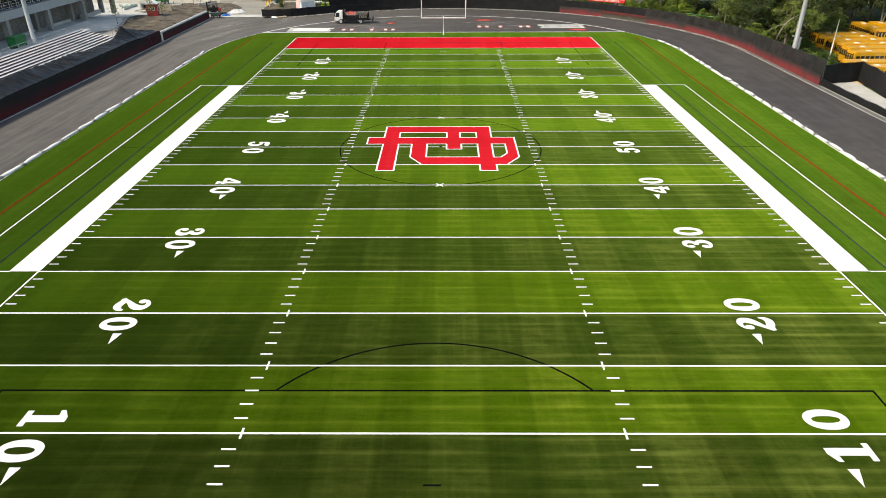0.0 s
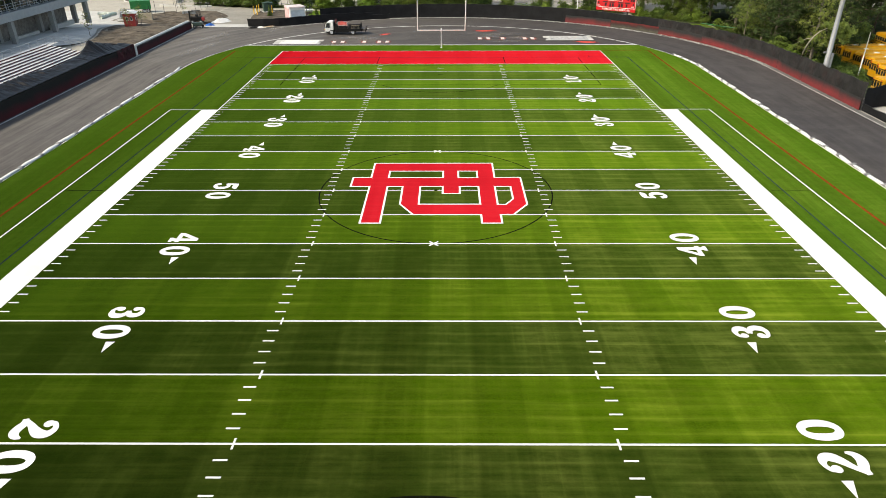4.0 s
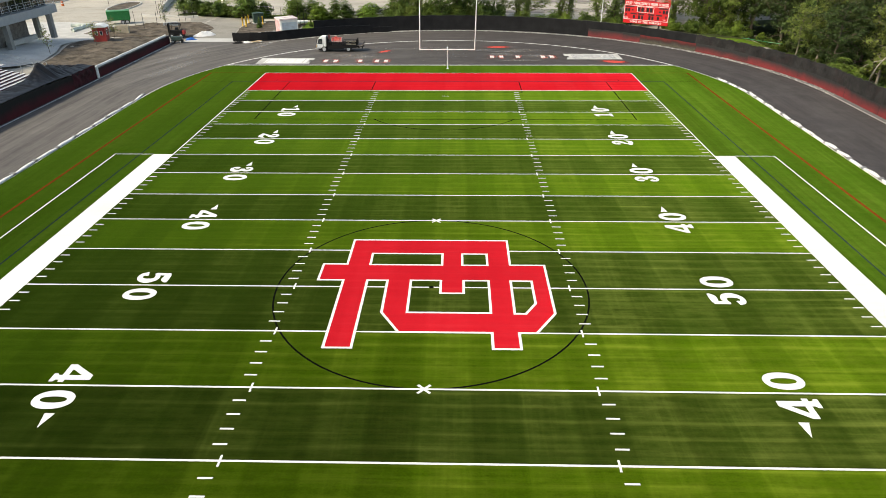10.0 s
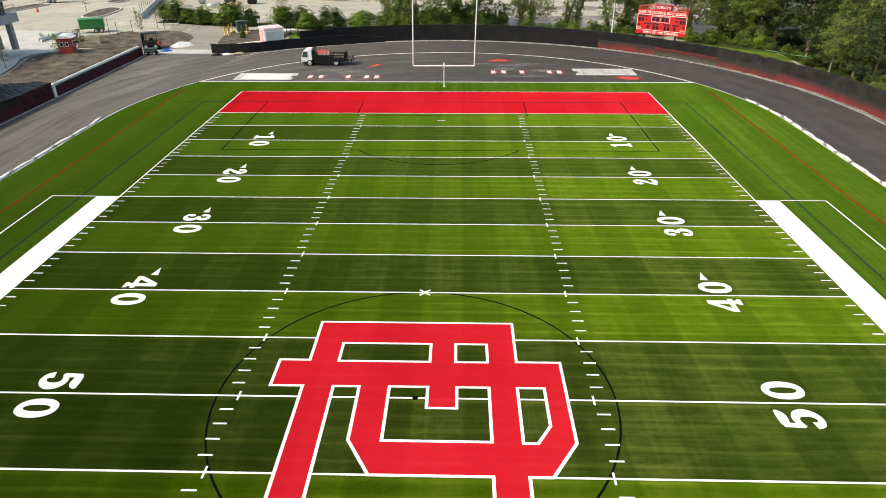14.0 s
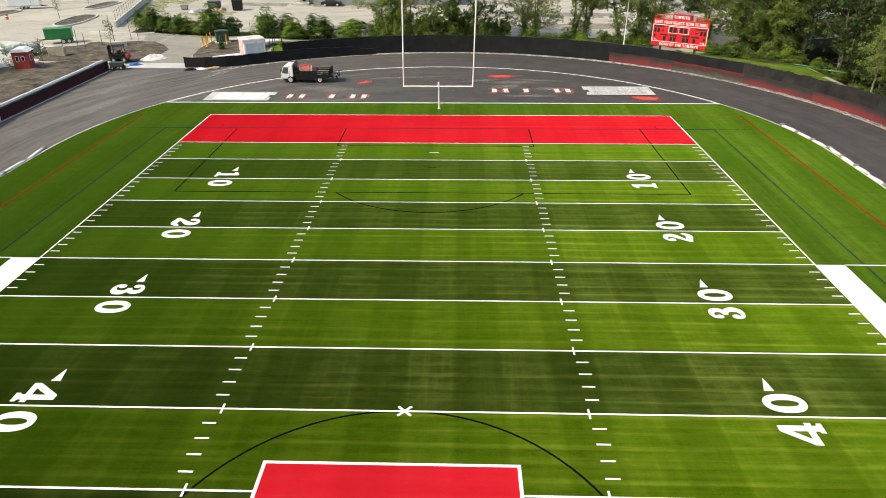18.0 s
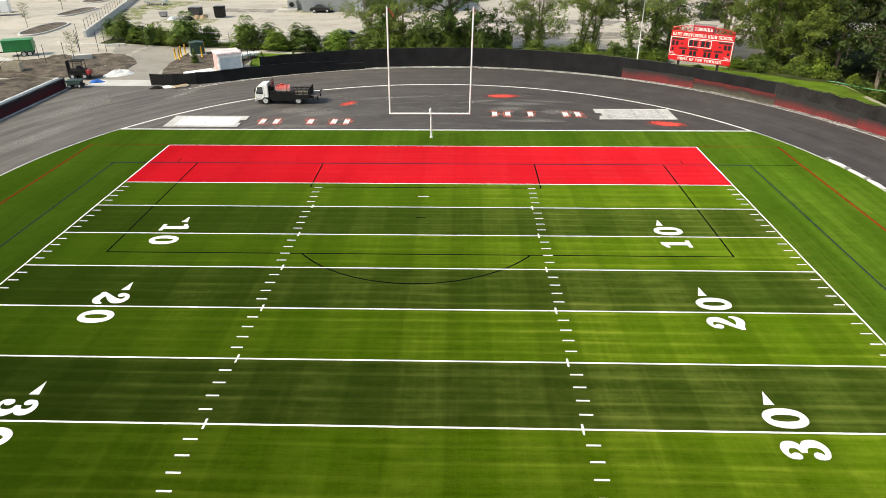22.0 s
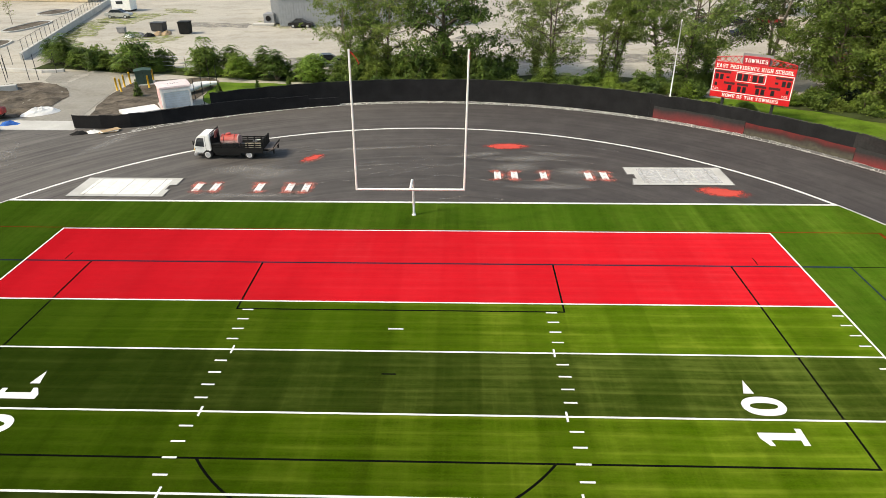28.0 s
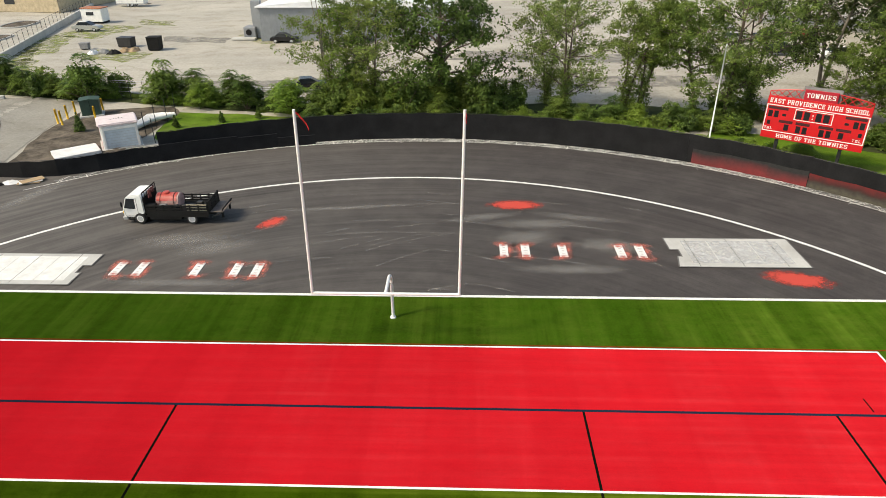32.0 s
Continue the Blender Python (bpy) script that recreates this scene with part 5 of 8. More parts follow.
for x, y, rx, ry, tn in ((-5, 72, 6, 0.4, 8), (9, 69.5, 4, 0.9, 0), (-15, 66.5, 4, 1.4, 5), (-30, 74, 5, 1, 70), (-40, 66, 7, 2.0, 70), (-38, 58, 8, 1.5, 75), (-12.5, 65.5, 3, 1.2, 20), (8, 67.4, 2.6, 1.3, 10), (13.5, 66.2, 2.8, 1.2, -10), (10.5, 63.0, 4, 0.7, 0), (-13, 60.9, 5, 0.5, 0), (5, 70.5, 3, 0.7, 15), (12, 70.6, 3.5, 0.6, -12)):
    patch(dust, x, y, rx, ry, tn, -0.0235, "pale dust on the asphalt")


def streak_mat():
    m, nt, bsdf = nodes_of("dust_streak")
    n = noise_at(nt, 1.2, (1.0, 1.6, 1), detail=7, rough=0.75)
    bsdf.inputs["Base Color"].default_value = (0.36, 0.34, 0.31, 1)
    bsdf.inputs["Roughness"].default_value = 0.95
    nt.links.new(remap(nt, n, 0.42, 0.72, 0.0, 0.58), bsdf.inputs["Alpha"])
    return m


STREAK = streak_mat()
srng = random.Random(31)
for k in range(72):
    if k < 44:
        cx, cy, r = srng.uniform(-4, 8), srng.uniform(44, 58), srng.uniform(9, 22)
        a0 = srng.uniform(50, 115)
    else:
        cx, cy, r = -41 + srng.uniform(-2, 2), 70 + srng.uniform(-5, 2), srng.uniform(1.5, 6.5)
        a0 = srng.uniform(-80, 70)
    a1 = a0 + srng.uniform(5, 26) * (1 if k < 44 else 3)
    pts = [p for p in arc(cx, cy, r, a0, a1, 18) if p[1] > 60.2 and (math.hypot(p[0], p[1] - ARC_Y) < 44 or (-44.8 < p[0] < -36 and p[1] < 76.5))]
    if len(pts) < 4:
        continue
    part("dust_streak", ribbon(B(), pts, [0.04 + 0.22 * srng.random() * math.sin(math.pi * (i + 0.5) / len(pts)) for i in range(len(pts))]), STREAK, track, "thin pale tyre dust streak", at=pose(0, 0, -0.0225 + 0.00001 * k))
STENCIL = plain("stencil_grey", (0.52, 0.47, 0.45), 0.9, vary=0.5, scale=0.15)
block = finish(box(B(), -0.27, 0.27, -0.82, 0.82, -0.03, 0.008, 0.006), "marker_board", WHITE_PLASTIC)
for xs, yc in (((6.4, 7.8, 10.2, 13.9, 15.2), 65.4), ((-17.65, -16.25, -12.7, -10.25, -8.95), 62.5)):
    for x in xs:
        sh = thing("marker_board", "white painted rectangle with red overspray on the asphalt", "ground marking", pose(x, yc, 0.0), group="white markings in the bay")
        part("white_panel", block, None, sh)
        bm = B()
        for k in range(3):
            w = rng.uniform(0.06, 0.13)
            rect(bm, -w, w, -0.44 + k * 0.36, -0.33 + k * 0.36, 0.011)
        part("stencil", bm, STENCIL, sh, "grey stencil marks")
        for k in range(2):
            patch(halo, x + rng.uniform(-0.15, 0.15), yc + (k - 0.5) * 1.75, rng.uniform(0.6, 0.95), rng.uniform(0.35, 0.55), rng.uniform(-20, 20), -0.0215 + 0.0003 * k)
        for k in range(2):
            patch(halo, x + rng.uniform(-0.05, 0.05), yc + (k - 0.5) * rng.uniform(1.35, 1.6), 0.36, 0.26, rng.uniform(-20, 20), 0.0095)
        patch(halo, x + rng.choice((-0.4, 0.4)), yc + rng.uniform(-0.4, 0.4), 0.35, 0.9, rng.uniform(-8, 8), -0.0208)


def jump_pad(x0, x1, y0, y1, notch, label):
    pad = thing("slab", label, "slab", pose((x0 + x1) / 2, (y0 + y1) / 2, 0))
    w, d = (x1 - x0) / 2, (y1 - y0) / 2
    nx = 0.55
    if notch > 0:
        loop = [(-w, -d), (w - nx * 0.4, -d), (w - nx * 0.4, -0.5), (w - nx, -0.5), (w - nx, 0.4), (w, 0.4), (w, d), (-w, d)]
    else:
        loop = [(w, d), (-w, d), (-w, 0.3), (-w + nx, 0.3), (-w + nx, -0.6), (-w + nx * 0.5, -0.6), (-w, -d), (w, -d)]
    part("slab_body", filled("slab_body", [loop], CONCRETE, 0.015), None, pad)
    part("slab_rim", ribbon(B(), loop, 0.09, z=0.018, closed=True), CONCRETE_DARK, pad, "dark steel rim")
    for k in range(1, 6):
        xx = -w + 2 * w * k / 6
        part("joint", rect(B(), xx - 0.02, xx + 0.02, -d + 0.1, d - 0.1, 0.02), CONCRETE_DARK if k % 2 else CONCRETE, pad)
    part("white_wash", rect(B(), -w * 0.75, w * 0.8, -d * 0.75, d * 0.8, 0.019), LINE_PAINT if notch > 0 else CHALK, pad, "chalky white coating")


jump_pad(-27.4, -19.5, 60.45, 64.35, 1, "pale concrete slab with a chalky white coating set in the asphalt")
jump_pad(17.1, 25.2, 63.4, 67.35, -1, "pale grey concrete slab with a notched edge set in the asphalt")


# ---- vehicles ----
def wheel_on(parent, x, y, z, r, w, side, rim=None):
    wh = part("wheel", tube(B(), [(x, y - w / 2, z), (x, y + w / 2, z)], r * 0.5, 14), STEEL, parent)
    bm = B()
    prof = [(r * 0.66, -w / 2), (r * 0.93, -w / 2), (r, -w * 0.3), (r, w * 0.3), (r * 0.93, w / 2), (r * 0.66, w / 2)]
    rings = [[bm.verts.new((x + pr * math.cos(2 * math.pi * k / 18), y + py, z + pr * math.sin(2 * math.pi * k / 18))) for k in range(18)] for pr, py in prof]
    for r0, r1 in zip(rings, rings[1:]):
        for k in range(18):
            bm.faces.new((r0[k], r0[(k + 1) % 18], r1[(k + 1) % 18], r1[k]))
    part("tyre", bm, RUBBER, wh, smooth=False)
    part("rim", tube(B(), [(x, y + side * w * 0.25, z), (x, y + side * w * 0.46, z)], [r * 0.68, r * 0.62], 16), rim or WHITE_PAINT, wh)
    return wh


def prism(bm, prof, y0, y1, bevel=0.0):
    """Extrudes an x-z outline from y0 to y1."""
    a = [bm.verts.new((x, y0, z)) for x, z in prof]
    b = [bm.verts.new((x, y1, z)) for x, z in prof]
    fs = [bm.faces.new(a), bm.faces.new(b[::-1])]
    n = len(prof)
    for i in range(n):
        fs.append(bm.faces.new((a[(i + 1) % n], a[i], b[i], b[(i + 1) % n])))
    bmesh.ops.recalc_face_normals(bm, faces=fs)
    if bevel:
        bmesh.ops.bevel(bm, geom=list({e for f in fs for e in f.edges}), offset=bevel, segments=2, affect="EDGES")
    return bm


# flatbed lorry: local x forward is -x, origin on the ground under the cab's near front corner
truck = thing("flatbed_truck", "white cab-over truck with a black stake bed and a red tank", "truck", pose(-20.42, 68.85, 0))
truck.scale = (0.945, 1.0, 0.97)
cab_prof = [(0.22, 0.5), (0.24, 1.15), (0.58, 2.0), (0.88, 2.2), (1.75, 2.22), (1.85, 2.08), (1.85, 0.5)]
part("cab", prism(B(), cab_prof, 0.12, 2.05, 0.06), WHITE_PAINT, truck)
part("bumper", box(B(), 0.14, 0.5, 0.08, 2.1, 0.3, 0.58, 0.04), plain("bumper_grey", (0.32, 0.32, 0.31), 0.5), truck, "grey bumper")
part("cab_step", box(B(), 0.55, 0.98, 0.10, 0.3, 0.28, 0.42, 0.02), BLACK_PAINT, truck)
part("cab_skirt", box(B(), 1.5, 1.84, 0.105, 2.065, 0.45, 0.78, 0.02), BLACK_PAINT, truck)
ws = B()
for a, b in (((0.27, 1.22), (0.555, 1.94)),):
    ws.faces.new([ws.verts.new(v) for v in ((a[0] - 0.015, 0.25, a[1]), (a[0] - 0.015, 1.92, a[1]), (b[0] - 0.015, 1.85, b[1]), (b[0] - 0.015, 0.32, b[1]))])
part("windscreen", ws, GLASS, truck)
for yy, nm in ((0.113, 1), (2.057, -1)):
    bm = B()
    bm.faces.new([bm.verts.new((x, yy, z)) for x, z in ((0.36, 1.22), (1.22, 1.14), (1.26, 1.96), (0.66, 1.98))])
    dr = part("side_window", bm, GLASS, truck)
    bm = B()
    ribbon(bm, [(1.36, 0.62), (1.38, 2.05)], 0.025)
    ribbon(bm, [(0.34, 1.14), (0.40, 0.62), (1.36, 0.62)], 0.022)
    for v in bm.verts:
        v.co = (v.co.x, yy - nm * 0.004, v.co.y)
    part("door_gap", bm, DARK_STEEL, truck)
    part("door_handle", box(B(), 0.92, 1.08, yy - 0.02, yy + 0.02, 1.2, 1.26), BLACK_PAINT, truck)
    part("mirror", box(B(), 0.3, 0.38, yy - nm * 0.2 - 0.07, yy - nm * 0.2 + 0.07, 1.4, 1.78, 0.02), BLACK_PAINT, truck)
    part("headlight", box(B(), 0.18, 0.28, 0.3 if nm > 0 else 1.6, 0.6 if nm > 0 else 1.9, 0.78, 0.98, 0.02), GLASS, truck)
    part("indicator", box(B(), 0.19, 0.29, 0.14 if nm > 0 else 1.93, 0.27 if nm > 0 else 2.04, 0.8, 0.96, 0.01), YELLOW, truck)
part("wheel_arch", tube(B(), [(1.45, 0.13, 0.5), (1.45, 2.04, 0.5)], 0.5, 20), BLACK_PAINT, truck)
part("chassis", box(B(), 0.5, 7.0, 0.65, 1.5, 0.55, 0.85, 0.02), BLACK_PAINT, truck)
part("fuel_tank", box(B(), 2.4, 3.5, 0.2, 0.6, 0.42, 0.82, 0.06), BLACK_PAINT, truck)
part("deck", box(B(), 2.0, 6.75, 0.02, 2.18, 0.86, 0.98, 0.02), BLACK_PAINT, truck)
part("headboard", box(B(), 1.93, 2.0, 0.02, 2.18, 0.86, 2.02, 0.02), BLACK_PAINT, truck)
for k in range(7):
    part("headboard_bar", box(B(), 1.95, 1.99, 0.05 + k * 0.345, 0.1 + k * 0.345, 2.02, 2.42), BLACK_PAINT, truck)
part("headboard_rail", box(B(), 1.94, 2.0, 0.02, 2.18, 2.38, 2.45, 0.01), BLACK_PAINT, truck)
part("tool_chest", box(B(), 2.05, 2.75, 0.12, 0.52, 0.98, 1.5, 0.03), BLACK_PAINT, truck, "black steel tool chest")
part("tool_chest", box(B(), 2.85, 4.3, 0.12, 0.5, 0.98, 1.36, 0.03), DARK_STEEL, truck, "dark steel tool chest")
for yy in (0.05, 2.15):
    for i in range(8):
        xx = 2.1 + i * 0.65
        part("stake", box(B(), xx - 0.045, xx + 0.04, yy - 0.04, yy + 0.04, 0.8, 1.52), BLACK_PAINT, truck)
    for z in (0.98, 1.17, 1.38):
        part("rack_rail", box(B(), 2.1, 6.72, yy - 0.03, yy + 0.03, z, z + 0.11, 0.005), BLACK_PAINT, truck)
    part("bed_skirt", box(B(), 2.05, 6.7, yy - 0.03, yy + 0.03, 0.58, 0.9, 0.01), BLACK_PAINT, truck)
    part("side_box", box(B(), 2.2, 4.6, min(yy, 1.8), min(yy, 1.8) + 0.35, 0.36, 0.8, 0.02), BLACK_PAINT, truck, "black underbody box")
for z in (0.98, 1.16, 1.36):
    part("rack_board", box(B(), 5.1, 6.6, 0.085, 0.11, z + 0.04, z + 0.19), WOOD, truck, "pale timber board")
for z in (1.05, 1.25, 1.45, 1.65):
    part("tail_rail", box(B(), 6.68, 6.76, 0.05, 2.15, z, z + 0.12), BLACK_PAINT, truck)
for y in (0.08, 0.75, 1.45, 2.12):
    part("tail_stake", box(B(), 6.66, 6.78, y - 0.04, y + 0.04, 0.9, 1.8), BLACK_PAINT, truck)
part("tail_lift", box(B(), 6.8, 7.75, 0.15, 2.05, 0.92, 0.98, 0.01), plain("lift_plate", (0.16, 0.13, 0.11), 0.7, 0.2, vary=0.3), truck, "rusty open tail lift platform")
part("lift_frame", tube(B(), [(6.9, 0.2, 0.55), (7.6, 0.2, 0.85), (7.78, 0.2, 1.2), (7.78, 2.0, 1.2), (7.6, 2.0, 0.85), (6.9, 2.0, 0.55)], 0.055, 6), BLACK_PAINT, truck)
for y in (0.35, 1.85):
    part("lift_arm", box(B(), 7.55, 7.7, y - 0.05, y + 0.05, 0.45, 0.95, 0.01), BLACK_PAINT, truck)
CLEAR_TANK = plain("pale_pink_plastic", (0.50, 0.30, 0.27), 0.4, vary=0.35, scale=2.5)
tank = part("tank", tube(B(), [(2.55, 1.12, 1.45), (2.62, 1.12, 1.45), (4.3, 1.12, 1.45), (4.38, 1.12, 1.45)], [0.42, 0.56, 0.56, 0.42], 24), CLEAR_TANK, truck, "pale tank stained with red paint")
bm = B()
rows = []
for x in (2.66, 2.9, 3.4, 3.9, 4.2):
    rows.append([bm.verts.new((x + 0.04 * noise.noise(Vector((x * 3, a * 0.05, 1))), 1.12 - 0.575 * math.cos(radians(a)), 1.45 + 0.575 * math.sin(radians(a)))) for a in range(15, 166, 10)])
for p, q in zip(rows, rows[1:]):
    for k in range(len(p) - 1):
        bm.faces.new((p[k], q[k], q[k + 1], p[k + 1]))
part("red_coat", bm, TANK_RED, tank, "red paint coating over the tank", smooth=True)
part("filler_cap", tube(B(), [(3.3, 1.12, 2.0), (3.3, 1.12, 2.1), (3.3, 1.12, 2.14)], [0.24, 0.24, 0.16], 16), TANK_RED, tank)
for x in (2.95, 3.95):
    part("tank_band", tube(B(), [(x, 1.12 + 0.59 * math.cos(radians(a)), 1.45 + 0.59 * math.sin(radians(a))) for a in range(-10, 191, 12)], 0.022, 5), DARK_STEEL, tank, "steel strap")
bm = B()
tube(bm, [(2.25, 0.4, 1.9), (2.15, 0.7, 2.35), (2.35, 1.1, 2.5), (2.2, 1.6, 2.35)], 0.05, 6)
tube(bm, [(2.3, 0.6, 1.9), (2.3, 0.65, 2.45)], 0.09, 8)
box(bm, 2.1, 2.4, 0.85, 1.15, 2.15, 2.4, 0.03)
part("hose_reel", bm, plain("dull_red", (0.10, 0.022, 0.02), 0.6, vary=0.4), truck, "dull red hose and pump fittings")
for i in range(10):
    x, y = rng.uniform(2.9, 6.0), rng.uniform(0.3, 1.75)
    part("load", box(B(), x, x + rng.uniform(0.3, 0.6), y, y + 0.3, 0.98, 0.98 + rng.uniform(0.15, 0.45), 0.03), (DARK_STEEL, BLACK_PAINT, GREY_CLOTH, DARK_STEEL)[i % 4], truck, "tool box or bag on the bed")
for y, sd in ((0.14, -1), (2.04, 1)):
    wheel_on(truck, 1.45, y, 0.41, 0.41, 0.22, sd)
    wheel_on(truck, 5.35, y + 0.06 * sd * -1, 0.41, 0.41, 0.30, sd)


def car(x, y, turn, paint, label, z=0.0, big=1.0):
    c = thing("car", label, "car", pose(x, y, z, 0, 0, turn), group="cars in the far lot")
    body = [(-2.2, 0.35), (-2.25, 0.7), (-2.1, 0.9), (-1.5, 0.95), (1.2, 0.92), (2.0, 0.82), (2.2, 0.6), (2.2, 0.35)]
    roof = [(-1.55, 0.92), (-1.0, 1.42), (0.3, 1.45), (1.15, 0.92)]
    k = Matrix.Diagonal((big, 1, big, 1))
    bm = prism(B(), body, -0.88, 0.88, 0.06)
    bm.transform(k)
    part("body", bm, paint, c)
    bm = prism(B(), roof, -0.78, 0.78, 0.05)
    bm.transform(k)
    part("cabin", bm, GLASS, c)
    bm = box(B(), -0.95, 0.25, -0.7, 0.7, 1.42, 1.49, 0.02)
    bm.transform(k)
    part("roof", bm, paint, c)
    for wx in (-1.35, 1.35):
        for wy, sd in ((-0.8, -1), (0.8, 1)):
            wheel_on(c, wx * big, wy, 0.32, 0.32, 0.2, sd)
    return c


SILVER = plain("silver_paint", (0.5, 0.5, 0.48), 0.3, 0.4, vary=0.05)
CAR_BLACK = plain("black_car_paint", (0.012, 0.012, 0.014), 0.2, vary=0.05)
CAR_RED = plain("red_car_paint", (0.35, 0.02, 0.03), 0.3, vary=0.05)
car(-65.7, 150.6, 0, SILVER, "old silver saloon car parked on the gravel lot", big=1.15)
car(-15.2, 106.8, 15, CAR_BLACK, "black car parked behind the hedge", big=1.1)
car(57.5, 125.6, 8, WHITE_PAINT, "white pickup parked in the far lot", big=1.2)
car(50.5, 128.5, 8, CAR_BLACK, "dark pickup parked in the far lot", big=1.2)
car(55.5, 114.8, 70, WHITE_PAINT, "white car parked behind the trees")
car(58.0, 112.5, 70, CAR_RED, "red car parked behind the trees")
car(47.5, 139, 8, SILVER, "silver car parked in the far lot")
car(53.5, 141, 8, CAR_BLACK, "dark car parked in the far lot")
car(60.0, 142, 8, CAR_RED, "red car parked in the far lot")
car(50.0, 152, 8, WHITE_PAINT, "white car parked in the far lot")
car(-26.3, 139.0, 0, CAR_BLACK, "black car parked beside the metal building")
car(-14.0, 139.0, 0, CAR_BLACK, "dark car parked beside the metal building")


def bus():
    b = thing("school_bus", "yellow school bus with dark windows parked in a row", "bus", group="parked school buses")
    body = [(0.9, 0.45), (0.9, 2.75), (1.1, 3.0), (10.8, 3.0), (11.0, 2.8), (11.0, 0.45)]
    part("body", prism(B(), body, -1.2, 1.2, 0.12), BUS_YELLOW, b)
    part("bonnet", prism(B(), [(-0.75, 0.5), (-0.72, 1.25), (0.9, 1.55), (0.9, 0.5)], -1.05, 1.05, 0.1), BUS_YELLOW, b)
    bm = B()
    bm.faces.new([bm.verts.new(v) for v in ((0.885, -1.0, 1.6), (0.885, 1.0, 1.6), (0.885, 1.0, 2.45), (0.885, -1.0, 2.45))])
    part("windscreen", bm, GLASS, b)
    for i in range(12):
        for s in (-1, 1):
            x = 1.3 + i * 0.79
            part("window", box(B(), x, x + 0.62, s * 1.21 - 0.01, s * 1.21 + 0.01, 1.75, 2.4), GLASS, b)
    for s in (-1, 1):
        for z in (1.0, 1.45):
            part("rub_rail", box(B(), 1.0, 10.9, s * 1.215 - 0.015, s * 1.215 + 0.015, z, z + 0.08), BLACK_PAINT, b)
        part("lamp", box(B(), 0.8, 0.9, s * 0.8 - 0.12, s * 0.8 + 0.12, 2.6, 2.8, 0.02), BOARD_RED, b)
        wheel_on(b, 0.3, s * 1.05, 0.48, 0.48, 0.28, s)
        wheel_on(b, 8.2, s * 1.05, 0.48, 0.48, 0.28, s)
    for x in (3.5, 8.0):
        part("roof_hatch", box(B(), x - 0.35, x + 0.35, -0.35, 0.35, 2.98, 3.08, 0.03), WHITE_PAINT, b)
    for y in (-0.85, -0.3, 0.3, 0.85):
        part("rear_window", box(B(), 11.0, 11.02, y - 0.2, y + 0.2, 1.7, 2.45), GLASS, b)
    part("rear_door", box(B(), 11.0, 11.03, -0.5, 0.5, 0.7, 1.55, 0.01), BUS_YELLOW, b)
    part("rear_band", box(B(), 11.0, 11.02, -1.1, 1.1, 2.5, 2.62), BLACK_PAINT, b)
    part("rear_bumper", box(B(), 11.0, 11.16, -1.15, 1.15, 0.45, 0.7, 0.03), BLACK_PAINT, b)
    for y in (-0.9, 0.9):
        part("rear_lamp", box(B(), 11.0, 11.04, y - 0.1, y + 0.1, 2.66, 2.84, 0.01), BOARD_RED, b)
    part("grille", box(B(), -0.79, -0.74, -0.6, 0.6, 0.65, 1.15), BLACK_PAINT, b)
    return b


BUS_Z = -4.66
first_bus = bus()


def bus_pose(x, y, turn):
    """A bus whose flat rear end stands at x, y and whose roof runs away along turn."""
    far = Matrix.Rotation(radians(turn), 3, "Z") @ Vector((10.3, 0, 0))
    return pose(x + far.x, y + far.y, BUS_Z, 0, 0, turn + 180)


first_bus.matrix_basis = bus_pose(68.8, 67.8, 2)
for x, y, tn in ((68.6, 64.4, 2), (68.6, 61.2, 2), (68.4, 58.0, 2), (67.6, 54.8, 2), (66.7, 51.4, 2), (61.9, 44.2, 2), (61.9, 40.8, 2), (82.8, 71.6, 86), (86.4, 71.9, 86), (90.0, 72.3, 86), (93.6, 72.6, 86)):
    copy_thing(first_bus, bus_pose(x, y, tn))

# ---- scoreboard ----
board = thing("scoreboard", "large bright red scoreboard with white lettering on dark posts", "scoreboard", pose(32.28, 80.72, 0, 0, 0, -34.4))
W, H, ZB = 7.6, 3.55, 2.12
part("panel", box(B(), -W / 2, W / 2, 0, 0.22, ZB, ZB + H, 0.02), BOARD_RED, board)
for x in (-2.5, 2.3):
    part("post", box(B(), x - 0.13, x + 0.13, 0.22, 0.5, -0.1, ZB + H, 0.02), DARK_STEEL, board)
part("back_panel", box(B(), -1.35, 1.45, 0.3, 0.36, ZB + H, ZB + H + 1.02), GREY_CLOTH, board, "grey back of the header")
part("header", box(B(), -1.2, 1.25, 0.02, 0.2, ZB + H, ZB + H + 0.82, 0.02), plain("header_red", (0.42, 0.015, 0.03), 0.4, vary=0.06), board, "dark red name panel")


def strip(u0, u1, v0, v1, mat, name, label="", depth=0.012):
    x0, x1 = -W / 2 + W * u0, -W / 2 + W * u1
    z0, z1 = ZB + H * (1 - v1), ZB + H * (1 - v0)
    return part(name, box(B(), x0, x1, -depth, 0.005, z0, z1), mat, board, label)


BOARD_BLACK = plain("lamp_black", (0.012, 0.012, 0.014), 0.35, vary=0.2)
for (u0, u1, v0, v1) in ((0.004, 0.996, 0.195, 0.215), (0.004, 0.996, 0.815, 0.835), (0.004, 0.014, 0.215, 0.815), (0.986, 0.996, 0.215, 0.815)):
    strip(u0, u1, v0, v1, WHITE_PAINT, "border")
for (u0, u1, v0, v1) in ((0.295, 0.665, 0.235, 0.252), (0.295, 0.665, 0.475, 0.492), (0.295, 0.304, 0.252, 0.475), (0.656, 0.665, 0.252, 0.475)):
    strip(u0, u1, v0, v1, WHITE_PAINT, "clock_frame", depth=0.016)
for u in (0.34, 0.415, 0.53, 0.605):
    strip(u - 0.028, u + 0.028, 0.27, 0.46, BOARD_BLACK, "digit_window")
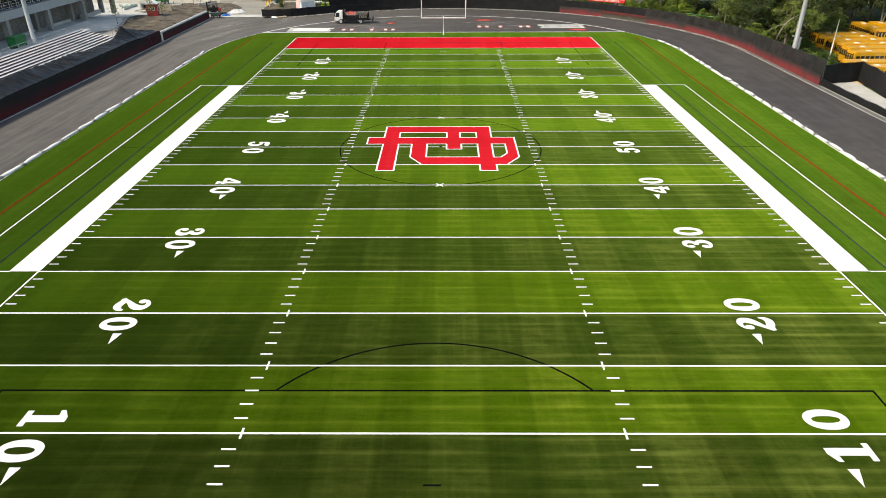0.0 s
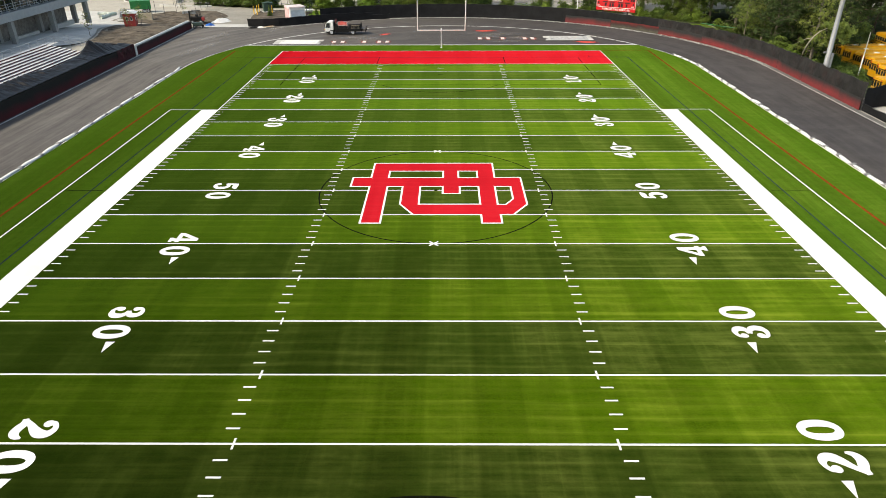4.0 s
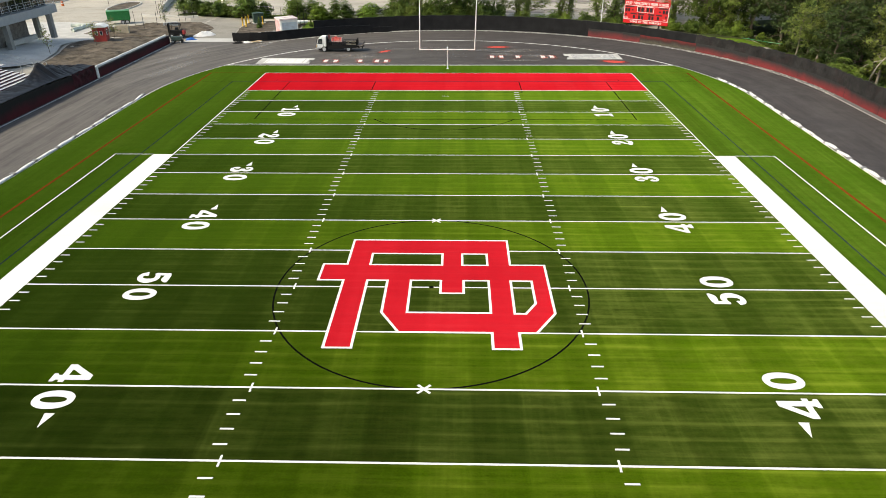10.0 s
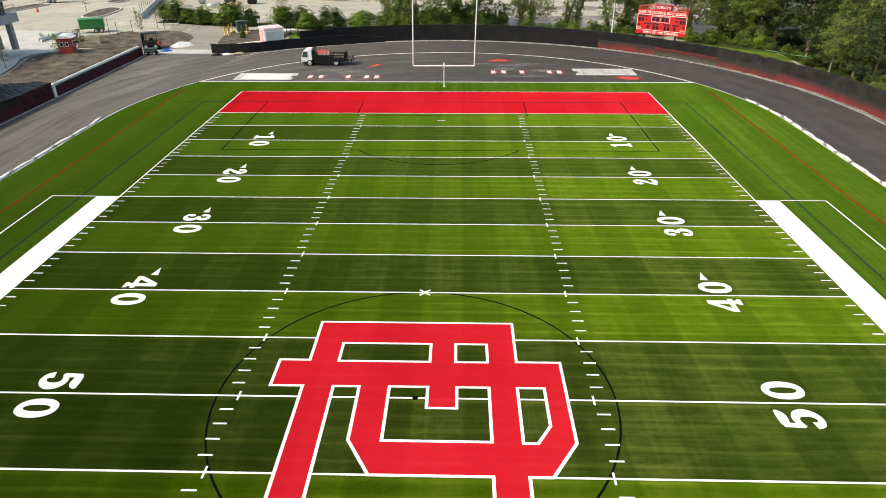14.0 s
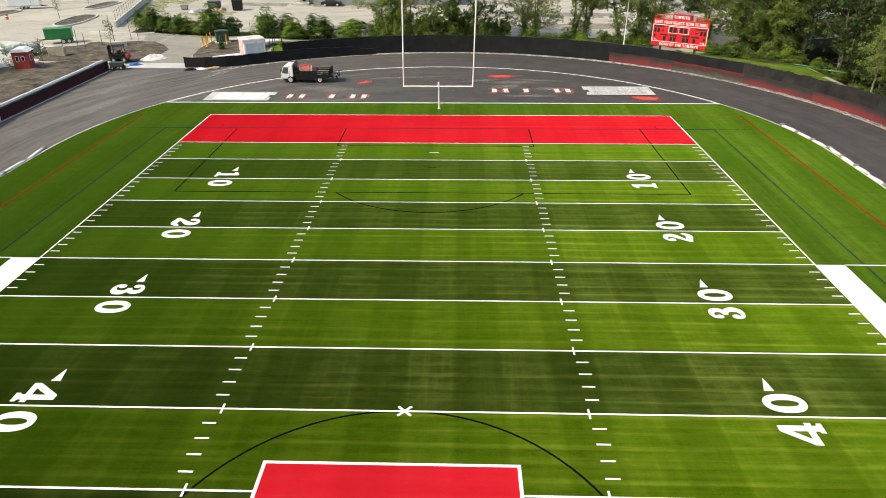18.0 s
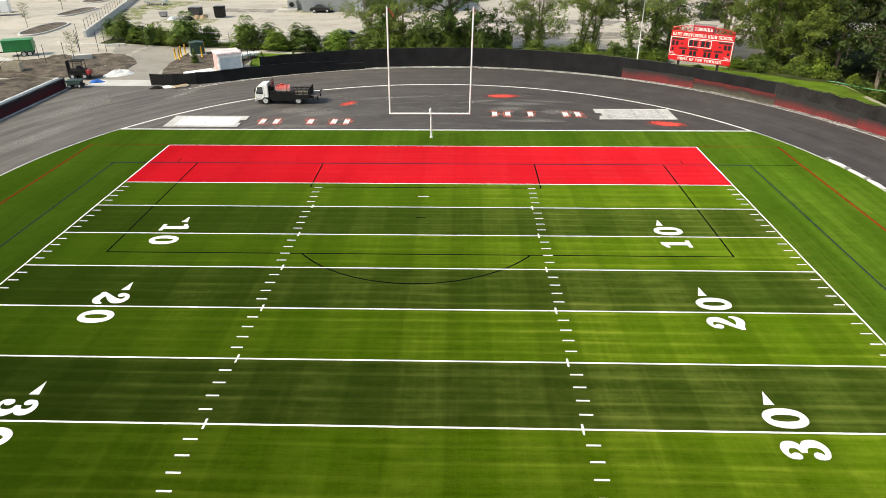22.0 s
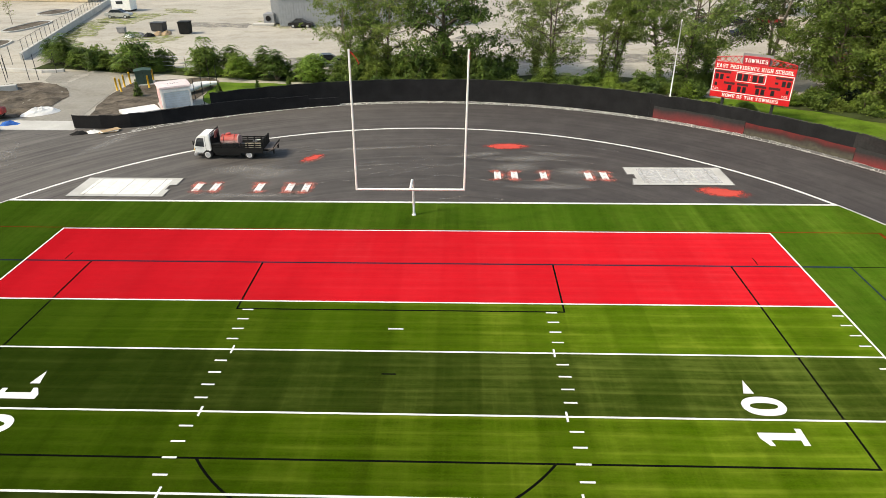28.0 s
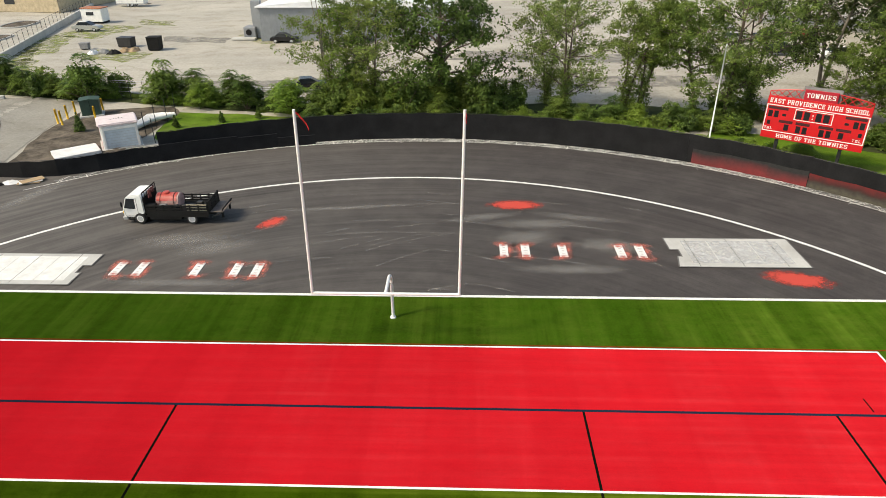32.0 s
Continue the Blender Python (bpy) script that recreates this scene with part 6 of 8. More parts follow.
for v in (0.32, 0.40):
    strip(0.468, 0.478, v, v + 0.03, WHITE_PAINT, "colon_dot")
for (u0, u1, v0, v1) in ((0.025, 0.225, 0.235, 0.30), (0.775, 0.975, 0.235, 0.30), (0.155, 0.295, 0.535, 0.60), (0.325, 0.465, 0.535, 0.60), (0.55, 0.69, 0.535, 0.60), (0.72, 0.86, 0.535, 0.60)):
    strip(u0, u1, v0, v1, plain("label_dark", (0.06, 0.012, 0.014), 0.5) if not bpy.data.materials.get("label_dark") else bpy.data.materials["label_dark"], "label_bar", "dark bar of small writing")
for u, v0, v1, w in ((0.055, 0.335, 0.49, 0.022), (0.115, 0.335, 0.49, 0.022), (0.195, 0.385, 0.44, 0.02), (0.055, 0.575, 0.67, 0.016), (0.885, 0.335, 0.49, 0.022), (0.945, 0.335, 0.49, 0.022), (0.80, 0.385, 0.44, 0.02), (0.945, 0.575, 0.67, 0.016), (0.24, 0.625, 0.77, 0.023), (0.36, 0.625, 0.79, 0.023), (0.425, 0.625, 0.79, 0.023), (0.59, 0.625, 0.79, 0.023), (0.655, 0.625, 0.79, 0.023), (0.775, 0.625, 0.77, 0.023)):
    strip(u - w, u + w, v0, v1, BOARD_BLACK, "digit_window")


def words(text, u, v, size, width):
    for dx, bm in slab_letters(text, size, width):
        part("letter", bm, WHITE_PAINT, board, at=pose(-W / 2 + W * u + dx, 0, ZB + H * (1 - v)))


words("EAST PROVIDENCE HIGH SCHOOL", 0.5, 0.10, 0.37, W * 0.95)
words("HOME OF THE TOWNIES", 0.51, 0.915, 0.32, W * 0.70)
words("T.O.L.", 0.065, 0.755, 0.22, W * 0.085)
words("T.O.L.", 0.93, 0.755, 0.22, W * 0.085)
words("TOWNIES", 0.503, -0.115, 0.36, 2.1)
arch = part("arch", tube(B(), [(x, 0.1, ZB + H + 0.36 + 0.42 * (1 - (x / 3.8) ** 2)) for x in (-3.75, -3.0, -2.2, -1.3)], 0.045, 6), BOARD_RED, board, "red lattice arch")
part("arch", tube(B(), [(x, 0.1, ZB + H + 0.36 + 0.42 * (1 - (x / 3.8) ** 2)) for x in (1.3, 2.2, 3.0, 3.75)], 0.045, 6), BOARD_RED, board, "red lattice arch")
for s in (-1, 1):
    xs = [1.35, 1.95, 2.55, 3.15, 3.7]
    for i, (a, b) in enumerate(zip(xs, xs[1:])):
        top = lambda q: ZB + H + 0.36 + 0.42 * (1 - (q / 3.8) ** 2)
        part("lattice_bar", tube(B(), [(s * a, 0.1, ZB + H), (s * b, 0.1, top(b))], 0.03, 5), BOARD_RED, board)
        part("lattice_bar", tube(B(), [(s * a, 0.1, top(a)), (s * b, 0.1, ZB + H)], 0.03, 5), BOARD_RED, board)
    part("arch_post", tube(B(), [(s * 3.74, 0.1, ZB + H), (s * 3.74, 0.1, ZB + H + 0.38)], 0.04, 5), BOARD_RED, board)

# ---- poles ----
flag = thing("flagpole", "slim white pole behind the far fence", "pole", pose(26.2, 86.3, 0))
part("shaft", tube(B(), [(0, 0, -0.1), (0, 0, 9.05)], [0.075, 0.05], 10), WHITE_PAINT, flag, smooth=True)
part("cap", tube(B(), [(0, 0, 9.05), (0, 0, 9.2)], [0.08, 0.02], 10), WHITE_PAINT, flag)
mast = thing("floodlight_mast", "tall galvanised steel floodlight mast beside the track", "mast", pose(50.0, 38.3, -0.5))
part("shaft", tube(B(), [(0, 0, 0), (0, 0, 22)], [0.33, 0.18], 16), MAST_GREY, mast, smooth=True)
part("control_box", box(B(), 0.28, 0.6, -0.25, 0.25, 1.6, 3.4, 0.03), MAST_GREY, mast)
part("bracket", box(B(), -0.7, -0.1, -0.08, 0.08, 3.4, 3.6, 0.02), MAST_GREY, mast)
part("flange", tube(B(), [(0, 0, 0), (0, 0, 0.1)], 0.5, 16), STEEL, mast)
wp = thing("lamp_pole", "slim white lamp pole in the bus yard", "pole", pose(64.0, 53.4, -4.68))
part("shaft", tube(B(), [(0, 0, 0), (0, 0, 7.58)], [0.11, 0.07], 10), WHITE_PAINT, wp, smooth=True)
part("base", tube(B(), [(0, 0, 0), (0, 0, 0.5)], 0.22, 10), CONCRETE, wp)
# ---- draped patches of ground ----
def drape(name, loop, material, off, label, category, step=2.5, parent=None, lumps=0.0):
    """A flat patch that follows the terrain."""
    bmd = B()
    bmd.from_mesh(filled(name, [loop], material))
    bmesh.ops.triangulate(bmd, faces=bmd.faces)
    for it in range(7):
        long_edges = [e for e in bmd.edges if e.calc_length() > step]
        if not long_edges or len(bmd.faces) > 9000:
            break
        bmesh.ops.subdivide_edges(bmd, edges=long_edges, cuts=1)
        bmesh.ops.triangulate(bmd, faces=bmd.faces)
    for v in bmd.verts:
        v.co.z = ground_z(v.co.x, v.co.y) + off
        if lumps and not v.is_boundary:
            p = v.co
            v.co.z += lumps * (0.35 + noise.noise(Vector((p.x * 0.33, p.y * 0.33, 3))) + 0.7 * noise.noise(Vector((p.x * 0.9, p.y * 0.9, 7))))
            v.co.z = max(v.co.z, ground_z(v.co.x, v.co.y) + 0.02)
    return tagged(part(name, bmd, material, parent, smooth=True), label, category, kind="structure")


def ragged(loop, amount, seed, cuts=5):
    """Makes an outline uneven."""
    out = []
    n = len(loop)
    for i in range(n):
        a, b = Vector(loop[i]), Vector(loop[(i + 1) % n])
        for k in range(cuts):
            p = a.lerp(b, k / cuts)
            j = noise.noise(Vector((p.x * 0.4, p.y * 0.4, seed))) * amount
            q = noise.noise(Vector((p.x * 0.4, p.y * 0.4, seed + 9))) * amount
            out.append((p.x + j, p.y + q))
    return out


drape("lawn", ragged([(-26.6, 88.6), (-28.6, 97.5), (-16, 96), (-4, 95), (6, 95), (14, 93), (20, 90), (22, 84.2), (12, 87.8), (0, 89.2), (-12, 87.6), (-22, 83.6)], 0.5, 2), LAWN, 0.02, "bright green strip of lawn behind the far fence", "lawn")
WOOD_EDGE = ((-12, 48.3), (14, 48.6), (20, 52.5), (26, 57.2), (35, 61.5), (41, 58.9), (50, 58.0), (62, 54))


def wood_edge(a):
    """Radius of the wood's edge about the bend's centre, by angle."""
    for (a0, r0), (a1, r1) in zip(WOOD_EDGE, WOOD_EDGE[1:]):
        if a0 <= a <= a1:
            return r0 + (r1 - r0) * (a - a0) / (a1 - a0)
    return 50.0


lawn_r = arc(0, ARC_Y, R_OUT + 0.6, 60, 14, 24) + [(math.cos(radians(q)) * (wood_edge(q) + 1.5), ARC_Y + math.sin(radians(q)) * (wood_edge(q) + 1.5)) for q in range(14, 61, 2)]
drape("lawn", lawn_r, LAWN, 0.025, "bright green strip of lawn beyond the red fence", "lawn")
under = [(math.cos(radians(q)) * (wood_edge(q) + 0.2), ARC_Y + math.sin(radians(q)) * (wood_edge(q) + 0.2)) for q in range(50, -11, -3)] + [(58, 20), (76, 20), (76, 60), (84, 84), (74, 104), (56, 98), (45, 91)]
drape("undergrowth", ragged(under, 0.8, 4, 2), BRUSH, 0.05, "dark weedy ground under the trees", "undergrowth")
drape("undergrowth", ragged([(80, 86), (96, 66), (135, 62), (150, 120), (110, 132), (84, 112)], 0.8, 12, 3), BRUSH, 0.05, "dark weedy ground beyond the bus yard", "undergrowth", step=5)
drape("undergrowth", ragged([(-56, 104.5), (-44, 102.8), (-34, 101), (-24, 98.6), (-14, 96.5), (0, 95), (14, 94), (30, 92), (36, 97), (26, 100), (14, 101.5), (0, 101), (-14, 101), (-30, 104.5), (-44, 107), (-56, 109.5)], 0.6, 5), BRUSH, 0.045, "dark weedy ground under the hedge", "undergrowth")
drape("gate_drive", ragged([(-43.4, 80.2), (-36.8, 80.2), (-38.4, 88), (-39.2, 95), (-42, 103.6), (-52, 102.5), (-50, 97), (-43.6, 90.5), (-42.6, 86)], 0.25, 6), OLD_DRIVE, 0.03, "worn grey asphalt drive at the gate", "drive")
drape("gate_sill", [(-44.0, 77.2), (-35.6, 77.1), (-36.6, 80.2), (-43.6, 80.4)], CONCRETE, 0.05, "pale concrete threshold at the gate", "pavement")
drape("bare_soil", ragged([(-46.7, 53), (-46.7, 76), (-47.5, 79.5), (-52, 80), (-57.8, 79), (-59, 72), (-57.5, 66), (-56, 61), (-55, 56), (-53, 52)], 0.4, 8), DIRT, 0.05, "bare brown soil behind the wall", "soil", step=0.9, lumps=0.3)
drape("bare_soil", ragged([(-44.2, 81), (-52, 80.6), (-60, 80.5), (-64, 84), (-62, 90), (-56.5, 93.5), (-50.5, 96.2), (-45.5, 94), (-43.2, 90), (-43, 85)], 0.4, 9), DIRT, 0.07, "bare brown soil by the gate", "soil", step=0.9, lumps=0.3)
drape("bare_soil", ragged([(-36.4, 80.4), (-28, 81), (-27.4, 97), (-29, 99.6), (-38.8, 98), (-38.6, 90)], 0.4, 10), DIRT, 0.04, "bare brown soil round the white booth", "soil", step=0.9, lumps=0.12)
for i, loop in enumerate(([(-66, 128), (-60, 130), (-66, 146), (-70, 146)], [(-58, 115), (-54, 116), (-62, 128), (-64, 126)], [(-50, 116), (-44, 114), (-46, 119), (-52, 120)], [(-12, 150), (0, 148), (4, 151), (-8, 154)], [(-60, 158), (-52, 156), (-55, 163), (-62, 164)], [(-20, 112), (-12, 111), (-13, 113), (-20, 114)], [(-6, 122), (-1, 122), (-1, 125), (-6, 125)], [(-64, 118), (-58, 116), (-68, 142), (-72, 146)], [(-56, 126), (-46, 124), (-44, 130), (-56, 134)], [(-70, 146), (-60, 142), (-58, 156), (-68, 158)], [(-36, 146), (-30, 138), (-28, 139), (-34, 150)])):
    drape("weeds", ragged(loop, 1.6, 20 + i, 6), sparse("weedy_gravel", (0.22, 0.25, 0.06), 0.43, 0.58, 0.9, 0.7) if i == 0 else bpy.data.materials["weedy_gravel"], 0.02, "thin weeds on the gravel lot", "weeds")
for i, loop in enumerate(([(-40, 108), (-20, 106), (10, 108), (40, 110), (40, 116), (0, 113), (-30, 112)], [(-48, 140), (-36, 139), (-36, 143), (-48, 145)], [(0, 125), (30, 122), (34, 128), (4, 132)])):
    drape("worn_paving", ragged(loop, 1.5, 40 + i, 6), sparse("worn_paving", (0.25, 0.235, 0.21), 0.38, 0.6, 0.8, 0.25), 0.012, "worn grey paving in the gravel lot", "paving")


# ---- plants ----
nrng = np.random.default_rng(5)


def leaves_mesh(name, centres, radii, count, size, material, flat=0.75, up=0.35, seed=0):
    """Many small folded leaves scattered round the given centres."""
    r = np.random.default_rng(seed)
    c = np.asarray(centres, float)
    w = np.asarray(radii, float)
    pick = r.choice(len(c), count, p=w ** 1.5 / (w ** 1.5).sum())
    sprays = 7
    sub = r.normal(size=(len(c), sprays, 3)) + np.array([0, 0, 0.25])
    sub /= np.linalg.norm(sub, axis=2)[:, :, None]
    reach = 0.35 + 0.75 * r.random((len(c), sprays))
    k = r.integers(0, sprays, count)
    d = sub[pick, k]
    jit = r.normal(size=(count, 3))
    p = c[pick] + (d * reach[pick, k][:, None] + jit * 0.2) * w[pick][:, None] * np.array([1, 1, flat])
    nrm = d * 0.7 + r.normal(size=(count, 3)) * 0.45 + np.array([0, 0, up])
    nrm /= np.linalg.norm(nrm, axis=1)[:, None]
    t = np.cross(nrm, r.normal(size=(count, 3)))
    t /= np.linalg.norm(t, axis=1)[:, None]
    b = np.cross(nrm, t)
    s = (size * (0.6 + 0.8 * r.random(count)))[:, None]
    verts = np.stack([p - t * s * 0.5, p + b * s * 0.3 + nrm * s * 0.08, p + t * s * 0.5 - nrm * s * 0.06, p - b * s * 0.3 + nrm * s * 0.08], 1).reshape(-1, 3)
    verts[:, 2] = np.maximum(verts[:, 2], 0.02)
    me = bpy.data.meshes.new(name)
    me.from_pydata(verts.tolist(), [], np.arange(count * 4).reshape(-1, 4).tolist())
    me.materials.append(material)
    return me


def tree_meshes(seed, h, spread, count, leaf, size=0.34, trunks=1, lean=0.0, base=0.3, bark=BARK, vine=0.0, clump=0.9, many=11):
    """Trunk with limbs, and a crown of leaves round the twigs."""
    r = random.Random(seed)
    bm = B()
    cen, rad = [], []
    for k in range(trunks):
        az = 2 * math.pi * k / trunks + r.random()
        out = 0.0 if trunks == 1 else 0.12 * h
        path = []
        for i in range(8):
            u = i / 7
            path.append(Vector((math.cos(az) * out * u ** 1.2 + lean * h * u ** 1.4 + r.gauss(0, 0.012 * h) * u, math.sin(az) * out * u ** 1.2 + r.gauss(0, 0.012 * h) * u, h * 0.93 * u)))
        r0 = h * 0.016 / math.sqrt(trunks) + (0.03 if h > 8 else -0.02)
        tube(bm, path, [r0 * (1 - 0.85 * i / 7) for i in range(8)], 7)
        if vine:
            for i in range(1, 30):
                u = i / 30 * vine
                q = path[int(u * 7)].lerp(path[min(7, int(u * 7) + 1)], u * 7 - int(u * 7))
                cen.append(q + Vector((r.gauss(0, 0.2), r.gauss(0, 0.2), 0)))
                rad.append(r.uniform(0.5, 0.95) * (1.25 - u))
        limbs = int(many / trunks) + 4
        for j in range(limbs):
            u = base + (0.97 - base) * (j + r.random()) / limbs
            st = path[min(6, int(u * 7))].lerp(path[min(7, int(u * 7) + 1)], u * 7 - int(u * 7))
            a = j * 2.4 + r.uniform(-0.5, 0.5)
            shape = math.sin(math.pi * min(1.0, 0.18 + 0.82 * (u - base) / (1 - base))) ** 0.7
            L = spread * (0.45 + 0.55 * shape) * r.uniform(0.75, 1.15) / (1.0 if trunks == 1 else 1.25)
            rise = r.uniform(0.25, 0.75)
            pts = [st]
            for i in range(1, 5):
                v = i / 4
                pts.append(st + Vector((math.cos(a) * L * v, math.sin(a) * L * v, L * rise * v * (1.15 - 0.35 * v))) + Vector((r.gauss(0, 0.08), r.gauss(0, 0.08), r.gauss(0, 0.08))) * L * 0.5)
            tube(bm, pts, [r0 * 0.42 * (1 - 0.8 * i / 4) * (1.15 - 0.6 * u) for i in range(5)], 5, cap=False)
            for i in range(2, 5):
                cen.append(pts[i])
                rad.append(clump * r.uniform(0.65, 1.15) * (0.8 + 0.15 * i))
                for tw in range(2):
                    e = pts[i] + Vector((r.gauss(0, 1), r.gauss(0, 1), r.gauss(0.1, 0.6))) * L * 0.27
                    tube(bm, [pts[i], pts[i].lerp(e, 0.5) + Vector((0, 0, 0.1)), e], [min(0.03, r0 * 0.4), min(0.022, r0 * 0.3), 0.008], 4, cap=False)
                    cen.append(e)
                    rad.append(clump * r.uniform(0.5, 1.0))
    return finish(bm, "trunk", bark, smooth=True), leaves_mesh("crown", cen, rad, count, size, leaf, seed=seed)


TREES = {
    "dense": [tree_meshes(11, 15, 5.0, 24000, LEAF_DARK, 0.26, base=0.03, clump=1.0, vine=0.35, many=24), tree_meshes(12, 14, 4.8, 21000, LEAF_MID, 0.26, base=0.04, clump=1.0, vine=0.3, many=22)],
    "airy": [tree_meshes(21, 14, 4.6, 13000, LEAF_MID, 0.21, trunks=3, base=0.10, vine=0.45, bark=BARK_PALE, clump=0.85), tree_meshes(22, 13.5, 5.8, 17000, LEAF_LIGHT, 0.20, trunks=2, base=0.15, vine=0.4, clump=0.9, many=18), tree_meshes(23, 13, 4.2, 14000, LEAF_MID, 0.22, trunks=2, base=0.08, vine=0.5, bark=BARK_PALE, clump=0.85)],
    "vine": [tree_meshes(31, 13, 3.4, 12000, LEAF_MID, 0.21, trunks=2, lean=0.16, base=0.45, vine=0.6, clump=0.8), tree_meshes(32, 12.5, 3.8, 13000, LEAF_MID, 0.22, trunks=1, lean=-0.26, base=0.4, vine=0.85, clump=0.85)],
    "slender": [tree_meshes(44, 13, 2.6, 5200, LEAF_LIGHT, 0.24, base=0.28, bark=BARK_PALE, clump=0.75, many=14)],
    "wood": [tree_meshes(41, 17, 5.4, 8300, LEAF_FOREST, 0.38, base=0.2, clump=1.1, many=22), tree_meshes(42, 15, 4.6, 8000, LEAF_FOREST, 0.37, base=0.16, clump=1.05, many=20), tree_meshes(43, 16, 5.0, 7400, LEAF_WOOD, 0.33, trunks=2, base=0.2, bark=BARK_PALE, clump=0.95)],
}
TREE_LABEL = {
    "dense": "broad dense dark green deciduous tree behind the far fence",
    "airy": "airy light green tree with thin pale stems",
    "vine": "leaning tree with a trunk wrapped in dark vines",
    "slender": "slender tree with a pale straight trunk and thin yellow-green foliage",
    "wood": "tall leafy tree at the edge of the wood",
}


def plant(kind, i, x, y, turn, s=1.0, label=""):
    t = thing("tree", label or TREE_LABEL[kind], "tree", pose(x, y, ground_z(x, y) - 0.05, 0, 0, turn), group="trees in the wood" if kind == "wood" else "")
    wood_me, leaf_me = TREES[kind][i % len(TREES[kind])]
    for nm, me in (("trunk", wood_me), ("crown", leaf_me)):
        ob = part(nm, me, None, t)
        ob.scale = (s, s, s)
    return t


plant("airy", 0, -11.2, 99.4, 20, 0.95)
plant("airy", 2, -8.6, 100.4, 140, 1.0)
plant("airy", 1, -6.2, 98.8, 80, 0.9)
plant("dense", 0, 1.1, 98.2, 60, 1.28)
plant("airy", 1, 12.9, 101.5, 150, 0.8)
plant("airy", 1, 14.4, 96.9, 10, 0.98)
plant("vine", 0, 20.2, 95.8, 0, 1.0)
plant("vine", 0, 22.0, 96.2, 25, 0.9)
plant("vine", 1, 27.4, 94.6, 10, 0.95)
plant("airy", 1, 30.2, 94.0, 190, 1.15)
plant("airy", 1, 33.4, 96.5, 60, 1.1)
plant("airy", 2, 40.6, 93.0, 200, 0.62, "young leafy tree behind the scoreboard")
plant("wood", 2, 43.0, 101.5, 120, 1.15, "tall leafy tree behind the scoreboard")
wood_rng = random.Random(17)
for k, (x, y, kind, i, sc) in enumerate((
        (44.6, 88.6, "dense", 0, 0.92), (47.6, 92.0, "dense", 1, 1.0), (48.4, 86.2, "dense", 1, 0.85), (51.6, 84.6, "wood", 1, 0.95), (53.4, 89.5, "wood", 0, 1.0), (55.5, 81.4, "wood", 2, 1.0), (58.5, 86.5, "wood", 1, 1.05),
        (56.4, 75.5, "wood", 0, 1.0), (60.5, 79.5, "wood", 1, 1.0), (54.8, 69.6, "wood", 2, 0.9), (60.0, 72.0, "wood", 0, 1.05), (55.0, 63.8, "wood", 1, 0.9),
        (59.8, 66.4, "wood", 2, 0.95), (52.6, 60.0, "wood", 2, 0.8), (57.0, 60.0, "wood", 0, 0.9), (51.0, 56.0, "wood", 1, 0.62), (57.5, 56.5, "wood", 2, 0.85),
        (51.6, 61.2, "slender", 0, 0.9), (56.5, 54.4, "slender", 0, 1.0), (53.6, 66.5, "slender", 0, 1.05), (49.2, 62.5, "slender", 0, 0.6), (64.5, 84.0, "wood", 0, 1.1), (66.0, 75.5, "wood", 1, 1.1), (63.0, 92.5, "wood", 2, 1.1), (70.0, 89.5, "wood", 0, 1.1),
        (72.0, 80.5, "wood", 2, 1.1), (78.0, 88.0, "wood", 1, 1.15), (75.0, 98.0, "wood", 0, 1.1), (84.0, 94.0, "wood", 0, 1.15), (91.0, 96.0, "wood", 1, 1.15),
        (86.0, 104.0, "wood", 2, 1.15), (97.0, 100.0, "wood", 0, 1.15), (100.0, 88.0, "wood", 1, 1.15), (106.0, 80.0, "wood", 0, 1.15), (98.0, 72.0, "wood", 2, 1.1),
        (67.0, 69.0, "wood", 0, 1.0), (51.5, 98.0, "wood", 1, 1.1), (55.5, 106.0, "wood", 0, 1.1), (62.0, 118.0, "wood", 1, 1.1), (67.0, 128.0, "wood", 0, 1.1), (66.0, 151.0, "wood", 0, 1.1), (73.0, 146.0, "wood", 1, 1.1), (59.0, 158.0, "wood", 0, 1.1), (81.0, 152.0, "wood", 0, 1.1), (71.0, 137.0, "wood", 1, 1.1), (95.0, 106.0, "wood", 0, 1.15), (102.0, 112.0, "wood", 1, 1.15), (109.0, 104.0, "wood", 0, 1.15), (113.0, 117.0, "wood", 2, 1.15), (104.0, 98.0, "wood", 1, 1.1), (90.0, 113.0, "wood", 0, 1.15), (120.0, 108.0, "wood", 0, 1.15), (116.0, 95.0, "wood", 1, 1.15), (92.0, 86.5, "wood", 2, 1.0))):
    plant(kind, i, x, y, wood_rng.uniform(0, 360), sc, "dense dark green tree beside the lawn" if kind == "dense" else "")


def bush_meshes(seed, h, w, count, leaf, size=0.3):
    r = random.Random(seed)
    bm = B()
    cen, rad = [], []
    for i in range(14):
        a, q = r.uniform(0, 6.28), r.random() ** 0.6
        e = Vector((math.cos(a) * w * q * 0.75, math.sin(a) * w * q * 0.75, h * (1.0 - 0.55 * q * q) * r.uniform(0.55, 0.95)))
        tube(bm, [(e.x * 0.15, e.y * 0.15, -0.05), (e.x * 0.5, e.y * 0.5, e.z * 0.55), e], [0.05, 0.035, 0.015], 5, cap=False)
        for u in (0.35, 0.65, 1.0):
            cen.append(Vector((e.x * (0.3 + 0.7 * u), e.y * (0.3 + 0.7 * u), e.z * u)))
            rad.append(w * r.uniform(0.25, 0.42))
    return finish(bm, "branchwork", BARK, smooth=True), leaves_mesh("foliage", cen, rad, count, size, leaf, flat=0.85, seed=seed)


